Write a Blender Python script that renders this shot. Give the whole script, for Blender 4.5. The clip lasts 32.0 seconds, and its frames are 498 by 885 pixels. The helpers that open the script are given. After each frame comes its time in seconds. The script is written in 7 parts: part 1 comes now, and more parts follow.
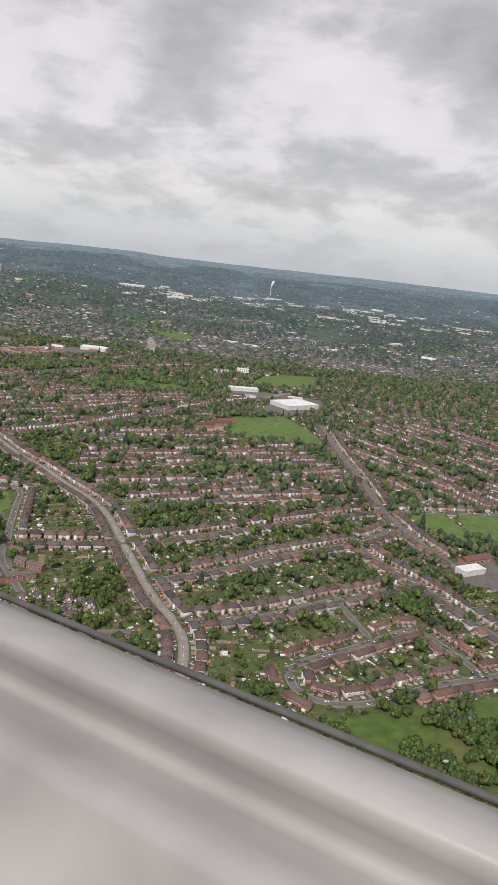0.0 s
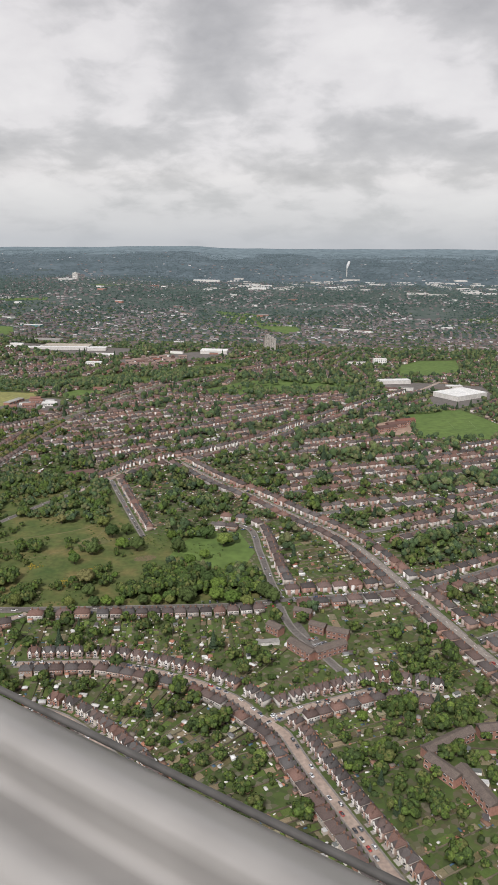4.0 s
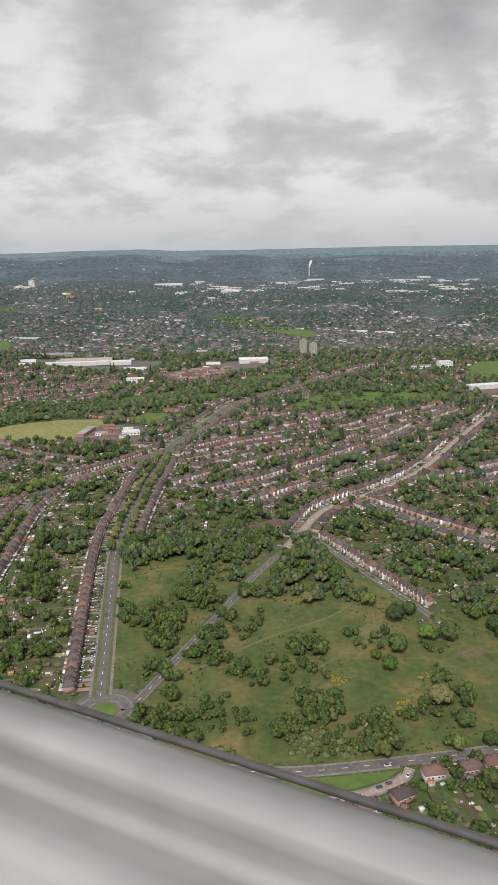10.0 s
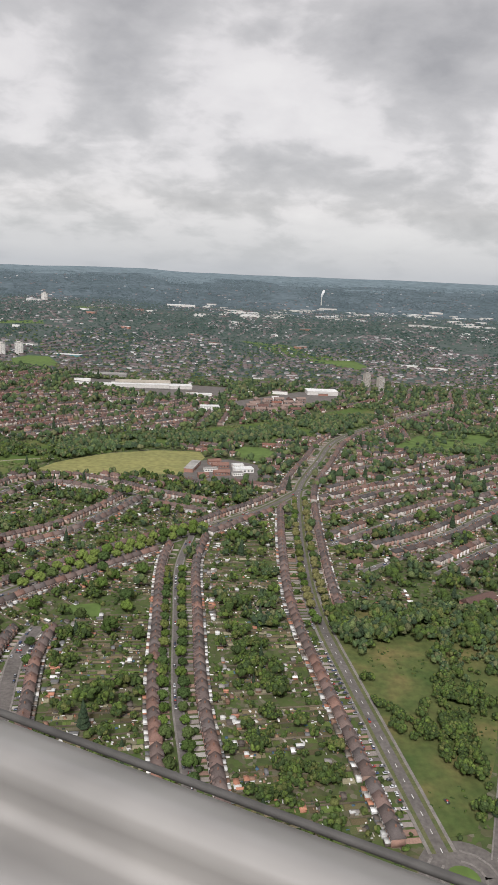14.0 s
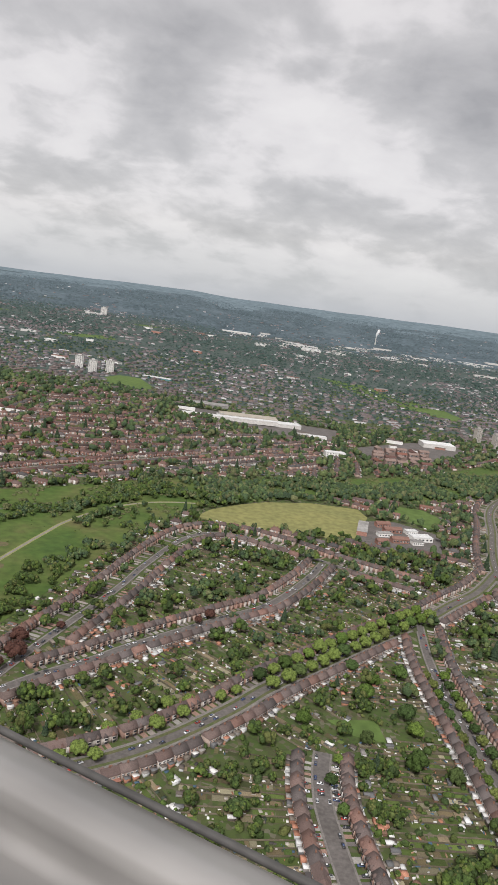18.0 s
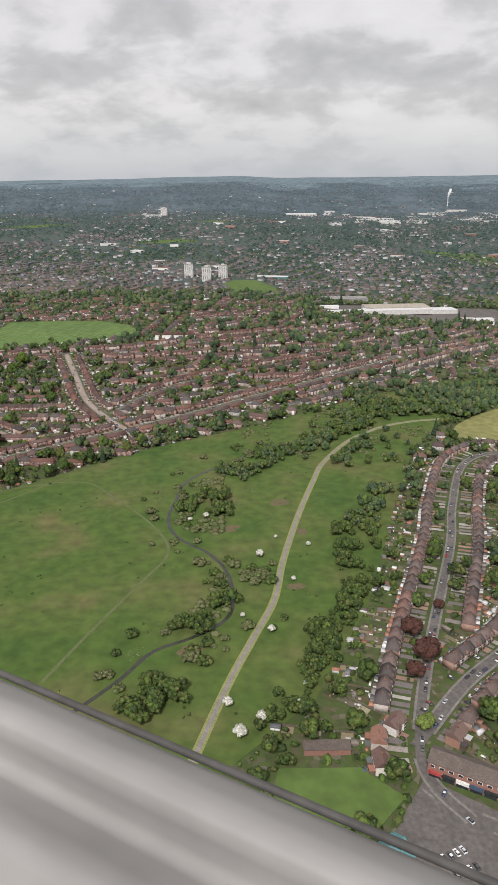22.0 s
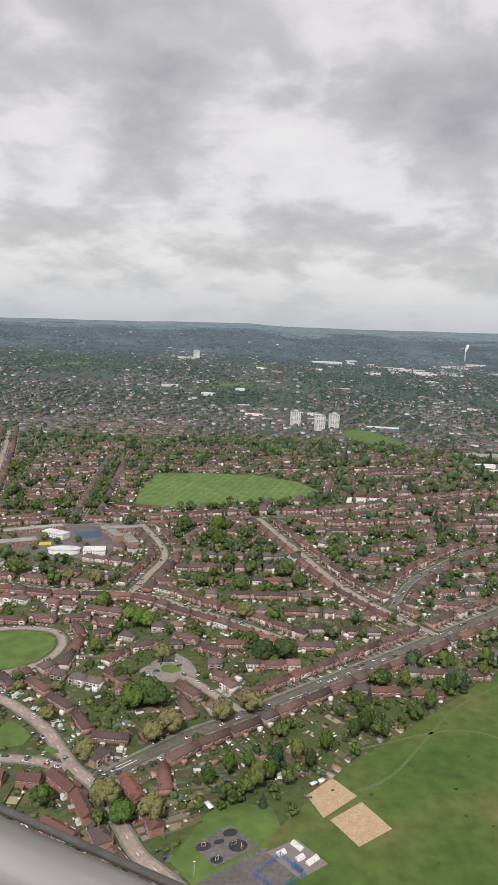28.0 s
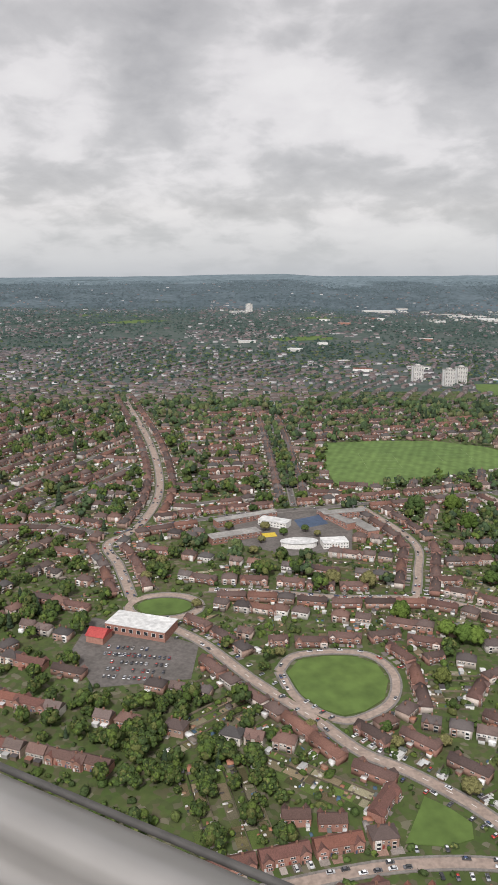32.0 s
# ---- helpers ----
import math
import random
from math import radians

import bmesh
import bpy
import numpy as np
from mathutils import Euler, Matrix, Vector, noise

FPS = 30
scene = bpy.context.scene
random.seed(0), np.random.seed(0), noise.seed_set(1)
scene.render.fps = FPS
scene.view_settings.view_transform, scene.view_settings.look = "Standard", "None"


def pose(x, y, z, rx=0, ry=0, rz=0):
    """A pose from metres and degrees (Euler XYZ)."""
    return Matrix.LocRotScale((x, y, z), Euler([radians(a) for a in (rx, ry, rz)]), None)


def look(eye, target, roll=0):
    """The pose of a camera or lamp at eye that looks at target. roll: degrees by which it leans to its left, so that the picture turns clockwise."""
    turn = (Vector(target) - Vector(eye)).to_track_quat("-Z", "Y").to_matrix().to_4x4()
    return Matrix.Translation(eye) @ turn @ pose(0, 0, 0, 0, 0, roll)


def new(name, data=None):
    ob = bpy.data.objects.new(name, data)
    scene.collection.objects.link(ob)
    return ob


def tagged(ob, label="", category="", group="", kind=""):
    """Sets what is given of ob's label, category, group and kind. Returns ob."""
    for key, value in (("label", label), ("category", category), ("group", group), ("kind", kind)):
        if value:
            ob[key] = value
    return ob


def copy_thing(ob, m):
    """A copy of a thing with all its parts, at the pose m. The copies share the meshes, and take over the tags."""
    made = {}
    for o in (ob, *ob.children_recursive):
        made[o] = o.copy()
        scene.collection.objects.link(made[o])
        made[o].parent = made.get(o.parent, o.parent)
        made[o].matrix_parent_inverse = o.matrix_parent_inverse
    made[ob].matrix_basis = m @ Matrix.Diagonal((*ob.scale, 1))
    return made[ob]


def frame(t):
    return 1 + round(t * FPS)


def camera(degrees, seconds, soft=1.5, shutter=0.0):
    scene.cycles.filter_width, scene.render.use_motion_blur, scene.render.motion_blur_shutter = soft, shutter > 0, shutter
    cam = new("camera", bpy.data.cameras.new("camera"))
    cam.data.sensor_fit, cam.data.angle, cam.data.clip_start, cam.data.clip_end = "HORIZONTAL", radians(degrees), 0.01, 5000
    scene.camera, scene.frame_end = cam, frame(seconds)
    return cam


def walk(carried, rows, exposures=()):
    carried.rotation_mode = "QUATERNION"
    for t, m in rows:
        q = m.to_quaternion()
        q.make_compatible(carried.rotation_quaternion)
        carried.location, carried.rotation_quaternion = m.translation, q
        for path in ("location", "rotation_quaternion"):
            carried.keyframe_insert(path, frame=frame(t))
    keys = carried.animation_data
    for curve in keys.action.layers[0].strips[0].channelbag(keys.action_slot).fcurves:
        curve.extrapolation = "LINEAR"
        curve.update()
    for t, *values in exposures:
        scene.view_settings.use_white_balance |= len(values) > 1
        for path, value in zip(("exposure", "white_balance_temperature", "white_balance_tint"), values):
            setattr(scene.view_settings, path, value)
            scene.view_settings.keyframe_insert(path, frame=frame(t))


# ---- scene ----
# The town is laid out in plan metres; U is the model's scale: a true metre of house, car or tree is U long.
U = 0.57

# ---------------------------------------------------------------- camera: one straight, slowly sinking flight line
cam = camera(37.9, 32.0, 1.45)
HEAD, SINK, SPEED, GAIN, MID = -1.02521, -0.03193, 38.38, 0.01257, (-448.5, 284.53, 169.31)
ALONG = Vector((math.sin(HEAD) * math.cos(SINK), math.cos(HEAD) * math.cos(SINK), math.sin(SINK)))
OUT = Vector((math.cos(HEAD), -math.sin(HEAD), 0.0))          # level, square to the line, towards the town
RISE = OUT.cross(ALONG)


def eye_at(t):
    s = t - 16.0
    return Vector(MID) + ALONG * (SPEED * s + GAIN * s * s)


ROWS = [
    (0.0, -0.52, -13.98, -6.54),
    (0.5, 2.77, -11.30, -8.14),
    (1.0, 4.36, -12.61, -7.42),
    (1.5, 5.18, -12.63, -6.43),
    (2.0, 4.75, -12.40, -5.40),
    (2.5, 4.30, -13.28, -4.17),
    (4.5, 2.40, -16.15, 0.47),
    (5.0, 2.04, -17.06, 1.19),
    (5.5, 2.00, -17.05, 0.38),
    (6.0, 1.71, -16.36, -0.05),
    (6.5, 1.10, -15.96, 0.34),
    (7.0, 0.41, -15.45, 0.48),
    (7.5, -1.16, -14.89, 0.99),
    (8.0, -2.60, -14.71, 0.96),
    (8.5, -3.08, -13.87, 0.31),
    (9.0, -3.39, -14.14, 0.69),
    (9.5, -3.30, -15.08, 1.26),
    (10.0, -3.37, -15.08, 0.78),
    (10.5, -3.92, -14.07, -1.77),
    (11.0, -4.02, -13.65, -4.27),
    (11.5, -3.64, -12.90, -6.55),
    (12.0, -3.89, -12.18, -6.33),
    (12.5, -3.61, -11.78, -5.37),
    (13.0, -2.88, -11.57, -3.77),
    (13.5, -3.24, -12.30, -2.95),
    (14.0, -4.63, -13.14, -2.65),
    (14.5, -5.26, -13.94, -2.50),
    (15.0, -3.96, -14.34, -4.53),
    (15.5, -2.51, -14.83, -5.50),
    (17.5, -1.96, -12.83, -8.00),
    (18.0, -2.61, -11.18, -7.83),
    (18.5, -4.02, -9.75, -6.87),
    (19.0, -5.17, -9.51, -5.48),
    (19.5, -6.77, -11.42, -3.58),
    (20.0, -8.10, -13.54, -3.32),
    (20.5, -6.05, -14.46, -2.94),
    (21.0, -2.53, -16.88, -0.83),
    (21.5, -1.13, -19.29, 0.45),
    (22.0, -0.72, -20.06, 0.32),
    (22.5, -0.97, -17.84, -1.59),
    (23.0, -1.76, -15.14, -2.95),
    (23.5, -1.40, -13.40, -3.11),
    (24.0, 0.07, -12.77, -2.08),
    (24.5, 0.82, -12.97, -2.37),
    (25.0, 1.11, -11.65, -4.31),
    (25.5, 0.48, -10.62, -5.11),
    (27.5, -2.86, -8.61, -3.00),
    (28.0, -2.64, -9.10, -2.23),
    (28.5, -2.13, -10.45, -1.02),
    (29.0, -1.66, -12.50, 0.02),
    (29.5, -1.57, -13.73, 0.41),
    (30.0, -1.74, -14.13, 0.65),
    (30.5, -1.74, -14.47, 0.72),
    (31.0, -1.65, -14.45, 0.51),
    (31.5, -1.68, -13.70, 0.30),
    (32.0, -1.77, -12.79, -0.10),
]


def flight_pose(t, yaw, pitch, roll):
    e = eye_at(t)
    return pose(e.x, e.y, e.z, 90 + pitch, roll, yaw)


walk(cam, [(t, flight_pose(t, yaw, pitch, roll)) for t, yaw, pitch, roll in ROWS])

# ---------------------------------------------------------------- sky, sun
def make_world():
    w = bpy.data.worlds.new("overcast")
    scene.world = w
    w.use_nodes = True
    nt = w.node_tree
    nt.nodes.clear()
    N, L = nt.nodes.new, nt.links.new

    def math_node(op, a, b=None):
        n = N("ShaderNodeMath")
        n.operation = op
        for k, v in enumerate((a, b)):
            if v is None:
                continue
            if isinstance(v, (int, float)):
                n.inputs[k].default_value = v
            else:
                L(v, n.inputs[k])
        return n.outputs[0]

    sky = N("ShaderNodeTexSky")
    sky.sky_type, sky.sun_disc = "NISHITA", False
    sky.sun_elevation, sky.sun_rotation = radians(48), radians(195)
    tc = N("ShaderNodeTexCoord")
    sep = N("ShaderNodeSeparateXYZ")
    L(tc.outputs["Generated"], sep.inputs[0])
    z = math_node("MAXIMUM", sep.outputs[2], 0.0)
    el = math_node("ARCSINE", z)
    comb = N("ShaderNodeCombineXYZ")
    up = math_node("ADD", z, 0.36)
    L(math_node("DIVIDE", sep.outputs[0], up), comb.inputs[0])
    L(math_node("DIVIDE", sep.outputs[1], up), comb.inputs[1])

    def fbm(scale, detail, rough, shift, bend):
        m = N("ShaderNodeMapping")
        m.inputs["Location"].default_value = shift
        L(comb.outputs[0], m.inputs[0])
        n = N("ShaderNodeTexNoise")
        n.inputs["Scale"].default_value, n.inputs["Detail"].default_value = scale, detail
        n.inputs["Roughness"].default_value, n.inputs["Distortion"].default_value = rough, bend
        L(m.outputs[0], n.inputs["Vector"])
        return n.outputs["Fac"]

    big, small = fbm(2.5, 7, 0.50, (2.4, 1.1, 0.0), 0.2), fbm(8.5, 5, 0.54, (0.4, 5.2, 2.0), 0.4)
    # lumps low down, a bright gap over them, and a darker deck above
    deck = N("ShaderNodeValToRGB")
    L(math_node("MULTIPLY", el, 2.0), deck.inputs[0])
    de = deck.color_ramp.elements
    de[0].position, de[0].color = 0.02, (0.36, 0.36, 0.36, 1)
    de[1].position, de[1].color = 0.85, (0.62, 0.62, 0.62, 1)
    for q, v in ((0.10, 0.48), (0.20, 0.54), (0.30, 0.54), (0.40, 0.42), (0.50, 0.48), (0.62, 0.70)):
        e = de.new(q)
        e.color = (v, v, v, 1)
    mix = math_node("ADD", math_node("ADD", math_node("MULTIPLY", big, 0.60), math_node("MULTIPLY", small, 0.17)), math_node("MULTIPLY", deck.outputs[0], 0.32))
    ramp = N("ShaderNodeValToRGB")
    L(mix, ramp.inputs[0])
    els = ramp.color_ramp.elements
    els[0].position, els[0].color = 0.45, (0.580, 0.560, 0.556, 1)
    els[1].position, els[1].color = 0.70, (0.272, 0.264, 0.268, 1)
    for q, c in ((0.52, (0.536, 0.515, 0.516, 1)), (0.575, (0.410, 0.397, 0.398, 1))):
        e = els.new(q)
        e.color = c
    # the cloud sheet closes up and cools towards the horizon
    low = N("ShaderNodeMapRange")
    low.inputs[1].default_value, low.inputs[2].default_value = 0.005, 0.085
    low.inputs[3].default_value, low.inputs[4].default_value = 0.85, 0.0
    L(z, low.inputs[0])
    m1 = N("ShaderNodeMixRGB")
    L(low.outputs[0], m1.inputs[0])
    L(ramp.outputs[0], m1.inputs[1])
    m1.inputs[2].default_value = (0.352, 0.368, 0.398, 1)
    a, b = N("ShaderNodeBackground"), N("ShaderNodeBackground")
    L(sky.outputs[0], a.inputs[0])
    a.inputs[1].default_value = 0.10
    L(m1.outputs[0], b.inputs[0])
    b.inputs[1].default_value = 0.96
    mx = N("ShaderNodeMixShader")
    mx.inputs[0].default_value = 0.93
    L(a.outputs[0], mx.inputs[1])
    L(b.outputs[0], mx.inputs[2])
    out = N("ShaderNodeOutputWorld")
    L(mx.outputs[0], out.inputs[0])


make_world()
scene.view_settings.exposure = 0.6
sun_data = bpy.data.lights.new("sun", "SUN")
sun_data.energy, sun_data.angle, sun_data.color = 2.32, radians(9), (1.0, 0.965, 0.96)
sun = new("sun", sun_data)
sun.matrix_world = look((0, 0, 500), (math.sin(radians(15)) * 400, math.cos(radians(15)) * 400, 500 - 444))

# ---------------------------------------------------------------- materials
def calm(c, k):
    """Makes greens a little less saturated: haze put into the base colour."""
    g = 0.3 * c[0] + 0.6 * c[1] + 0.1 * c[2]
    return tuple(v + (g - v) * (k if c[1] > c[0] * 0.98 and c[1] > c[2] * 1.5 else 0.0) for v in c)


def mat(name, cols, size=1.0, rough=0.85, rand="", pick=(), spread=0.25, bump=0.0, metal=0.0, spec=0.3, world=True, grain=0.0):
    """cols: colours along a noise of that size in metres; pick: colours of which each object or island takes one."""
    k = 0.10
    cols, pick = [calm(c, k) for c in cols], [calm(c, k) for c in pick]
    m = bpy.data.materials.new(name)
    m.use_nodes = True
    nt = m.node_tree
    N, L = nt.nodes.new, nt.links.new
    bs = nt.nodes["Principled BSDF"]
    bs.inputs["Roughness"].default_value, bs.inputs["Metallic"].default_value = rough, metal
    bs.inputs["Specular IOR Level"].default_value = spec
    src = N("ShaderNodeNewGeometry").outputs["Position"] if world else N("ShaderNodeTexCoord").outputs["Object"]
    no = N("ShaderNodeTexNoise")
    no.inputs["Scale"].default_value, no.inputs["Detail"].default_value = 1.0 / size, 4
    L(src, no.inputs["Vector"])
    fine = N("ShaderNodeTexNoise")
    fine.inputs["Scale"].default_value, fine.inputs["Detail"].default_value = grain or 6.0 / size, 3
    L(src, fine.inputs["Vector"])
    ramp = N("ShaderNodeValToRGB")
    L(no.outputs["Fac"], ramp.inputs[0])
    els = ramp.color_ramp.elements
    while len(els) < len(cols):
        els.new(0.5)
    for k, c in enumerate(cols):
        els[k].position, els[k].color = 0.32 + 0.36 * k / max(1, len(cols) - 1), (*c, 1)
    col = ramp.outputs[0]
    if rand:
        r = N("ShaderNodeObjectInfo").outputs["Random"] if rand == "object" else N("ShaderNodeNewGeometry").outputs["Random Per Island"]
        if pick:
            pr = N("ShaderNodeValToRGB")
            pr.color_ramp.interpolation = "CONSTANT"
            pe = pr.color_ramp.elements
            while len(pe) < len(pick):
                pe.new(0.5)
            for k, c in enumerate(pick):
                pe[k].position, pe[k].color = k / len(pick), (*c, 1)
            L(r, pr.inputs[0])
            mm = N("ShaderNodeMixRGB")
            mm.blend_type = "MULTIPLY"
            mm.inputs[0].default_value = 1.0
            L(pr.outputs[0], mm.inputs[1])
            L(col, mm.inputs[2])
            col = mm.outputs[0]
        wob = N("ShaderNodeMath")
        wob.operation = "MULTIPLY"
        wob.inputs[1].default_value = 37.7
        L(r, wob.inputs[0])
        fr = N("ShaderNodeMath")
        fr.operation = "FRACT"
        L(wob.outputs[0], fr.inputs[0])
        mr = N("ShaderNodeMapRange")
        mr.inputs[3].default_value, mr.inputs[4].default_value = 1 - spread, 1 + spread
        L(fr.outputs[0], mr.inputs[0])
        hs = N("ShaderNodeHueSaturation")
        L(mr.outputs[0], hs.inputs["Value"])
        L(col, hs.inputs["Color"])
        col = hs.outputs[0]
    # with grain, wide noise paints shaded gaps between leaves into the colour
    fm = N("ShaderNodeMapRange")
    fm.inputs[1].default_value, fm.inputs[2].default_value = 0.3, 0.7
    fm.inputs[3].default_value, fm.inputs[4].default_value = (0.5, 1.45) if grain else (0.78, 1.2)
    L(fine.outputs["Fac"], fm.inputs[0])
    h2 = N("ShaderNodeHueSaturation")
    L(fm.outputs[0], h2.inputs["Value"])
    L(col, h2.inputs["Color"])
    L(h2.outputs[0], bs.inputs["Base Color"])
    if bump:
        bn = N("ShaderNodeBump")
        bn.inputs["Strength"].default_value, bn.inputs["Distance"].default_value = bump, 0.45 if grain else 0.1
        L(fine.outputs["Fac"], bn.inputs["Height"])
        L(bn.outputs[0], bs.inputs["Normal"])
    return m


ROOFS = ((0.099, 0.080, 0.075), (0.113, 0.083, 0.075), (0.086, 0.080, 0.078), (0.123, 0.086, 0.076), (0.107, 0.093, 0.089), (0.156, 0.094, 0.077), (0.078, 0.066, 0.063))
WALLS_FAR = ((0.58, 0.55, 0.51), (0.31, 0.19, 0.15), (0.42, 0.37, 0.33), (0.33, 0.21, 0.165), (0.50, 0.46, 0.42), (0.37, 0.26, 0.21), (0.40, 0.31, 0.26), (0.29, 0.20, 0.16))
WALLS = ((0.72, 0.69, 0.64), (0.33, 0.19, 0.14), (0.50, 0.45, 0.39), (0.35, 0.21, 0.155), (0.66, 0.61, 0.55), (0.40, 0.27, 0.21), (0.44, 0.34, 0.28), (0.31, 0.20, 0.155))
CARS = ((0.75, 0.76, 0.77), (0.05, 0.05, 0.055), (0.35, 0.36, 0.38), (0.10, 0.10, 0.11), (0.45, 0.05, 0.04), (0.72, 0.73, 0.74), (0.05, 0.08, 0.18), (0.14, 0.14, 0.15), (0.55, 0.56, 0.57), (0.72, 0.72, 0.7), (0.07, 0.07, 0.07))
GREY = ((0.9, 0.9, 0.9), (1, 1, 1))
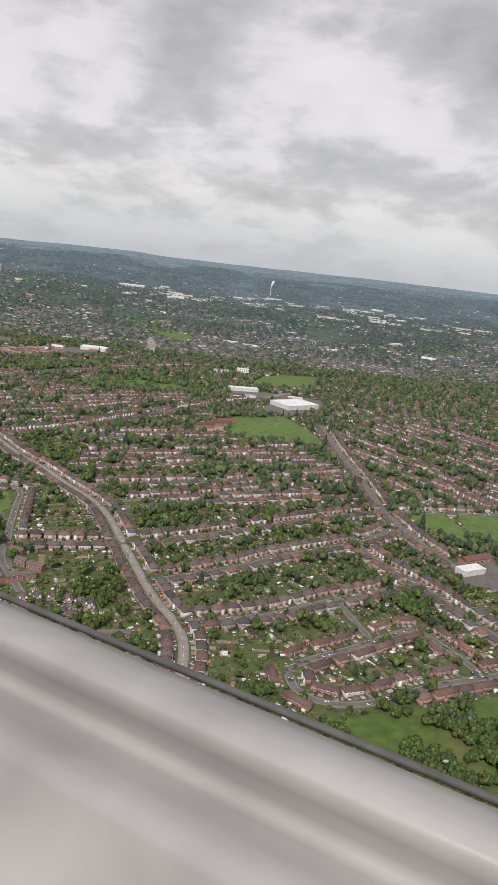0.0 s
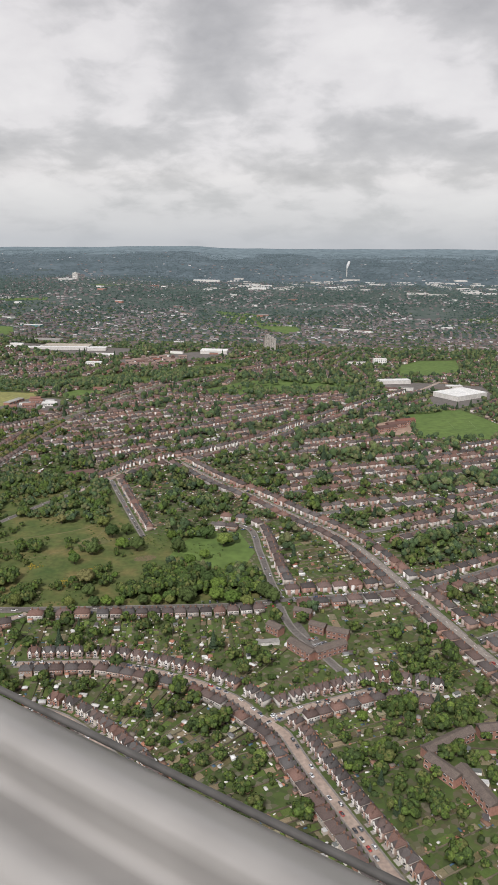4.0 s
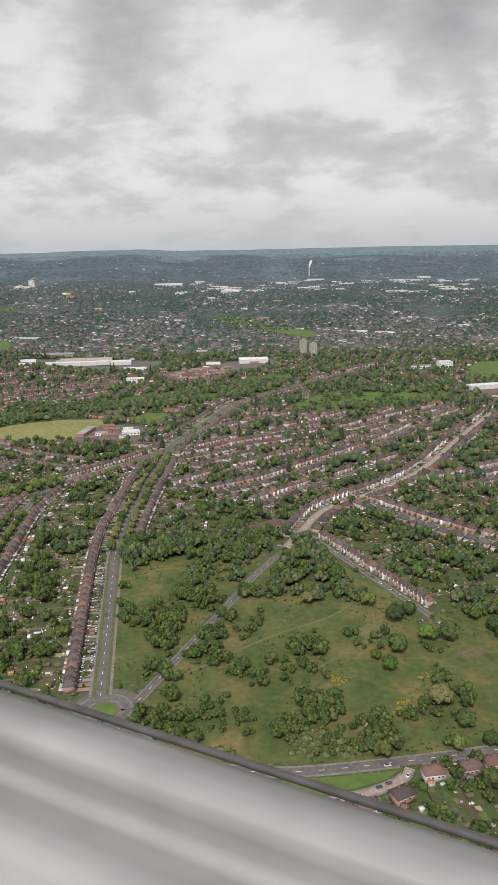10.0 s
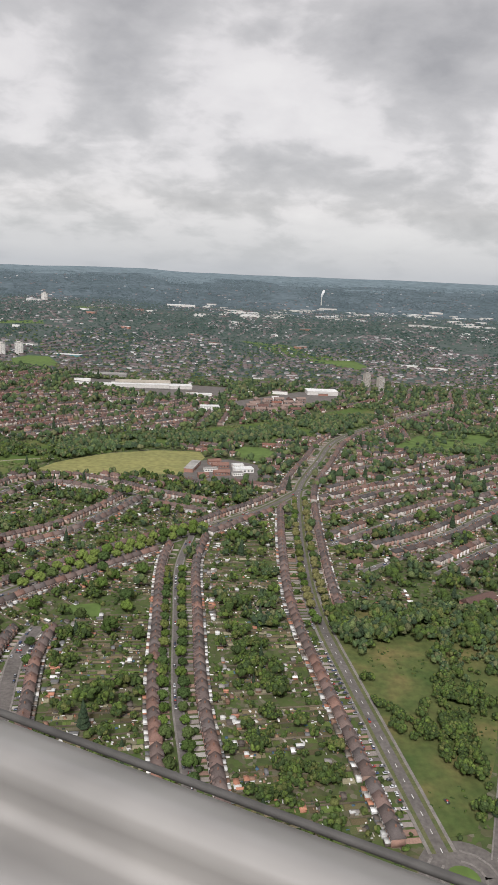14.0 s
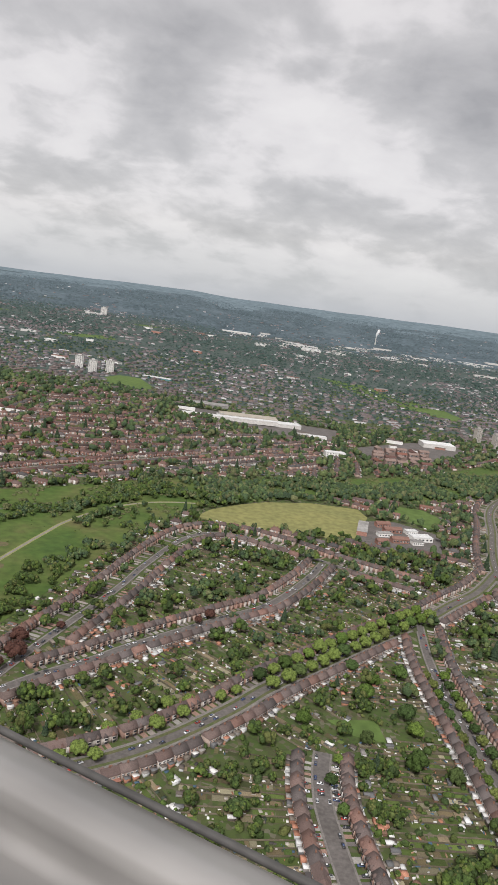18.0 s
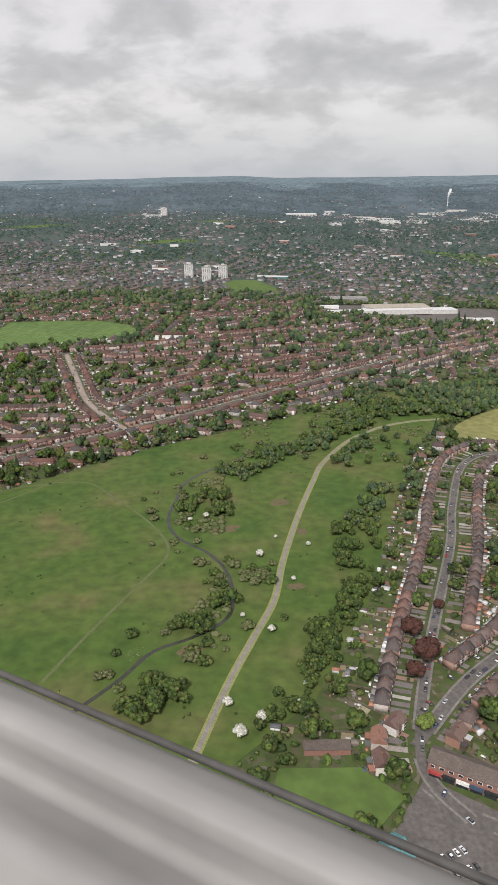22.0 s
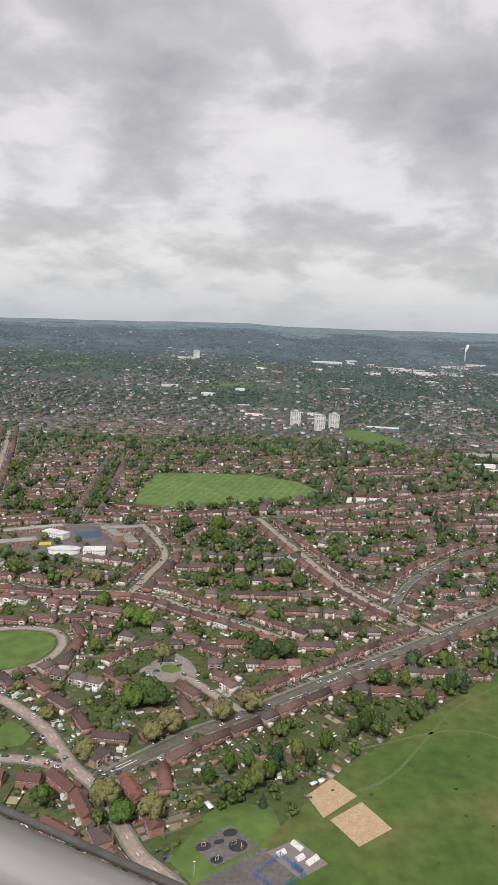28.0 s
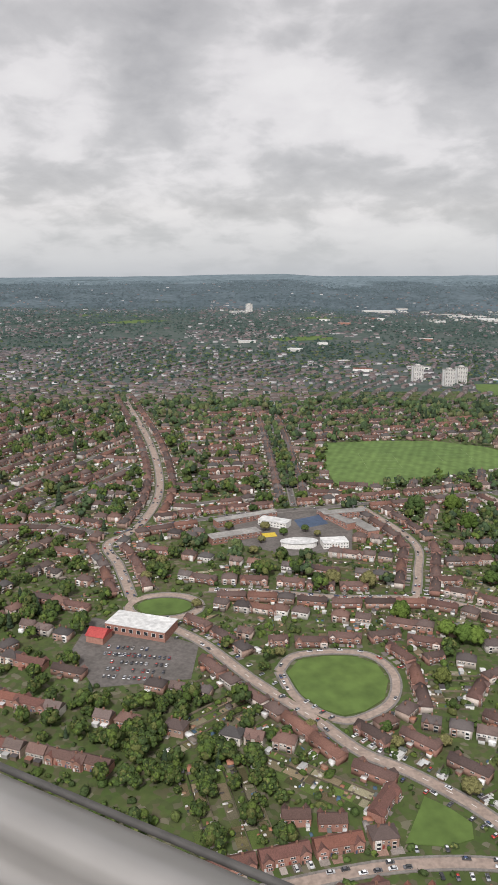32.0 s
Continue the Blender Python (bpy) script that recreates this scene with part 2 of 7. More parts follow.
M = {
    "roof": mat("roof_tiles", GREY, 1.5, 0.85, "object", ROOFS, 0.22, 0.5),
    "roof_s": mat("far_roof_tiles", GREY, 1.5, 0.85, "island", ROOFS, 0.25, 0.3),
    "wall": mat("house_walls", GREY, 1.2, 0.9, "object", WALLS, 0.15, 0.3),
    "wall_s": mat("far_house_walls", GREY, 1.2, 0.9, "island", WALLS_FAR, 0.2),
    "slate": mat("brown_slate", ((0.105, 0.085, 0.074), (0.14, 0.112, 0.096)), 2.0, 0.85),
    "brick": mat("red_brick", ((0.289, 0.153, 0.118), (0.362, 0.194, 0.150)), 1.0, 0.9, "object", (), 0.2, 0.4),
    "terra": mat("brown_clay_tiles", GREY, 2.0, 0.85, "object", ((0.125, 0.065, 0.054), (0.138, 0.069, 0.055), (0.115, 0.064, 0.054), (0.147, 0.071, 0.058), (0.123, 0.071, 0.060), (0.134, 0.065, 0.053), (0.116, 0.071, 0.060), (0.106, 0.065, 0.055), (0.194, 0.086, 0.063), (0.138, 0.071, 0.059)), 0.16, 0.5),
    "rowtile": mat("red_brown_row_tiles", GREY, 2.0, 0.85, "object", ((0.155, 0.104, 0.090), (0.170, 0.108, 0.092), (0.145, 0.102, 0.090), (0.182, 0.114, 0.096), (0.152, 0.108, 0.096), (0.165, 0.103, 0.087), (0.145, 0.110, 0.100), (0.160, 0.106, 0.090), (0.138, 0.104, 0.092), (0.25, 0.135, 0.10), (0.172, 0.112, 0.096)), 0.16, 0.5),
    "white": mat("white_render", ((0.74, 0.72, 0.68), (0.8, 0.79, 0.76)), 2.0, 0.8, "object", (), 0.06),
    "pvc": mat("white_window_frame", ((0.76, 0.76, 0.74), (0.8, 0.8, 0.79)), 1.0, 0.5),
    "glass": mat("window_glass", ((0.02, 0.024, 0.028), (0.04, 0.045, 0.05)), 1.0, 0.08, spec=0.6),
    "door": mat("painted_door", GREY, 1.0, 0.5, "object", ((0.06, 0.09, 0.16), (0.25, 0.05, 0.04), (0.7, 0.7, 0.68), (0.07, 0.06, 0.05)), 0.1),
    "pot": mat("chimney_brick", ((0.17, 0.09, 0.065), (0.24, 0.13, 0.09)), 0.5, 0.9),
    "asphalt": mat("worn_asphalt", ((0.106, 0.096, 0.088), (0.143, 0.129, 0.120)), 9.0, 0.9, bump=0.2),
    "bleached": mat("bleached_asphalt", ((0.205, 0.180, 0.160), (0.255, 0.226, 0.203)), 9.0, 0.9),
    "pale": mat("sun_bleached_road", ((0.275, 0.214, 0.178), (0.335, 0.268, 0.226)), 9.0, 0.9),
    "paving": mat("pavement_slabs", ((0.164, 0.149, 0.136), (0.213, 0.197, 0.180)), 5.0, 0.9),
    "paint": mat("road_paint", ((0.65, 0.65, 0.62), (0.75, 0.75, 0.73)), 2.0, 0.7),
    "drive": mat("driveway", GREY, 2.0, 0.9, "island", ((0.24, 0.21, 0.19), (0.32, 0.28, 0.25), (0.17, 0.15, 0.14), (0.28, 0.18, 0.14), (0.36, 0.34, 0.31)), 0.2),
    "lawn": mat("garden_plots", GREY, 2.0, 0.95, "island", ((0.068, 0.106, 0.020), (0.064, 0.075, 0.024), (0.086, 0.115, 0.023), (0.107, 0.093, 0.045), (0.142, 0.111, 0.063), (0.073, 0.106, 0.020), (0.172, 0.147, 0.089), (0.073, 0.082, 0.027), (0.086, 0.128, 0.023), (0.258, 0.235, 0.155), (0.099, 0.079, 0.042), (0.064, 0.075, 0.024), (0.099, 0.142, 0.027), (0.206, 0.164, 0.104), (0.163, 0.147, 0.095)), 0.3),
    "fence": mat("timber_fence", ((0.085, 0.075, 0.05), (0.135, 0.11, 0.078)), 3.0, 0.9, "island", (), 0.3),
    "shed": mat("shed_boards", GREY, 1.0, 0.85, "object", ((0.20, 0.13, 0.08), (0.34, 0.33, 0.31), (0.13, 0.10, 0.07), (0.55, 0.54, 0.52)), 0.2),
    "felt": mat("shed_roof_felt", GREY, 1.0, 0.85, "object", ((0.14, 0.15, 0.14), (0.45, 0.45, 0.44), (0.09, 0.08, 0.08), (0.30, 0.14, 0.10), (0.6, 0.6, 0.58)), 0.2),
    "outhouse": mat("outbuilding_roofs", GREY, 1.0, 0.85, "island", ((0.12, 0.10, 0.085), (0.20, 0.17, 0.14), (0.16, 0.16, 0.16), (0.55, 0.55, 0.53), (0.22, 0.13, 0.09), (0.66, 0.65, 0.62), (0.28, 0.26, 0.24), (0.42, 0.20, 0.13), (0.72, 0.72, 0.70)), 0.2),
    "car": mat("car_paint", GREY, 3.0, 0.25, "object", CARS, 0.1, spec=0.5),
    "tyre": mat("tyre_rubber", ((0.02, 0.02, 0.02), (0.03, 0.03, 0.03)), 0.5, 0.8),
    "field": mat("mown_grass", ((0.078, 0.131, 0.025), (0.096, 0.153, 0.028)), 40.0, 0.95, bump=0.2),
    "dry": mat("dry_grass", ((0.190, 0.190, 0.059), (0.233, 0.223, 0.081)), 30.0, 0.95),
    "worn": mat("worn_turf", ((0.112, 0.116, 0.040), (0.152, 0.136, 0.062)), 9.0, 0.95),
    "verge": mat("trodden_verge_grass", ((0.075, 0.098, 0.030), (0.12, 0.115, 0.058)), 4.0, 0.95),
    "trod": mat("trodden_grass", ((0.092, 0.122, 0.036), (0.122, 0.138, 0.054)), 5.0, 0.95),
    "chalk": mat("worn_chalk_lines", ((0.15, 0.22, 0.07), (0.22, 0.28, 0.12)), 6.0, 0.9),
    "meadow": mat("rough_meadow", ((0.049, 0.097, 0.013), (0.065, 0.112, 0.015), (0.083, 0.117, 0.021), (0.121, 0.119, 0.036)), 34.0, 0.95, bump=0.3),
    "heath": mat("rough_heath", ((0.052, 0.086, 0.017), (0.086, 0.104, 0.025), (0.148, 0.124, 0.048)), 20.0, 0.95, bump=0.3),
    "earth": mat("bare_red_earth", ((0.24, 0.165, 0.125), (0.35, 0.25, 0.195)), 8.0, 0.95),
    "sand": mat("orange_sand", ((0.38, 0.27, 0.165), (0.44, 0.32, 0.20)), 3.0, 0.95),
    "gravel": mat("gravel_path", ((0.22, 0.20, 0.165), (0.28, 0.255, 0.215)), 4.0, 0.95),
    "mown": mat("mown_verge_grass", ((0.20, 0.215, 0.062), (0.255, 0.25, 0.085)), 3.0, 0.95),
    "pathtar": mat("path_tarmac", ((0.20, 0.185, 0.165), (0.25, 0.23, 0.205)), 3.0, 0.95),
    "water": mat("stream_water", ((0.035, 0.036, 0.028), (0.05, 0.05, 0.038)), 3.0, 0.14, spec=0.5),
    "bark": mat("bark", ((0.06, 0.045, 0.032), (0.10, 0.08, 0.06)), 0.6, 0.95),
    "leaf": mat("leaves", ((0.84, 0.85, 0.86), (1.12, 1.12, 1.10)), 1.6, 0.85, "object", ((0.076, 0.127, 0.020), (0.064, 0.107, 0.022), (0.098, 0.151, 0.022), (0.050, 0.084, 0.023), (0.118, 0.140, 0.032), (0.068, 0.099, 0.027)), 0.22, spec=0.1, bump=0.4, grain=2.2),
    "leaf_s": mat("garden_leaves", ((0.84, 0.85, 0.86), (1.12, 1.12, 1.10)), 7.0, 0.85, "island", ((0.052, 0.084, 0.021), (0.071, 0.113, 0.021), (0.043, 0.068, 0.021), (0.093, 0.135, 0.023), (0.059, 0.094, 0.022), (0.103, 0.115, 0.032), (0.048, 0.073, 0.023), (0.079, 0.102, 0.026)), 0.2, spec=0.1, bump=0.4, grain=1.5),
    # midway leaves: faint haze put into the colour as extra blue
    "leaf_m": mat("hazed_garden_leaves", ((0.84, 0.85, 0.86), (1.12, 1.12, 1.10)), 7.0, 0.85, "island", ((0.052, 0.084, 0.037), (0.068, 0.106, 0.038), (0.044, 0.070, 0.037), (0.102, 0.132, 0.045), (0.060, 0.095, 0.038), (0.114, 0.121, 0.053)), 0.2, spec=0.1, bump=0.4, grain=1.5),
    "fir": mat("dark_conifer", ((0.026, 0.044, 0.024), (0.040, 0.062, 0.030)), 2.0, 0.9, spec=0.1, bump=0.45, grain=2.0),
    # far leaves: haze put into the colour as added blue
    "leaf_f": mat("hazed_blue_green_leaves", ((0.037, 0.063, 0.057), (0.054, 0.086, 0.071), (0.044, 0.072, 0.062), (0.069, 0.101, 0.079)), 26.0, 0.9, "island", (), 0.26, spec=0.0),
    # far walls muted and greyed, haze put into the colour
    "wall_f": mat("haze_muted_far_walls", GREY, 3.0, 0.9, "island", ((0.46, 0.45, 0.45), (0.25, 0.21, 0.20), (0.32, 0.29, 0.285), (0.66, 0.65, 0.65), (0.25, 0.21, 0.205), (0.29, 0.26, 0.255), (0.23, 0.20, 0.195)), 0.2),
    "blossom": mat("white_blossom", ((0.42, 0.42, 0.34), (0.62, 0.61, 0.55)), 0.8, 0.9, bump=0.45, grain=2.2),
    "copper": mat("copper_beech_leaves", ((0.060, 0.026, 0.020), (0.10, 0.045, 0.032)), 0.8, 0.85, bump=0.45, grain=2.2),
    "bud": mat("pale_spring_leaves", ((0.144, 0.139, 0.056), (0.184, 0.174, 0.076)), 0.8, 0.9, spec=0.1, bump=0.25, grain=2.2),
    "lime": mat("bright_new_leaves", ((0.116, 0.172, 0.026), (0.157, 0.208, 0.033)), 0.8, 0.9, bump=0.45, grain=2.2),
    "gorse": mat("gorse_flowers", ((0.12, 0.12, 0.02), (0.32, 0.23, 0.025)), 0.6, 0.9),
    "metal": mat("pale_metal_roof", ((0.56, 0.56, 0.55), (0.68, 0.68, 0.66)), 10.0, 0.6, "object", (), 0.1),
    "greyroof": mat("grey_flat_roof", ((0.20, 0.19, 0.18), (0.30, 0.29, 0.27)), 8.0, 0.8, "object", (), 0.2),
    "concrete": mat("pale_concrete", ((0.52, 0.50, 0.47), (0.62, 0.60, 0.57)), 4.0, 0.8),
    "brownconc": mat("brown_concrete", ((0.34, 0.31, 0.275), (0.42, 0.385, 0.345)), 4.0, 0.8),
    "red": mat("red_cladding", ((0.34, 0.05, 0.05), (0.42, 0.08, 0.07)), 3.0, 0.6),
    "redtile": mat("red_clay_tiles", ((0.185, 0.100, 0.077), (0.229, 0.132, 0.105)), 3.0, 0.85),
    "pinkbrick": mat("pale_pink_brick", ((0.210, 0.148, 0.125), (0.252, 0.184, 0.156)), 3.0, 0.9),
    "teal": mat("teal_roof", ((0.08, 0.19, 0.20), (0.11, 0.24, 0.25)), 5.0, 0.6),
    "blue": mat("blue_surface", ((0.05, 0.075, 0.12), (0.07, 0.10, 0.16)), 3.0, 0.7),
    "yellow": mat("yellow_surface", ((0.5, 0.36, 0.04), (0.6, 0.45, 0.06)), 3.0, 0.7),
    "steam": mat("white_steam", ((0.70, 0.71, 0.72), (0.85, 0.85, 0.85)), 12.0, 1.0),
    # far hills and woods: haze painted in as paler, bluer base colours
    "hill": mat("haze_blue_far_hills", ((0.090, 0.119, 0.131), (0.106, 0.136, 0.152), (0.121, 0.152, 0.169)), 160.0, 1.0, spec=0.0),
    "leaf_h": mat("hazed_blue_grey_leaves", ((0.060, 0.091, 0.086), (0.079, 0.112, 0.101), (0.067, 0.098, 0.091)), 40.0, 0.95, "island", (), 0.2, spec=0.0),
    "hillwood": mat("hazed_far_woods", ((0.084, 0.114, 0.127), (0.103, 0.134, 0.148), (0.114, 0.146, 0.161)), 120.0, 1.0, "island", (), 0.12, spec=0.0),
    "crest": mat("haziest_far_woods", ((0.136, 0.175, 0.196), (0.149, 0.190, 0.210)), 200.0, 1.0, "island", (), 0.06, spec=0.0),
    "trim": mat("moulded_grey_plastic", ((0.295, 0.284, 0.272), (0.318, 0.307, 0.294)), 0.8, 0.35, spec=0.4),
    "bramble": mat("dead_bramble", ((0.075, 0.095, 0.030), (0.14, 0.105, 0.06), (0.10, 0.10, 0.04)), 3.0, 0.95),
    "umbel": mat("cow_parsley", ((0.09, 0.13, 0.032), (0.115, 0.15, 0.045), (0.20, 0.225, 0.11)), 1.6, 0.95),
    "rubber": mat("black_rubber_surface", ((0.028, 0.028, 0.03), (0.045, 0.045, 0.046)), 2.0, 0.9),
    "bluepaint": mat("blue_painted_steel", ((0.04, 0.13, 0.34), (0.06, 0.18, 0.42)), 2.0, 0.5),
    "bay": mat("bay_fronts", GREY, 2.0, 0.85, "object", ((0.70, 0.67, 0.63), (0.34, 0.20, 0.15), (0.52, 0.47, 0.41), (0.66, 0.63, 0.59), (0.38, 0.25, 0.19), (0.60, 0.55, 0.49), (0.33, 0.21, 0.16)), 0.12),
    "bay_s": mat("far_bay_fronts", GREY, 2.0, 0.85, "island", ((0.66, 0.63, 0.60), (0.32, 0.20, 0.16), (0.40, 0.34, 0.30), (0.34, 0.23, 0.19), (0.28, 0.18, 0.145), (0.33, 0.22, 0.18), (0.46, 0.42, 0.38)), 0.12),
    # for the unseen panel that shades the window surround
    "panel_grey": mat("cabin_lining", ((0.62, 0.60, 0.57), (0.66, 0.64, 0.61)), 0.8, 0.6),
    "scrub": mat("olive_scrub_leaves", ((0.101, 0.113, 0.044), (0.130, 0.138, 0.057), (0.097, 0.128, 0.041)), 9.0, 0.9, "island", (), 0.2, spec=0.1, bump=0.4, grain=2.2),
    "seal": mat("dark_rubber_seal", ((0.075, 0.072, 0.068), (0.095, 0.091, 0.086)), 0.1, 0.7),
}


def garden_material():
    """Suburban ground between the houses: plots of grass, soil, paving and shrubs."""
    m = mat("garden_ground", ((0.046, 0.068, 0.016), (0.064, 0.086, 0.021), (0.092, 0.082, 0.042)), 16.0, 0.95, bump=0.2)
    nt = m.node_tree
    N, L = nt.nodes.new, nt.links.new
    bs = nt.nodes["Principled BSDF"]
    old = bs.inputs["Base Color"].links[0].from_socket
    geo = N("ShaderNodeNewGeometry")
    vo = N("ShaderNodeTexVoronoi")
    vo.inputs["Scale"].default_value, vo.inputs["Randomness"].default_value = 0.5, 1.0
    L(geo.outputs["Position"], vo.inputs["Vector"])
    se = N("ShaderNodeSeparateXYZ")
    L(vo.outputs["Color"], se.inputs[0])
    ra = N("ShaderNodeValToRGB")
    ra.color_ramp.interpolation = "CONSTANT"
    el = ra.color_ramp.elements
    cols = ((0.0, (0.062, 0.102, 0.024)), (0.30, (0.052, 0.070, 0.026)), (0.52, (0.10, 0.084, 0.056)), (0.64, (0.12, 0.10, 0.078)), (0.74, (0.068, 0.096, 0.028)), (0.92, (0.20, 0.17, 0.14)))
    while len(el) < len(cols):
        el.new(0.5)
    for k, (p, c) in enumerate(cols):
        el[k].position, el[k].color = p, (*c, 1)
    L(se.outputs[0], ra.inputs[0])
    mi = N("ShaderNodeMixRGB")
    mi.inputs[0].default_value = 0.5
    L(old, mi.inputs[1])
    L(ra.outputs[0], mi.inputs[2])
    L(mi.outputs[0], bs.inputs["Base Color"])
    return m


def striped(m, angle, width, depth):
    """Mowing stripes, lighter and darker by turns."""
    nt = m.node_tree
    N, L = nt.nodes.new, nt.links.new
    bs = nt.nodes["Principled BSDF"]
    old = bs.inputs["Base Color"].links[0].from_socket
    mp = N("ShaderNodeMapping")
    mp.inputs["Rotation"].default_value = (0, 0, angle)
    L(N("ShaderNodeNewGeometry").outputs["Position"], mp.inputs[0])
    wv = N("ShaderNodeTexWave")
    wv.inputs["Scale"].default_value, wv.inputs["Distortion"].default_value = 0.314 / width, 0.6
    L(mp.outputs[0], wv.inputs["Vector"])
    mr = N("ShaderNodeMapRange")
    mr.inputs[3].default_value, mr.inputs[4].default_value = 1 - depth, 1 + depth
    L(wv.outputs["Fac"], mr.inputs[0])
    hs = N("ShaderNodeHueSaturation")
    L(mr.outputs[0], hs.inputs["Value"])
    L(old, hs.inputs["Color"])
    L(hs.outputs[0], bs.inputs["Base Color"])
    return m


M["pitch"] = striped(mat("striped_mown_grass", ((0.088, 0.150, 0.034), (0.108, 0.176, 0.040)), 40.0, 0.95), 0.35, 6.0, 0.09)
M["garden"] = garden_material()
# far roofs greyed towards blue: haze painted into the tile colours
M["roof_f"] = mat("haze_greyed_far_roofs", GREY, 3.0, 0.9, "island", ((0.125, 0.112, 0.118), (0.141, 0.121, 0.125), (0.116, 0.110, 0.118), (0.162, 0.127, 0.127), (0.134, 0.127, 0.134)), 0.2, spec=0.1)
# far ground toned blue-grey, haze put into its colour
M["farground"] = mat("haze_tinted_far_ground", ((0.045, 0.069, 0.059), (0.062, 0.085, 0.073), (0.085, 0.096, 0.095)), 30.0, 0.95)
M["tanroof"] = mat("tan_sheet_roof", ((0.34, 0.30, 0.245), (0.40, 0.36, 0.30)), 12.0, 0.7)
M["brick_s"] = mat("row_house_walls", GREY, 1.2, 0.9, "island", ((0.281, 0.153, 0.120), (0.322, 0.179, 0.141), (0.270, 0.160, 0.127), (0.354, 0.218, 0.171), (0.302, 0.163, 0.125), (0.624, 0.543, 0.484), (0.260, 0.148, 0.120), (0.291, 0.173, 0.135)), 0.15)

# ---------------------------------------------------------------- mesh helpers
def smooth01(v):
    v = np.clip(v, 0.0, 1.0)
    return v * v * (3 - 2 * v)


def ground_z(x, y):
    x, y = np.asarray(x, float), np.asarray(y, float)
    # past y 3480 the ground is bent up to fit the camera's horizon
    return 17 * smooth01((y - 820) / 420) * smooth01((-400 - x) / 300) + 22 * smooth01((y - 1500) / 1500) + (142 - 30 * smooth01((-100 - x) / 2000) + 8 * smooth01((x + 200) / 1500)) * np.clip((y - 3480) / 1380, 0, 1) ** 0.85


def gz(x, y):
    return float(ground_z(x, y))


def mesh_of(name, V, F, mats, idx=None):
    me = bpy.data.meshes.new(name)
    me.from_pydata([tuple(v) for v in V], [], [tuple(f) for f in F])
    for m in mats:
        me.materials.append(M[m])
    if idx is not None and len(mats) > 1:
        me.polygons.foreach_set("material_index", np.asarray(idx, np.int32))
    me.update()
    return me


def tri_mesh(name, V, T, mats, idx=None):
    """A big mesh from arrays of points and triangles."""
    V, T = np.asarray(V, np.float32), np.asarray(T, np.int32)
    me = bpy.data.meshes.new(name)
    me.vertices.add(len(V))
    me.vertices.foreach_set("co", V.ravel())
    me.loops.add(len(T) * 3)
    me.loops.foreach_set("vertex_index", T.ravel())
    me.polygons.add(len(T))
    me.polygons.foreach_set("loop_start", np.arange(0, len(T) * 3, 3, dtype=np.int32))
    me.polygons.foreach_set("loop_total", np.full(len(T), 3, np.int32))
    for m in mats:
        me.materials.append(M[m])
    if idx is not None:
        me.polygons.foreach_set("material_index", np.asarray(idx, np.int32))
    me.update()
    me.validate()
    return me


class Geo:
    """Collects boxes, prisms and other faces, each with a material."""

    def __init__(self):
        self.V, self.F, self.m = [], [], []

    def add(self, V, F, m):
        o = len(self.V)
        self.V += [tuple(v) for v in V]
        self.F += [tuple(i + o for i in f) for f in F]
        self.m += [m] * len(F)
        return self

    def box(self, x0, x1, y0, y1, z0, z1, m):
        V = [(x, y, z) for z in (z0, z1) for x, y in ((x0, y0), (x1, y0), (x1, y1), (x0, y1))]
        return self.add(V, [(3, 2, 1, 0), (4, 5, 6, 7), (0, 1, 5, 4), (1, 2, 6, 5), (2, 3, 7, 6), (3, 0, 4, 7)], m)

    def hip(self, x0, x1, y0, y1, z0, h, m, hip=True, lip=0.1):
        """A hipped or gabled roof with a fascia, ridge along x."""
        yc, ins = (y0 + y1) / 2, ((y1 - y0) / 2 if hip else 0.0)
        V = [(x0, y0, z0), (x1, y0, z0), (x1, y1, z0), (x0, y1, z0), (x0, y0, z0 + lip), (x1, y0, z0 + lip), (x1, y1, z0 + lip), (x0, y1, z0 + lip), (x0 + ins, yc, z0 + h), (x1 - ins, yc, z0 + h)]
        F = [(3, 2, 1, 0), (0, 1, 5, 4), (1, 2, 6, 5), (2, 3, 7, 6), (3, 0, 4, 7), (4, 5, 9, 8), (6, 7, 8, 9), (5, 6, 9), (7, 4, 8)]
        return self.add(V, F, m)

    def ridge_y(self, x0, x1, y0, y1, z0, h, m, lip=0.08):
        """A gabled roof with its ridge along y."""
        xc = (x0 + x1) / 2
        V = [(x0, y0, z0), (x1, y0, z0), (x1, y1, z0), (x0, y1, z0), (x0, y0, z0 + lip), (x1, y0, z0 + lip), (x1, y1, z0 + lip), (x0, y1, z0 + lip), (xc, y0, z0 + h), (xc, y1, z0 + h)]
        F = [(3, 2, 1, 0), (1, 2, 6, 5), (3, 0, 4, 7), (5, 6, 9, 8), (7, 4, 8, 9), (0, 1, 5, 8, 4), (2, 3, 7, 9, 6)]
        return self.add(V, F, m)

    def cyl(self, x, y, z0, z1, r, m, n=8, r1=None, axis="z"):
        r1 = r if r1 is None else r1
        V = []
        for z, rr in ((z0, r), (z1, r1)):
            for k in range(n):
                a = 2 * math.pi * k / n
                p = (rr * math.cos(a), rr * math.sin(a))
                V.append((x + p[0], y + p[1], z) if axis == "z" else (x + p[0], z, y + p[1]))
        F = [tuple(reversed(range(n))), tuple(range(n, 2 * n))] + [(k, (k + 1) % n, n + (k + 1) % n, n + k) for k in range(n)]
        return self.add(V, F, m)

    def mesh(self, name):
        mats = sorted(set(self.m))
        return mesh_of(name, self.V, self.F, mats, [mats.index(k) for k in self.m])

    def tris(self):
        V, T, m = np.array(self.V, np.float32), [], []
        for f, k in zip(self.F, self.m):
            for j in range(1, len(f) - 1):
                T.append((f[0], f[j], f[j + 1]))
                m.append(k)
        return V, np.array(T, np.int32), m


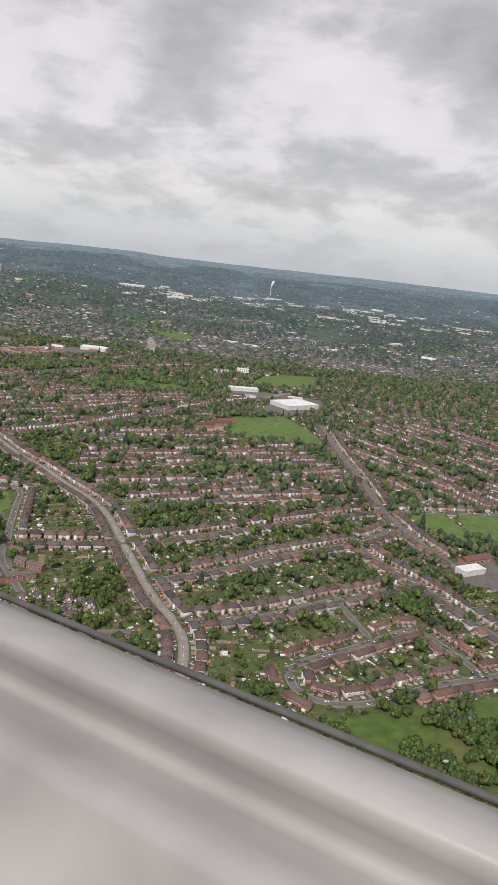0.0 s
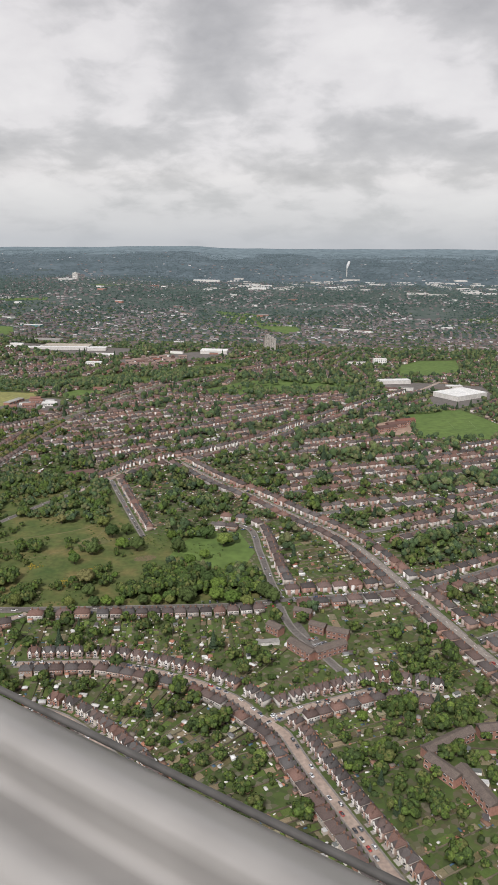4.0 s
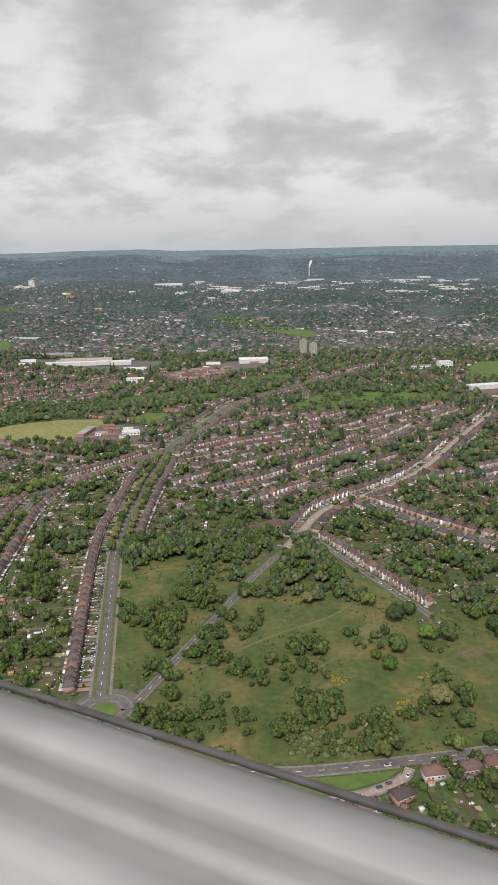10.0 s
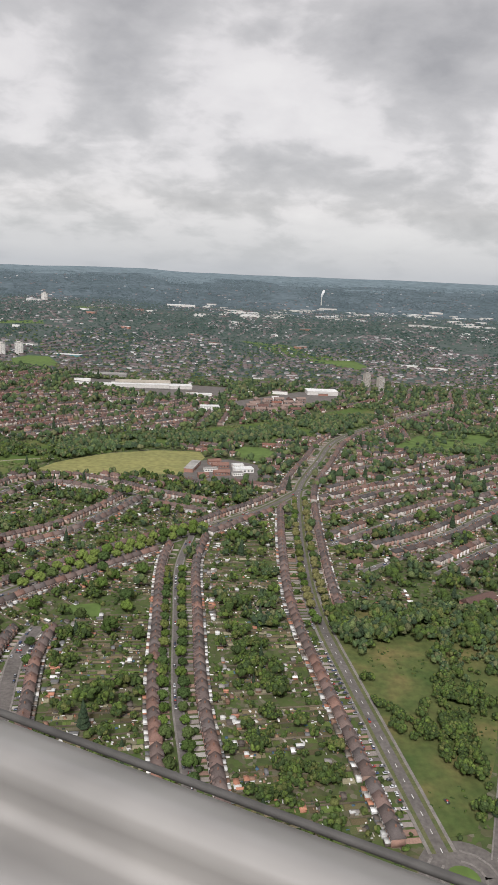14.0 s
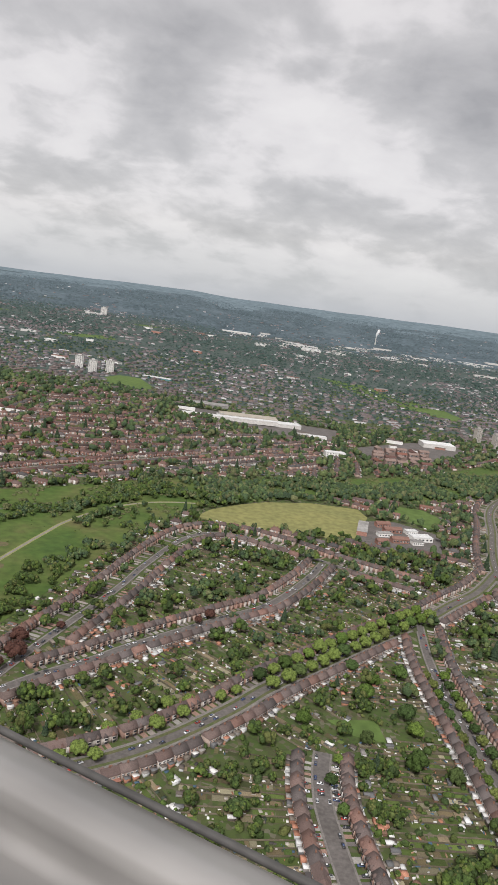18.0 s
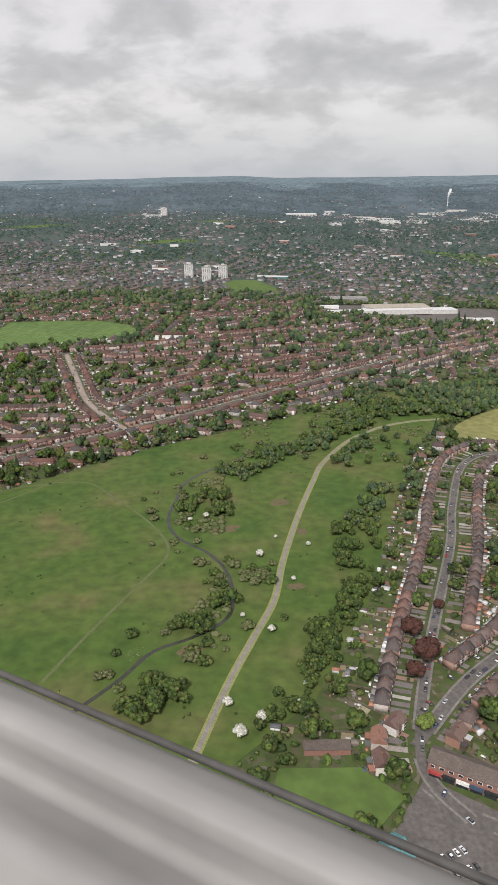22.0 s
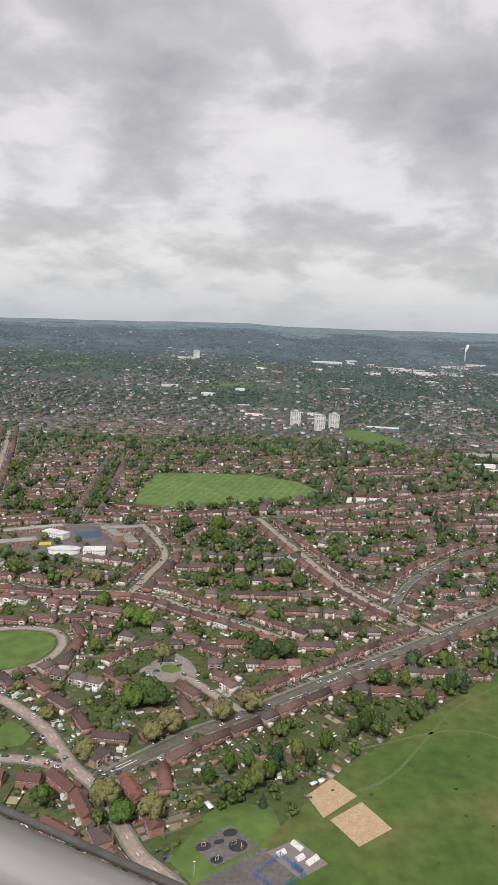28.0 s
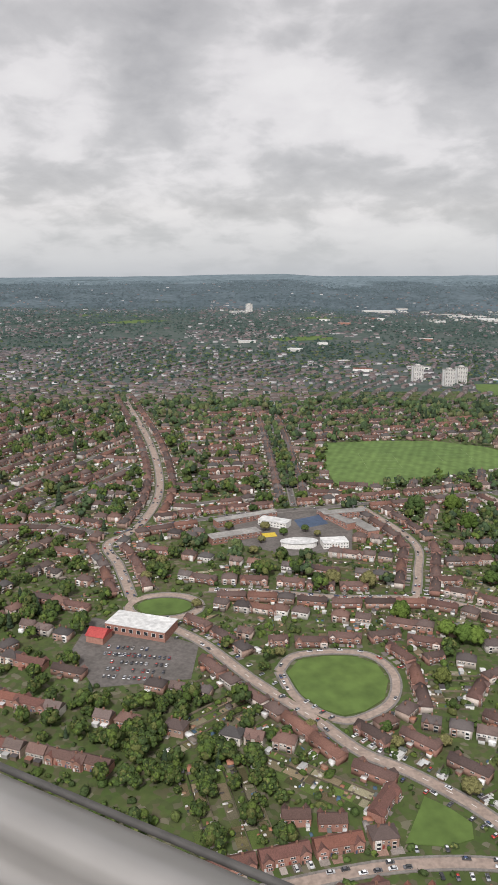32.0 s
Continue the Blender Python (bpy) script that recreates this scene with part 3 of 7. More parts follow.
def part(name, geo, parent, label="", at=None):
    """Links a Geo (or a ready mesh) as one mesh object under a thing or a part."""
    me = geo if isinstance(geo, bpy.types.Mesh) else geo.mesh(name)
    ob = new(name, me)
    ob.parent = parent
    if at is not None:
        ob.matrix_basis = at
    return tagged(ob, label) if label else ob


def thing(name, x, y, turn=0.0, label="", category="", group="", z=None):
    """An Empty at the thing's base."""
    ob = new(name)
    ob.empty_display_size = 0.5
    ob.matrix_basis = Matrix.Translation((x, y, gz(x, y) if z is None else z)) @ Matrix.Rotation(turn, 4, "Z")
    return tagged(ob, label, category, group)


class Heap:
    """Many copies of small meshes joined into one object of kind stuff."""

    def __init__(self, name, label, category):
        self.name, self.label, self.category = name, label, category
        self.V, self.T, self.I, self.mats, self.n = [], [], [], [], 0

    def put(self, tri, x, y, turn, sx=1.0, sy=1.0, sz=1.0, z=None, swap=None):
        """tri: (V, T, materials); x, y, turn and scales may be arrays."""
        V, T, mm = tri
        x = np.atleast_1d(np.asarray(x, float))
        n = len(x)
        if n == 0:
            return
        y, turn, sx, sy, sz = (np.broadcast_to(np.asarray(a, float), n) for a in (y, turn, sx, sy, sz))
        zz = ground_z(x, y) if z is None else np.broadcast_to(np.asarray(z, float), n)
        c, s = np.cos(turn)[:, None], np.sin(turn)[:, None]
        px, py, pz = V[None, :, 0] * sx[:, None], V[None, :, 1] * sy[:, None], V[None, :, 2] * sz[:, None]
        P = np.stack([px * c - py * s + x[:, None], px * s + py * c + y[:, None], pz + zz[:, None]], -1)
        self.V.append(P.reshape(-1, 3))
        self.T.append((T[None] + (np.arange(n) * len(V))[:, None, None]).reshape(-1, 3) + self.n)
        ids = []
        for k in mm:
            k = (swap or {}).get(k, k)
            if k not in self.mats:
                self.mats.append(k)
            ids.append(self.mats.index(k))
        self.I.append(np.tile(np.array(ids, np.int32), n))
        self.n += n * len(V)

    def done(self, soft=False):
        if not self.V:
            return None
        me = tri_mesh(self.name, np.concatenate(self.V), np.concatenate(self.T), self.mats, np.concatenate(self.I))
        if soft:
            me.polygons.foreach_set("use_smooth", np.ones(len(me.polygons), bool))
        ob = new(self.name, me)
        return tagged(ob, self.label, self.category, kind="stuff")


# ---------------------------------------------------------------- plan: what is free, what is taken
X0, Y0, RES, NX, NY = -1500.0, 120.0, 1.5, 1500, 1080
taken = np.zeros((NX, NY), np.uint8)          # 1 road, 2 green or yard, 3 house, 4 wood
HOME = eye_at(0.0)


def seen_side(x, y, margin=0.0):
    """Whether a place lies in the part of the town beside the flight line that the build covers."""
    side = OUT.x * (x - HOME.x) + OUT.y * (y - HOME.y)
    return (side > 112 - margin) & (x < 135 + margin + 0.42 * y) & (x > -1030 - margin - 0.37 * (y - 600))


def cell(x, y):
    return int((x - X0) / RES), int((y - Y0) / RES)


def in_poly(px, py, pts):
    px, py = np.asarray(px), np.asarray(py)
    ins = np.zeros(px.shape, bool)
    for (ax, ay), (bx, by) in zip(pts, pts[1:] + pts[:1]):
        if ay == by:
            continue
        ins ^= ((ay > py) != (by > py)) & (px < (bx - ax) * (py - ay) / (by - ay) + ax)
    return ins


def mark_poly(pts, code):
    xs, ys = [p[0] for p in pts], [p[1] for p in pts]
    i0, j0 = cell(min(xs), min(ys))
    i1, j1 = cell(max(xs), max(ys))
    i0, j0, i1, j1 = max(i0, 0), max(j0, 0), min(i1 + 1, NX), min(j1 + 1, NY)
    if i1 <= i0 or j1 <= j0:
        return
    gx, gy = np.meshgrid(X0 + (np.arange(i0, i1) + 0.5) * RES, Y0 + (np.arange(j0, j1) + 0.5) * RES, indexing="ij")
    taken[i0:i1, j0:j1][in_poly(gx, gy, pts)] = code


def rect(x, y, turn, w0, w1, d0, d1):
    c, s = math.cos(turn), math.sin(turn)
    return [(x + a * c - b * s, y + a * s + b * c) for a, b in ((w0, d0), (w1, d0), (w1, d1), (w0, d1))]


def rect_free(x, y, turn, w0, w1, d0, d1):
    c, s = math.cos(turn), math.sin(turn)
    a, b = np.meshgrid(np.linspace(w0, w1, 6), np.linspace(d0, d1, 5))
    i = ((x + a * c - b * s - X0) / RES).astype(int)
    j = ((y + a * s + b * c - Y0) / RES).astype(int)
    if i.min() < 0 or j.min() < 0 or i.max() >= NX or j.max() >= NY:
        return False
    return not taken[i, j].any()


def code_at(x, y):
    i = np.clip(((np.asarray(x) - X0) / RES).astype(int), 0, NX - 1)
    j = np.clip(((np.asarray(y) - Y0) / RES).astype(int), 0, NY - 1)
    return taken[i, j]


def curve_points(pts, step=4.0):
    """A smooth line through a few points of the plan, at even steps; with its directions."""
    P = np.array(pts, float)
    if len(P) > 2:
        E = np.vstack([2 * P[0] - P[1], P, 2 * P[-1] - P[-2]])
        out = []
        for k in range(1, len(E) - 2):
            n = max(2, int(np.linalg.norm(E[k + 1] - E[k]) / 3))
            for u in np.linspace(0, 1, n, endpoint=False):
                out.append(0.5 * (2 * E[k] + (E[k + 1] - E[k - 1]) * u + (2 * E[k - 1] - 5 * E[k] + 4 * E[k + 1] - E[k + 2]) * u * u + (3 * E[k] - E[k - 1] - 3 * E[k + 1] + E[k + 2]) * u ** 3))
        P = np.array(out + [P[-1]])
    d = np.r_[0, np.cumsum(np.linalg.norm(np.diff(P, axis=0), axis=1))]
    s = np.linspace(0, d[-1], max(2, int(d[-1] / step) + 1))
    Q = np.c_[np.interp(s, d, P[:, 0]), np.interp(s, d, P[:, 1])]
    D = np.gradient(Q, axis=0)
    D /= np.linalg.norm(D, axis=1)[:, None] + 1e-9
    return Q, D


def ribbon(Q, D, a, b, lift, m, name, sunk=0.05):
    """A strip along a line, from a to b metres to its right, that follows the ground, with closed edges."""
    R = np.c_[D[:, 1], -D[:, 0]]
    A, B = Q + R * a, Q + R * b
    n = len(Q)
    za, zb = ground_z(*A.T) + lift, ground_z(*B.T) + lift
    V = np.vstack([np.c_[A, za], np.c_[B, zb], np.c_[A, za - lift - sunk], np.c_[B, zb - lift - sunk]])
    F = []
    for k in range(n - 1):
        F += [(k, n + k, n + k + 1, k + 1), (2 * n + k, k, k + 1, 2 * n + k + 1), (n + k, 3 * n + k, 3 * n + k + 1, n + k + 1)]
    return mesh_of(name, V, F, [m])


def sheet(name, pts, m, lift, label, category, kind="structure", fine=14.0):
    """A patch of ground with that outline, laid over the terrain."""
    bm = bmesh.new()
    Q = []
    for (ax, ay), (bx, by) in zip(pts, pts[1:] + pts[:1]):
        n = max(1, int(math.hypot(bx - ax, by - ay) / fine))
        Q += [(ax + (bx - ax) * k / n, ay + (by - ay) * k / n) for k in range(n)]
    f = bm.faces.new([bm.verts.new((x, y, 0)) for x, y in Q])
    if f.normal.z < 0 or sum((b[0] - a[0]) * (b[1] + a[1]) for a, b in zip(Q, Q[1:] + Q[:1])) > 0:
        f.normal_flip()
    cx, cy = sum(q[0] for q in Q) / len(Q), sum(q[1] for q in Q) / len(Q)
    turns = [(a[0] - cx) * (b[1] - cy) - (a[1] - cy) * (b[0] - cx) for a, b in zip(Q, Q[1:] + Q[:1])]
    if min(turns) > 0 or max(turns) < 0:
        bmesh.ops.poke(bm, faces=bm.faces[:])          # seen whole from its middle: a fan
        bm.verts.ensure_lookup_table()
        bm.verts[-1].co.x, bm.verts[-1].co.y = cx, cy
    bmesh.ops.triangulate(bm, faces=bm.faces[:])
    for _ in range(3):
        long = [e for e in bm.edges if e.calc_length() > fine * 1.5]
        if not long:
            break
        bmesh.ops.subdivide_edges(bm, edges=long, cuts=1)
        bmesh.ops.triangulate(bm, faces=bm.faces[:])
    for v in bm.verts:
        v.co.z = gz(v.co.x, v.co.y) + lift
    ext = bmesh.ops.extrude_face_region(bm, geom=bm.faces[:])
    for v in [g for g in ext["geom"] if isinstance(g, bmesh.types.BMVert)]:
        v.co.z += 0.0
    low = set(bm.verts) - {g for g in ext["geom"] if isinstance(g, bmesh.types.BMVert)}
    for v in low:
        v.co.z -= lift + 0.3
    bmesh.ops.recalc_face_normals(bm, faces=bm.faces[:])
    me = bpy.data.meshes.new(name)
    bm.to_mesh(me)
    bm.free()
    me.materials.append(M[m])
    return tagged(new(name, me), label, category, kind=kind)


def blob(cx, cy, rx, ry, turn=0.0, n=18, wob=0.0, seed=1):
    rnd = random.Random(seed)
    out = []
    for k in range(n):
        a = 2 * math.pi * k / n
        q = 1 + wob * rnd.uniform(-1, 1)
        x, y = rx * q * math.cos(a), ry * q * math.sin(a)
        out.append((cx + x * math.cos(turn) - y * math.sin(turn), cy + x * math.sin(turn) + y * math.cos(turn)))
    return out

# ---------------------------------------------------------------- ground and far hills, the hills raised to fit the camera's horizon
def make_ground():
    xs = np.r_[np.arange(-4200, -1600, 200), np.arange(-1600, 700, 16), np.arange(700, 4200, 200)]
    ys = np.r_[np.arange(-600, 100, 100), np.arange(100, 1600, 16), np.arange(1600, 4900, 60)]
    gx, gy = np.meshgrid(xs, ys, indexing="ij")
    gz0 = ground_z(gx, gy) + np.where(gy > 3600, 5.0, 0.0) * np.vectorize(lambda x, y: noise.noise((x / 500, y / 300, 4.0)) + 0.5 * noise.noise((x / 150, y / 120, 9.0)))(gx, gy)
    V = np.stack([gx, gy, gz0], -1).reshape(-1, 3)
    n = len(ys)
    k = (np.arange(len(xs) - 1)[:, None] * n + np.arange(n - 1)).ravel()
    T = np.vstack([np.c_[k, k + n, k + n + 1], np.c_[k, k + n + 1, k + 1]])
    # ground materials step bluer with distance: haze painted in, with ragged borders
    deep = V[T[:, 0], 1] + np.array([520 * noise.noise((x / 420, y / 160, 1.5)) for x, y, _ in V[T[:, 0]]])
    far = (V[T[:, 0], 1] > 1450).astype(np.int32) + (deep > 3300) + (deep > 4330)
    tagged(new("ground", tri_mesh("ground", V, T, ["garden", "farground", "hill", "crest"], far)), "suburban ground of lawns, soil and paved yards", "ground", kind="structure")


make_ground()

# ---------------------------------------------------------------- greens, woods and yards
lifts = []


def green(name, pts, m, label, category="grass", lift=0.10, code=2):
    lifts.append(1)
    sheet(name, pts, m, lift + 0.0045 * (len(lifts) % 11), label, category)
    mark_poly(pts, code)


HEATH = [(-292, 410), (-272, 397), (-255, 386), (-219, 381), (-186, 383), (-115, 391), (-60, 404), (-76, 454), (-107, 491), (-138, 484), (-150, 486), (-176, 540), (-188, 570), (-203, 588), (-229, 536), (-261, 471), (-286, 424)]
WEDGE = [(-298, 434), (-303, 480), (-306, 531), (-306, 592), (-240, 596), (-212, 590), (-234, 536), (-265, 471), (-286, 436)]
BELT = [(-657, 862), (-534, 955), (-366, 1038), (-250, 1110), (-115, 1240), (-150, 1110), (-194, 1050), (-280, 990), (-356, 969), (-434, 935), (-511, 880), (-545, 812), (-580, 800), (-620, 830)]
PARK = [(-832, 712), (-795, 757), (-750, 797), (-703, 839), (-634, 880), (-578, 918), (-521, 964), (-500, 955), (-511, 880), (-540, 825), (-566, 748), (-595, 656), (-622, 600), (-660, 560), (-760, 600), (-820, 670)]
CEMETERY = [(-167, 968), (-120, 1030), (-80, 1062), (40, 1072), (40, 994), (-44, 950), (-149, 945)]
DEEPWOOD = [(88, 225), (137, 246), (218, 276), (270, 300), (260, 180), (160, 120), (96, 180)]
green("meadow", HEATH, "heath", "rough heath with bare tracks, gorse and scrub", "meadow")
green("meadow", WEDGE, "heath", "rough grass between two roads, dotted with trees", "meadow")
green("meadow", BELT, "meadow", "dark green wooded valley floor", "meadow")
green("park_grass", PARK, "meadow", "wide green park with mown and rough grass", "park")
green("park_grass", CEMETERY, "field", "green memorial park planted with rows of trees", "park")
green("meadow", DEEPWOOD, "meadow", "rough grass under trees at the wood's edge", "meadow")
green("sports_field", [(-510, 853), (-497, 878), (-478, 899), (-450, 919), (-410, 934), (-367, 932), (-363, 909), (-385, 849), (-420, 839), (-475, 846)], "dry", "yellowed dry-grass sports field", "field", 0.16)
green("sports_field", [(-333, 942), (-336, 926), (-310, 894), (-291, 932), (-302, 955), (-323, 958)], "field", "small bright green sports field", "field", 0.16)
green("sports_field", [(-901, 1078), (-905, 1130), (-893, 1188), (-850, 1194), (-802, 1192), (-765, 1172), (-748, 1140), (-760, 1118), (-819, 1096), (-870, 1078)], "pitch", "large mown green playing field with faint pitch lines", "field", 0.16)
green("sports_field", [(80, 752), (81, 852), (115, 880), (150, 885), (165, 850), (194, 756)], "field", "mown green playing field beside new housing", "field", 0.16)
green("sports_field", [(105, 1120), (130, 1210), (169, 1262), (230, 1272), (212, 1160), (140, 1095)], "field", "green playing field behind a school", "field", 0.16)
green("sports_field", [(232, 536), (265, 556), (275, 520), (268, 494), (246, 497)], "field", "green paddock beside a road", "field", 0.16)
green("sports_field", [(279, 556), (330, 560), (304, 500), (276, 498)], "field", "bright green paddock beside a road", "field", 0.16)
green("green_space", [(-112, 488), (-84, 494), (-72, 462), (-78, 440), (-94, 436), (-112, 452), (-124, 452), (-120, 470)], "field", "small mown green by a cul-de-sac", "grass", 0.16)
GREEN_RING = [(-953, 858), (-948, 867), (-937, 870), (-924, 869), (-917, 863), (-915, 852), (-919, 840), (-927, 833), (-935, 830), (-942, 834), (-949, 843)]
green("green_space", GREEN_RING, "field", "rounded mown green ringed by a road", "grass", 0.2)
green("green_space", [(-918, 789), (-912, 784), (-907.5, 778), (-909, 772), (-917, 769.5), (-928, 771)], "field", "small triangular green beside a road", "grass", 0.2)
green("green_space", blob(-1005, 914, 12.5, 8, 0.0, 22), "field", "oval grass roundabout island", "grass", 0.3)
green("green_space", blob(-898, 769, 3.2, 1.5, -0.5), "field", "small grass splitter island in a junction", "grass", 0.3)
green("green_space", blob(-858.7, 833.4, 4.6, 3.8), "field", "round green of a cul-de-sac", "grass", 0.3)
green("green_space", blob(-297, 418, 5, 5), "field", "round grass roundabout island", "grass", 0.3)
green("green_space", [(-636, 570), (-612, 570), (-601, 559), (-612, 547), (-640, 551)], "field", "fenced green behind the shops", "grass", 0.16)
for pts, word in (([(-250, 2061), (-140, 2000), (-95, 1800), (-30, 1640), (-60, 1600), (-110, 1690), (-190, 1840)], "narrow green golf fairway among woods"), ([(-160, 1830), (-40, 1815), (-20, 1650), (-75, 1660), (-105, 1740)], "green fairway among woods"),
                  ([(581, 2130), (760, 2050), (730, 1990), (560, 2080)], "green field in the far town"), ([(-672, 1470), (-655, 1525), (-622, 1535), (-596, 1470), (-592, 1410), (-652, 1400)], "green below three tower blocks"),
                  ([(-790, 2700), (-640, 2850), (-560, 2840), (-690, 2690)], "green field in the far town"), ([(-1330, 2546), (-1200, 2650), (-1120, 2600), (-1230, 2510)], "green field in the far town"),
                  ([(-1440, 2900), (-1250, 2850), (-1230, 2760), (-1420, 2790)], "green field in the far town"), ([(-890, 2140), (-760, 2200), (-740, 2120), (-860, 2080)], "green field in the far town"),
                  ([(400, 1960), (500, 1990), (520, 1900), (420, 1880)], "green field in the far town")):
    green("sports_field", pts, "field", word, "field", 0.25)
green("bare_ground", [(62, 230), (66, 242), (74, 248), (84, 245), (95, 238), (97, 228), (100, 217), (96, 206), (91, 198), (80, 194), (70, 196), (66, 203)], "earth", "reddish bare earth of a building site", "ground", 0.2)
green("bare_ground", [(42, 764), (44, 808), (62, 826), (79, 836), (77, 764)], "earth", "brown earth round new houses", "ground", 0.14)
green("bare_ground", blob(-176, 470, 12, 6, 0.6, 26, 0.38, 4), "worn", "sandy worn patch in the heath", "ground", 0.16)
green("bare_ground", blob(-138, 448, 7, 4, 0.4), "bramble", "bare brown patch in the heath", "ground", 0.16)
green("park_grass", [(-852, 714), (-838, 742), (-820, 738), (-812, 700), (-838, 695)], "field", "mown grass round a playground", "park", 0.09)
for x, y, rx, ry in ((-654, 724, 8, 4), (-626, 754, 5, 4), (-617, 721, 3, 4), (-623, 670, 4, 3), (-665, 627, 5, 3)):
    green("bare_ground", blob(x, y, rx, ry, 0.3, 16, 0.2, int(rx)), "bramble", "reddish-brown patch of dead bramble in the park", "ground", 0.115)
green("yard", [(-848, 822), (-847, 832), (-850, 841), (-857, 849), (-866, 842), (-873, 831), (-868, 823), (-857, 821)], "bleached", "round paved court at the end of a cul-de-sac", "yard", 0.13)
green("sand_court", [(-808, 744), (-798, 754), (-791, 744), (-804, 733)], "sand", "square of orange sand in the park", "court", 0.2)
green("sand_court", [(-802, 732), (-790, 741), (-783, 728), (-795, 720)], "sand", "square of orange sand in the park", "court", 0.2)
for pts, word in (([(120, 900), (126, 955), (190, 1045), (215, 1040), (212, 965), (150, 895)], "asphalt yard of a warehouse"), ([(70, 1040), (120, 1060), (190, 1050), (120, 985), (85, 1005)], "asphalt car park by the warehouses"),
                  ([(-1036, 905), (-1010, 893), (-988, 880), (-990, 855), (-1026, 850), (-1040, 876)], "asphalt car park of a supermarket"), ([(239, 440), (278, 462), (275, 400), (245, 408)], "concrete works yard"),
                  ([(-384, 850), (-374, 897), (-340, 906), (-308, 882), (-322, 832), (-376, 830)], "asphalt school yard"), ([(-985, 1010), (-968, 1032), (-919, 1040), (-900, 1020), (-908, 975), (-942, 968), (-970, 984)], "asphalt school yard"),
                  ([(-606, 548), (-594, 566), (-576, 553), (-556, 545), (-548, 536), (-548, 520), (-575, 512), (-612, 530)], "wide asphalt forecourt before the shops"), ([(-545, 1292), (-400, 1248), (-345, 1240), (-312, 1342), (-360, 1352), (-470, 1366), (-545, 1340)], "asphalt retail park yard"),
                  ([(-310, 1150), (-245, 1160), (-140, 1290), (-150, 1345), (-215, 1320), (-330, 1210)], "asphalt trading estate yard"), ([(28, 205), (34, 240), (54, 240), (56, 205)], "asphalt yard beside a flat-roofed block"),
                  ([(-52, 374), (-46, 378), (-40, 362), (-30, 358), (-34, 353), (-42, 354)], "asphalt court between brick flats"), ([(-846, 704), (-824, 720), (-814, 712), (-821, 702), (-836, 700)], "asphalt yard beside a playground")):
    green("yard", pts, "asphalt", word, "yard", 0.12)

pitch = tagged(new("pitch_marking"), "faint white pitch lines on the playing field", "marking", kind="structure")
for cx, cy, w, d in ((-860, 1135, 26, 40), (-800, 1150, 24, 34), (135, 812, 24, 38)):
    for x0, x1, y0, y1 in ((-w, w, -d, -d), (-w, w, d, d), (-w, -w, -d, d), (w, w, -d, d), (-w, w, 0, 0)):
        Q, D = curve_points([(cx + x0 / 2, cy + y0 / 2), (cx + x1 / 2, cy + y1 / 2)])
        part("line", ribbon(Q, D, -0.08, 0.08, 0.23, "chalk", "line"), pitch)

# ---------------------------------------------------------------- roads
JUNCTION = (((-866.5, 763.4), (-873.0, 757.5)), ((-868.5, 763.5), (-873.6, 759.0)), ((-877.6, 754.8), (-873.6, 751.2)), ((-807.3, 807.8), (-799.4, 813.3)), ((-805.5, 806.4), (-798.0, 811.6)))
STREETS = []          # (points, directions, half width, kind of houses, setback)


LANES = []            # (points, directions, half width, verge, pavement width)


def road(points, width=4.2, houses="semi", m="asphalt", dashes=False, path=0.8, setback=8.6, verge=0.0):
    width *= 0.78
    Q, D = curve_points(points)
    h = width / 2
    lift = 0.18 + 0.004 * (len(LANES) % 14)
    ob = tagged(new("road", ribbon(Q, D, -h, h, lift, m, "road")), "worn pale suburban road" if m in ("pale", "bleached") else "grey asphalt suburban road", "road", kind="structure")
    if dashes:
        g = Geo()
        for k in range(0, len(Q) - 1, 2):
            p, d = Q[k], D[k]
            r = np.array([d[1], -d[0]]) * 0.10
            e = p + d * 2.0
            g.add([(*(p - r), gz(*p) + 0.245), (*(p + r), gz(*p) + 0.245), (*(e + r), gz(*e) + 0.245), (*(e - r), gz(*e) + 0.245)], [(0, 1, 2, 3)], "paint")
        part("centre_line", g, ob, "white dashed centre line")
    LANES.append((Q, D, h, verge, path))
    w = h + path + verge + 0.6
    for k in range(len(Q) - 1):
        t = math.atan2(D[k][1], D[k][0])
        mark_poly(rect(*Q[k], t, -1.0, np.linalg.norm(Q[k + 1] - Q[k]) + 1.0, -w, w), 1)
    if houses:
        STREETS.append((Q, D, h, houses, setback, dashes))


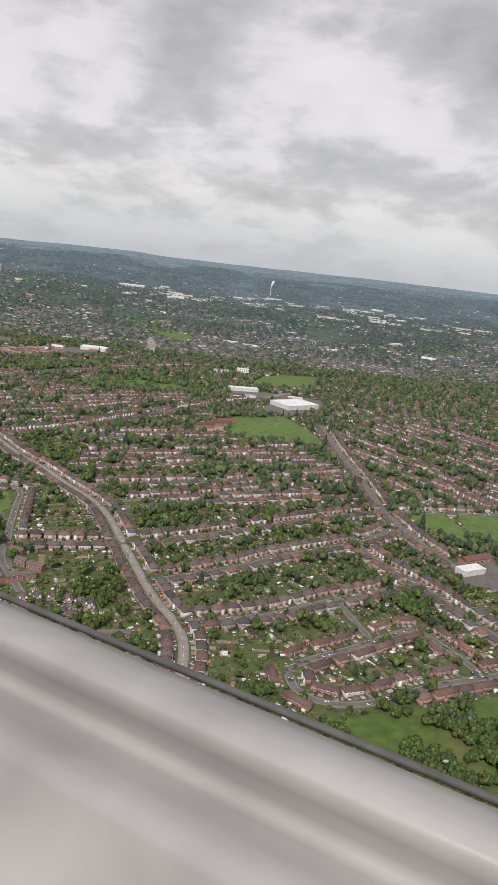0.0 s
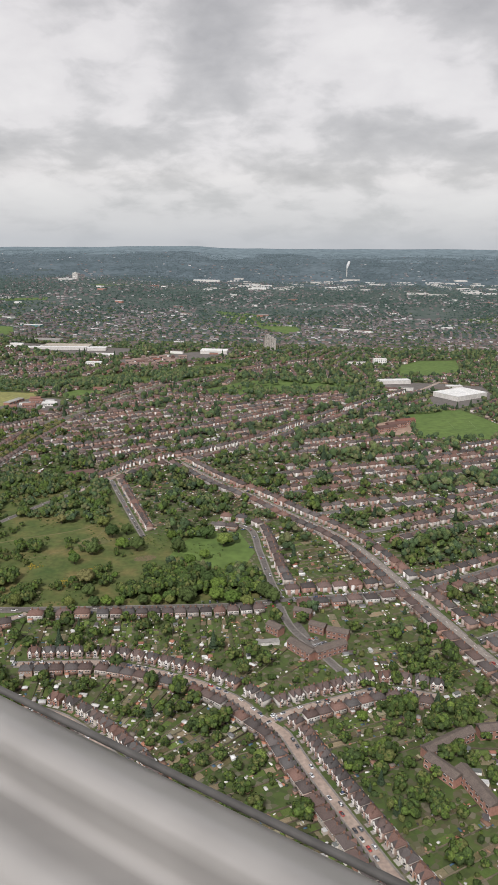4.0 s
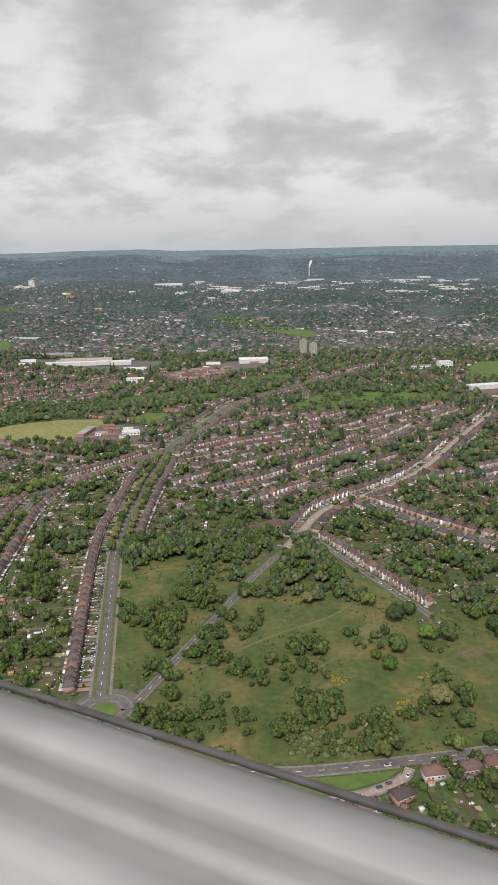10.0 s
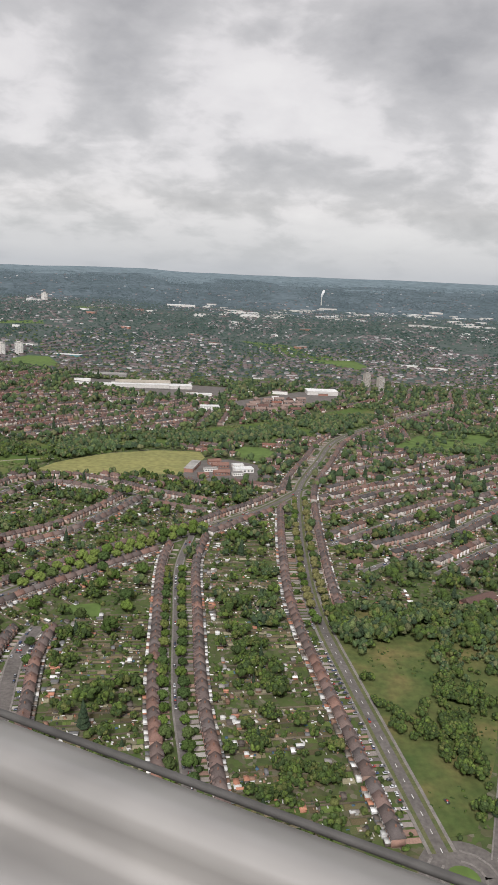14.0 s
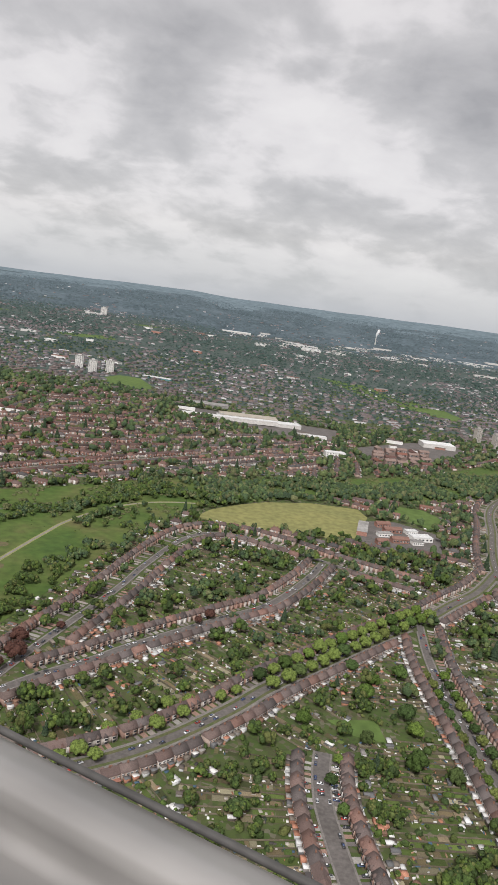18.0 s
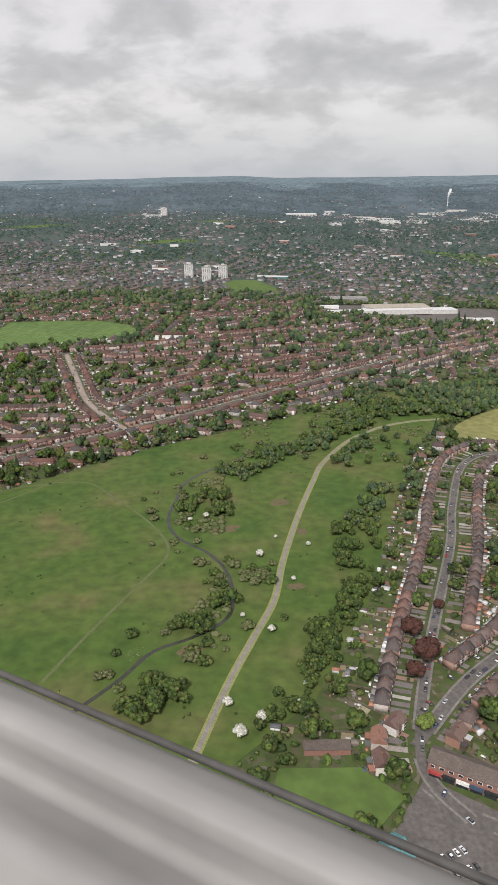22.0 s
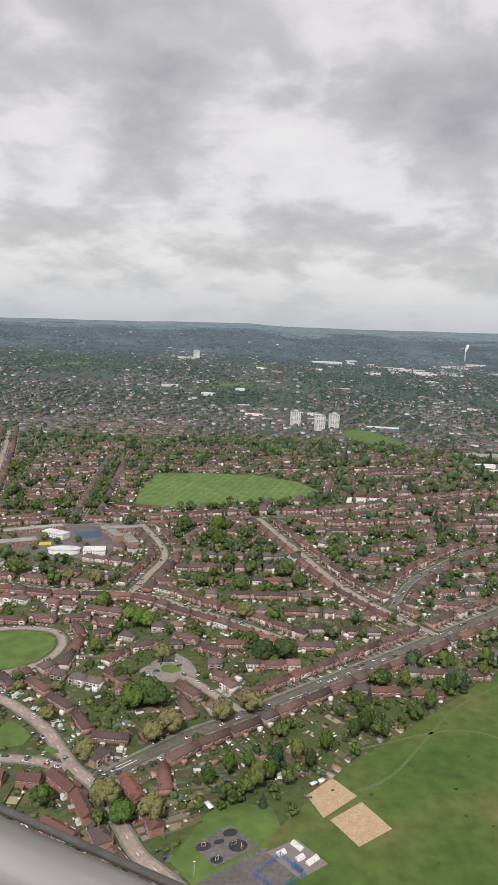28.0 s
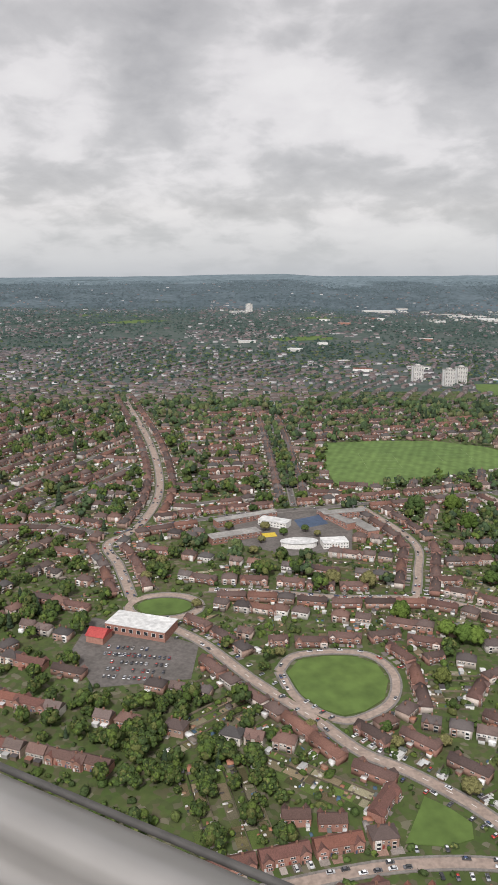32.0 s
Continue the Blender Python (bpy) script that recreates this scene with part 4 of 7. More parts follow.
def lay_pavements():
    """Pavements and verges beside every road, left open where another road joins."""
    allp = np.concatenate([q for q, *_ in LANES])
    alli = np.concatenate([np.full(len(q), k) for k, (q, *_) in enumerate(LANES)])
    half = np.array([h for _, _, h, _, _ in LANES])[alli]
    for k, (Q, D, h, verge, path) in enumerate(LANES):
        R = np.c_[D[:, 1], -D[:, 0]]
        near = (alli != k) & (np.abs(allp[:, 0] - Q[:, 0].mean()) < np.ptp(Q[:, 0]) / 2 + 20) & (np.abs(allp[:, 1] - Q[:, 1].mean()) < np.ptp(Q[:, 1]) / 2 + 20)
        for side in (-1, 1):
            C = Q + R * side * (h + verge + path / 2)
            ok = np.ones(len(Q), bool)
            if near.any():
                d = np.linalg.norm(C[:, None] - allp[near][None], axis=2) - half[near][None]
                ok = d.min(1) > 1.6
            run = []
            for j in range(len(Q) + 1):
                if j < len(Q) and ok[j]:
                    run.append(j)
                    continue
                if len(run) > 1:
                    q, dd = Q[run], D[run]
                    a, b = sorted((side * (h + verge), side * (h + verge + path)))
                    tagged(new("pavement", ribbon(q, dd, a, b, 0.27, "paving", "pavement")), "slab pavement along the road", "pavement", kind="structure")
                    if verge:
                        a, b = sorted((side * h, side * (h + verge)))
                        tagged(new("verge", ribbon(q, dd, a, b, 0.25, "verge", "verge")), "grass verge along the road", "grass", kind="structure")
                run = []


road([(-150, 655), (-110, 600), (-75, 562), (-50, 530), (-10, 479), (22, 400), (43, 347), (61, 312), (66, 281), (63, 243), (57, 205), (50, 160)], 5.0, "semi", "bleached", True)
road([(41, 366), (91, 398), (122, 424), (183, 466), (212, 500)], 4.0)
road([(-56, 400), (-20, 408), (23, 420), (47, 434), (89, 461), (142, 497), (215, 540), (330, 568)], 4.4)
road([(61, 318), (77, 324), (111, 338), (138, 357), (168, 375), (205, 397)], 4.0)
road([(195, 860), (201, 734), (209, 632), (215, 540), (228, 479), (246, 432)], 4.8, "semi", "asphalt", True)
road([(176, 475), (186, 436), (209, 400), (223, 372), (240, 337), (262, 300)], 4.2)
road([(117, 286), (119, 268), (131, 258), (152, 260), (186, 279), (211, 290), (240, 302)], 4.0, "terrace", "asphalt")
road([(117, 284), (132, 296), (151, 308), (179, 329), (193, 335), (207, 316), (217, 294)], 4.0, "terrace", "asphalt")
road([(152, 360), (161, 331), (165, 319)], 3.6, "")
road([(-297, 412), (-275, 395), (-258, 384), (-240, 379), (-219, 378), (-190, 380), (-169, 382), (-151, 384), (-115, 388), (-83, 392), (-57, 399)], 5.2, "south", "asphalt", True)
road([(-175, 330), (-157, 332), (-138, 334), (-120, 331), (-103, 326), (-90, 321), (-75, 312), (-66, 303), (-60, 297), (-53, 290), (-46, 275), (-36, 256), (-28, 241), (-20, 226), (-8, 206), (4, 188)], 4.6, "bayed", "pale")
road([(-60, 297), (-48, 305), (-36, 311), (-10, 322), (12, 318)], 4.4, "bayed", "pale")
road([(-160, 300), (-140, 293), (-116, 272), (-104, 257), (-96, 240), (-90, 220), (-84, 200)], 4.4, "bayed", "pale")
road([(-57, 397), (-50, 372), (-38, 352), (-28, 335)], 3.6, "")
road([(-211, 566), (-195, 598), (-172, 638), (-128, 672), (-80, 722), (-17, 816), (48, 908), (120, 1000), (164, 1070)], 5.6, "gable", "pale", True, setback=9.5)
road([(-284, 424), (-261, 471), (-244, 505), (-229, 536), (-211, 566)], 4.2, "", "asphalt", True, 0.5)
road([(-300, 428), (-304, 480), (-308, 531), (-311, 577), (-310, 628), (-300, 731), (-287, 815), (-256, 903), (-211, 1012), (-103, 1136), (10, 1249)], 5.2, "terrace", "asphalt", True, 1.2, 13.0, 1.5)
road([(-376, 705), (-384, 650), (-384, 582), (-383, 514), (-379, 468), (-377, 430), (-382, 390)], 4.4, "terrace", setback=10.2)
road([(-451, 574), (-453.5, 561), (-455, 544), (-454, 528), (-452, 508), (-450, 488)], 7.6, "terrace", setback=9.4)
green("green_space", [(-252, 374), (-215, 374.5), (-190, 376), (-196, 371.5), (-213, 367), (-232, 363.5), (-250, 361)], "field", "strip of grass between a road and a lane", "grass", 0.13)
green("green_space", [(-446, 597), (-424, 600), (-423, 584), (-436, 587)], "field", "lawn behind a court of houses", "grass", 0.13)
road([(-284, 815), (-318, 766), (-345, 738), (-372, 709), (-413, 672), (-444, 642), (-470, 617), (-488, 596), (-520, 566), (-561, 541)], 5.0, "terrace", "asphalt", False, 1.4, 10.5, 1.5)
road([(-420, 785), (-435, 752), (-461, 709), (-487, 685), (-531, 645), (-549, 626), (-571, 606), (-594, 578)], 4.8, "terrace", "asphalt")
road([(-585, 551), (-592, 563), (-592.5, 579), (-579, 623), (-549, 704), (-535.5, 749), (-513, 806), (-485, 824), (-445, 808), (-409, 782), (-360, 756)], 3.8, "terrace", "asphalt", setback=12.4)
road([(-594, 563), (-583, 551), (-561, 541), (-530, 530)], 5.0, "")
road([(-257, 675), (-212, 701), (-155, 751), (-98, 803), (-40, 870)], 4.2)
road([(-283, 770), (-250, 790), (-212, 817), (-145, 845), (-60, 903), (20, 960)], 4.2)
road([(-146, 482), (-158, 510), (-172, 543), (-184, 572), (-192, 592)], 3.0, "south", setback=6.8)
road([(-250, 357), (-238, 359), (-225, 361), (-213, 364), (-203, 366), (-195, 369), (-189, 372), (-186, 377)], 3.6, "south", "pale", setback=7.2)
road([(-104, 509), (-78, 501), (-69, 462), (-60, 417), (-55, 403)], 3.8)
road([(-878, 750), (-870, 760), (-861.6, 768), (-848, 780), (-835, 789), (-810, 808), (-781, 830), (-752, 851), (-721, 874), (-676, 907), (-642, 935), (-594, 974), (-546, 1018), (-500, 1062)], 5.0, "terrace", "asphalt", False, 1.4, 9.5, 1.0)
road([(-806, 1060), (-783, 992), (-764, 937), (-741, 896), (-724, 873)], 4.6, "terrace", "pale")
road([(-740, 905), (-719, 944), (-685, 980), (-656, 1004), (-618, 1025), (-555, 1072)], 4.0, "terrace")
road([(-1040, 1000), (-985, 1022), (-892, 1043), (-804, 1063), (-745, 1072), (-670, 1112), (-600, 1150)], 4.6, "terrace", "asphalt")
road([(-892, 1040), (-872, 985), (-879, 947), (-887, 920)], 4.2, "terrace", "pale")
road([(-985, 930), (-955, 927), (-924, 921), (-880, 918), (-850, 899), (-827, 884), (-800, 862)], 4.2, "terrace", "pale")
road([(-853, 827), (-848, 822), (-841, 813), (-833, 803), (-827, 797)], 4.2, "terrace", "pale")
road([(-985, 752), (-942, 762), (-920, 764), (-905, 763), (-897, 761), (-890, 758)], 4.6, "terrace", "pale")
road([(-1006, 900), (-986, 881), (-966, 853), (-947, 830), (-933, 810), (-921, 801), (-905, 785), (-894.5, 768.6), (-888, 758.5), (-880, 750), (-875, 743), (-871, 735), (-866, 725), (-861, 716), (-853, 708), (-840, 694)], 5.0, "terrace", "pale", True)
ring = [(-934 + (x + 934) * 1.16, 850 + (y - 850) * 1.16) for x, y in GREEN_RING]
road(ring + ring[:1], 3.8, "ringed", "pale")
ring = blob(-1005, 914, 16.5, 11.5, 0.0, 18)
road(ring + ring[:1], 4.4, "", "pale")
road([(-1020, 920), (-1032, 958), (-1042, 985), (-1028, 1010), (-1021, 1070), (-1034, 1164), (-1064, 1300), (-1092, 1420)], 5.4, "terrace", "pale")
road([(-1140, 1012), (-1080, 1012), (-1045, 998)], 5.0, "terrace", "asphalt")
road([(-803, 1064), (-763, 1040), (-705, 1046), (-650, 1060)], 4.0, "terrace")
road([(-934, 1040), (-934, 1089), (-935, 1173), (-936, 1278)], 3.6)

marks = tagged(new("junction_marking"), "white lane and give-way lines at a road junction", "marking", kind="structure")
for line in JUNCTION:
    Q, D = curve_points(line)
    part("line", ribbon(Q, D, -0.12, 0.12, 0.262, "paint", "line"), marks)
green("yard", blob(-296, 420, 14, 13, 0.0, 24), "asphalt", "wide tarmac round a roundabout island", "road", 0.17, 1)
ring = blob(-297, 418, 9, 9, 0.0, 16)
road(ring + ring[:1], 4.4, "", "asphalt")

def trail(points, width, m, name, label, category, lift=0.16):
    Q, D = curve_points(points, 3.0)
    tagged(new(name, ribbon(Q, D, -width / 2, width / 2, lift, m, name)), label, category, kind="structure")
    for k in range(len(Q) - 1):
        mark_poly(rect(*Q[k], math.atan2(D[k][1], D[k][0]), -1, 4, -width / 2 - 0.5, width / 2 + 0.5), 1)


PARK_PATH = [(-500, 892), (-527, 886), (-552, 873), (-577, 847), (-597, 810), (-605, 784), (-613, 755), (-620, 727), (-628, 690), (-633, 660), (-642, 634), (-651, 608), (-662, 570), (-668, 550)]
trail(PARK_PATH, 3.3, "mown", "verge", "mown yellow-green verge along the park path", "grass", 0.145)
trail(PARK_PATH, 1.5, "pathtar", "footpath", "grey tarmac path through the park", "path", 0.19)
trail([(-625, 842), (-642, 824), (-675, 787), (-681, 758), (-683, 735), (-677, 716), (-661, 699), (-652, 680), (-650, 655), (-655, 643), (-666, 634), (-679, 626), (-689, 610), (-705, 590)], 1.7, "water", "stream", "grey winding stream with bare banks", "water", 0.14)
trail([(-790, 770), (-739, 785), (-713, 760), (-690, 728), (-680, 701), (-690, 673), (-704, 639), (-715, 610)], 1.3, "trod", "footpath", "thin worn footpath in the grass", "path", 0.13)
trail([(-712, 822), (-740, 800), (-775, 757), (-795, 744), (-805, 732)], 1.2, "trod", "footpath", "thin worn footpath in the grass", "path", 0.13)
trail([(-268, 440), (-225, 470), (-190, 490), (-170, 520)], 1.1, "worn", "footpath", "worn sandy track over the heath", "path", 0.14)
trail([(-210, 440), (-180, 465), (-172, 500)], 0.9, "worn", "footpath", "worn sandy track over the heath", "path", 0.14)
trail([(-120, 470), (-100, 462), (-88, 470), (-80, 480)], 0.8, "gravel", "footpath", "pale path past the trees", "path", 0.14)

# ---------------------------------------------------------------- landmark buildings
far_rnd = random.Random(3)


def block(name, x, y, turn, w, d, h, wall, roof, label, category="building", floors=0, bays=0, pitched=False, glass=True, parapet=0.25):
    """A block with a roof, and windows floor by floor on its four sides."""
    t = thing(name, x, y, turn, label, category)
    part("wall", Geo().box(-w / 2, w / 2, -d / 2, d / 2, -1.0, h, wall), t)
    if pitched:
        part("roof", Geo().hip(-w / 2 - 0.3, w / 2 + 0.3, -d / 2 - 0.3, d / 2 + 0.3, h, min(w, d) * 0.3, roof, hip=False), t)
    else:
        g = Geo().box(-w / 2 - 0.15, w / 2 + 0.15, -d / 2 - 0.15, d / 2 + 0.15, h, h + parapet, roof)
        part("roof", g, t)
    if floors:
        fh = h / floors
        frame_me = {}
        for k in range(floors):
            z = (k + 0.35) * fh
            for s in (-1, 1):
                n = bays or max(2, int(w / 3))
                bw = w / n
                for b in range(n):
                    key = ("x", s)
                    if key not in frame_me:
                        frame_me[key] = Geo().box(-bw * 0.27, bw * 0.27, -0.05, 0.05, 0, fh * 0.4, "pvc").box(-bw * 0.23, bw * 0.23, -0.08, 0.08, 0.06, fh * 0.4 - 0.06, "glass").mesh("window")
                    part("window", frame_me[key], t, at=Matrix.Translation((-w / 2 + (b + 0.5) * bw, s * d / 2, z)))
    mark_poly(rect(x, y, turn, -w / 2 - 1, w / 2 + 1, -d / 2 - 1, d / 2 + 1), 3)
    return t


def tower(x, y, turn, w, d, h, wall, label, floors, bays):
    t = block("tower_block", x, y, turn, w, d, h, wall, "greyroof", label, "tower block", floors, bays, parapet=0.5)
    part("lift_housing", Geo().box(-w * 0.2, w * 0.2, -d * 0.2, d * 0.2, h + 0.5, h + 2.2, wall), t)
    for s in (-1, 1):
        part("balcony_column", Geo().box(s * w * 0.5 - 0.25, s * w * 0.5 + 0.25, -d * 0.18, d * 0.18, 0, h, "pvc" if wall == "concrete" else "brownconc"), t)


for x, y in ((-725, 1548), (-696, 1507), (-672, 1533)):
    tower(x, y, 0.1, 13.0, 11, 20.5, "concrete", "white concrete tower block with rows of windows", 12, 4)
for x, y in ((-89, 1400), (-79, 1352)):
    tower(x, y, 0.3, 10, 8, 22, "brownconc", "brown concrete tower block above trees", 14, 3)
tower(-902, 2985, 0.0, 21, 16, 29, "concrete", "white slab tower in the far town", 10, 5)
block("office_block", -934, 2972, 0.0, 62, 14, 7, "concrete", "metal", "long low white block by a tower", "building", 2, 14)
block("office_block", 95, 1207, 0.1, 20, 12, 11, "white", "concrete", "white four-storey school block", "building", 4, 6)
block("school", 62, 1213, 0.1, 34, 12, 4.5, "white", "greyroof", "long low pale school wing", "school", 1, 8)
block("warehouse", 168, 968, 0.65, 56, 40, 6, "concrete", "metal", "big warehouse with pale flat roof", "warehouse")
block("warehouse", 96, 1052, 0.2, 44, 14, 5, "concrete", "metal", "low warehouse with white roof", "warehouse")
block("retail_hall", -469, 1306, 0.1, 124, 13, 4.4, "concrete", "metal", "long retail hall with white roof", "warehouse")
block("retail_hall", -447, 1334, 0.06, 82, 30, 5.6, "concrete", "tanroof", "large retail hall with tan sheet roof", "warehouse")
block("retail_hall", -392, 1322, 0.1, 36, 22, 4.6, "concrete", "metal", "retail hall with white roof", "warehouse")
block("retail_hall", -511, 1388, 0.0, 72, 22, 4.0, "greyroof", "greyroof", "long low grey-roofed retail hall", "warehouse")
block("warehouse", -180, 1309, 0.0, 46, 26, 6, "concrete", "metal", "warehouse with pale roof beside trees", "warehouse")
for j in range(4):
    for k in range(5):
        block("apartment_block", -304 + k * 15.5 + j * 6, 1138 + k * 3 + j * 25, 0.15 if (j + k) % 3 else 1.72, 13, 7, 5.5 + (k + j) % 2, "pinkbrick", "terra" if (j * 3 + k) % 4 == 0 else "pinkbrick", "brick apartment block with pinkish tiled roof", "apartment block", 2, 2, True)
block("apartment_block", -352, 1152, 0.1, 24, 12, 6, "white", "metal", "white apartment block by the trees", "apartment block", 3, 7)
for x, y, tn, w, d, h, wall, roof in ((-375, 872, 1.32, 30, 8, 3.4, "brick", "greyroof"), (-355, 889, 0.2, 12, 6, 3.2, "brick", "redtile"), (-350, 876, 0.2, 15, 6, 3.2, "brick", "redtile"), (-359, 864, 0.2, 12, 6, 2.8, "white", "greyroof"), (-350, 852, 0.2, 14, 6, 3.2, "brick", "redtile"), (-366, 843, 0.2, 9, 6, 3.0, "brick", "redtile"), (-334, 878, 0.2, 10, 6, 3.0, "white", "metal"), (-330, 864, 0.2, 17, 10, 3.4, "white", "metal"), (-336, 852, 0.2, 9, 6, 2.8, "white", "greyroof")):
    block("school_block", x, y, tn, w, d, h, wall, roof, "school block with %s roof" % ("red-brown tiled" if roof == "redtile" else "white" if roof == "metal" else "grey"), "school", 1, 5, roof == "redtile")
for x, y, tn, w, d, wall, roof in ((-965, 1018, 0.45, 40, 6, "brick", "greyroof"), (-905, 1024, 0.25, 28, 7, "brick", "greyroof"), (-911, 1016, -1.05, 30, 6, "brick", "greyroof"), (-917, 981, 0.1, 14, 9, "white", "metal"), (-948, 1011, -0.5, 18, 8, "white", "metal"), (-972, 992, 0.4, 30, 8, "brick", "greyroof"), (-897, 1002, -1.2, 22, 7, "brick", "greyroof")):
    block("school_block", x, y, tn, w, d, 3.2, wall, roof, "two-storey school block with flat %s roof" % ("white" if roof == "metal" else "grey"), "school", 2, 9)
sheet("play_court", [(-936, 1018), (-919, 1026), (-916, 1012), (-933, 1004)], "blue", 0.2, "dark blue play court of a school", "court")
hall = thing("school_hall", -936.5, 981, 0.05, "oval school hall with white roof", "school")
for name, rad, z0, z1, m in (("wall", 1.0, -0.3, 2.8, "white"), ("roof", 1.06, 2.8, 3.1, "metal")):
    V = [(10 * rad * math.cos(a), 5 * rad * math.sin(a), z) for z in (z0, z1) for a in np.linspace(0, 2 * math.pi, 24, endpoint=False)]
    part(name, Geo().add(V, [tuple(range(24, 48))] + [(k, (k + 1) % 24, 24 + (k + 1) % 24, 24 + k) for k in range(24)], m), hall)
mark_poly(blob(-936.5, 981, 11, 6), 3)
sheet("play_court", rect(-952, 996, 0.2, -4, 4, -3, 3), "yellow", 0.2, "yellow play court of a school", "court")
block("supermarket", -1013, 893, -0.35, 28, 13, 4.2, "brick", "metal", "brick supermarket with white metal roof", "shop", 1, 8)
block("supermarket_wing", -1030, 886, -0.35, 8, 8, 3.0, "brick", "red", "supermarket wing with red roof", "shop", pitched=True)
block("shop_parade", -577.5, 562.5, -0.52, 32, 7, 4.6, "brick", "slate", "brick shopping parade with brown tiled roof", "shop", 2, 12, True)
for k, m in enumerate(("red", "glass", "white", "blue", "glass", "white", "glass", "red")):
    sx, sy = -577.5 + (k - 3.5) * 3.9 * math.cos(-0.52), 562.5 + (k - 3.5) * 3.9 * math.sin(-0.52)
    s = thing("shop_awning", sx - 3.9 * math.sin(0.52), sy - 3.9 * math.cos(0.52), -0.52, {"red": "bright red fascia over a shopfront", "glass": "dark glass shopfront of the parade", "white": "white fascia over a shopfront", "blue": "blue fascia over a shopfront"}[m], "shopfront", "shopfronts of the parade")
    part("fascia", Geo().box(-1.8, 1.8, -0.35, 0.3, 1.2, 2.2, m), s)
    part("shop_window", Geo().box(-1.65, 1.65, -0.1, 0.3, -0.2, 1.2, "glass"), s)
for x, y, tn, w in ((-45.3, 348.6, -0.81, 15), (-32.4, 349.4, 0.56, 17), (-58, 366.5, -0.71, 8), (-44, 383, -0.3, 9), (-37, 369, -0.44, 8), (-27.4, 364, -0.34, 10.5), (9, 286, 0.6, 24), (30, 295, 0.2, 16), (14, 262, -1.2, 20), (4, 271, -0.9, 14)):
    block("flats", x, y, tn, w, 4.8, 4.0, "brick", "slate", "brick block of flats with brown pitched roof", "apartment block", 2, max(3, int(w / 2.6)), True)
block("flats", 42, 228, -0.45, 13, 6.5, 4.6, "white", "greyroof", "white flat-roofed block with long balconies", "apartment block", 3, 7)
for k in range(3):
    b = block("new_house", 63 + k * 3.4, 212 + k * 9, 1.25, 8, 5.5, 3.4, "brick", "concrete", "unfinished brick house block without roof tiles", "building site", 1, 4)
for k in range(3):
    block("new_house", 50 + k * 12, 778 + k * 16, 0.45, 22, 7, 4.6, "brick", "terra", "new red-brick terrace with tiled roof", "house", 2, 8, True)
block("factory", 252, 428, 0.5, 20, 9, 4, "concrete", "metal", "factory hall with white roof in a yard", "factory")
block("factory", 262, 448, 0.5, 26, 8, 4, "brick", "terra", "brick factory hall with tiled roof", "factory", 1, 6, True)
def playground():
    t = tagged(new("playground"), "fenced asphalt playground with dark rubber patches and play equipment", "playground")
    z = gz(-836, 720)
    part("base", sheet_geo([(-845.5, 720.8), (-833.9, 729.6), (-825.3, 720.2), (-838.8, 711.4)], z + 0.22, "asphalt"), t)
    for x, y, r1, r2 in ((-834, 726, 2.4, 1.7), (-831.8, 720.4, 3.0, 2.6), (-842.2, 719.9, 2.4, 1.8), (-838.2, 714.5, 2.0, 1.6), (-837.5, 722.0, 1.7, 1.0)):
        part("rubber_patch", sheet_geo(blob(x, y, r1, r2, 0.4), z + 0.232, "rubber"), t, "black rubber safety surface")
    for x, y, tn in ((-833.0, 720.8, 0.3), (-830.8, 719.6, 1.4), (-838.2, 714.4, 0.8), (-842.2, 720.0, 0.2)):
        g = Geo().box(-0.7, -0.62, -0.05, 0.05, 0, 1.2, "metal").box(0.62, 0.7, -0.05, 0.05, 0, 1.2, "metal").box(-0.7, 0.7, -0.05, 0.05, 1.15, 1.25, "yellow").box(-0.25, 0.25, -0.7, -0.1, 0.35, 0.42, "red")
        part("climbing_frame", g, t, at=Matrix.Translation((x, y, z + 0.23)) @ Matrix.Rotation(tn, 4, "Z"))


def sheet_geo(pts, z, m):
    n = len(pts)
    return Geo().add([(x, y, z) for x, y in pts] + [(x, y, z - 0.4) for x, y in pts], [tuple(range(n)) if sum((b[0] - a[0]) * (b[1] + a[1]) for a, b in zip(pts, pts[1:] + pts[:1])) < 0 else tuple(reversed(range(n)))] + [(k, n + k, n + (k + 1) % n, (k + 1) % n) for k in range(n)], m)


playground()
t = tagged(new("skate_park"), "pale concrete skate park with low ramps in the grass", "skate park")
z = gz(-814, 715)
part("slab", sheet_geo([(-823.4, 717.6), (-813.9, 723.4), (-805.6, 712.9), (-814.6, 706.8)], z + 0.24, "drive"), t)
for x, y, tn, w, m in ((-819, 717, 0.6, 1.6, "concrete"), (-814, 720, -0.9, 2.2, "concrete"), (-810, 714, 0.7, 2.4, "concrete"), (-815, 711, -0.9, 1.8, "blue"), (-813.5, 715, 0.6, 1.5, "concrete")):
    part("ramp", Geo().add([(-w, -0.8, 0), (w, -0.8, 0), (w, 0.8, 0), (-w, 0.8, 0), (-w, 0.2, 0.7), (w, 0.2, 0.7), (w, 0.8, 0.7), (-w, 0.8, 0.7)], [(0, 1, 5, 4), (4, 5, 6, 7), (1, 2, 6, 5), (3, 0, 4, 7), (2, 3, 7, 6)], m), t, at=Matrix.Translation((x, y, z + 0.24)) @ Matrix.Rotation(tn, 4, "Z"))
t = tagged(new("ball_court_fence"), "blue steel fence round a small ball court", "fence")
pen = [(-827.8, 707.9), (-819.4, 715.8), (-813.1, 707.5), (-821.4, 702.2)]
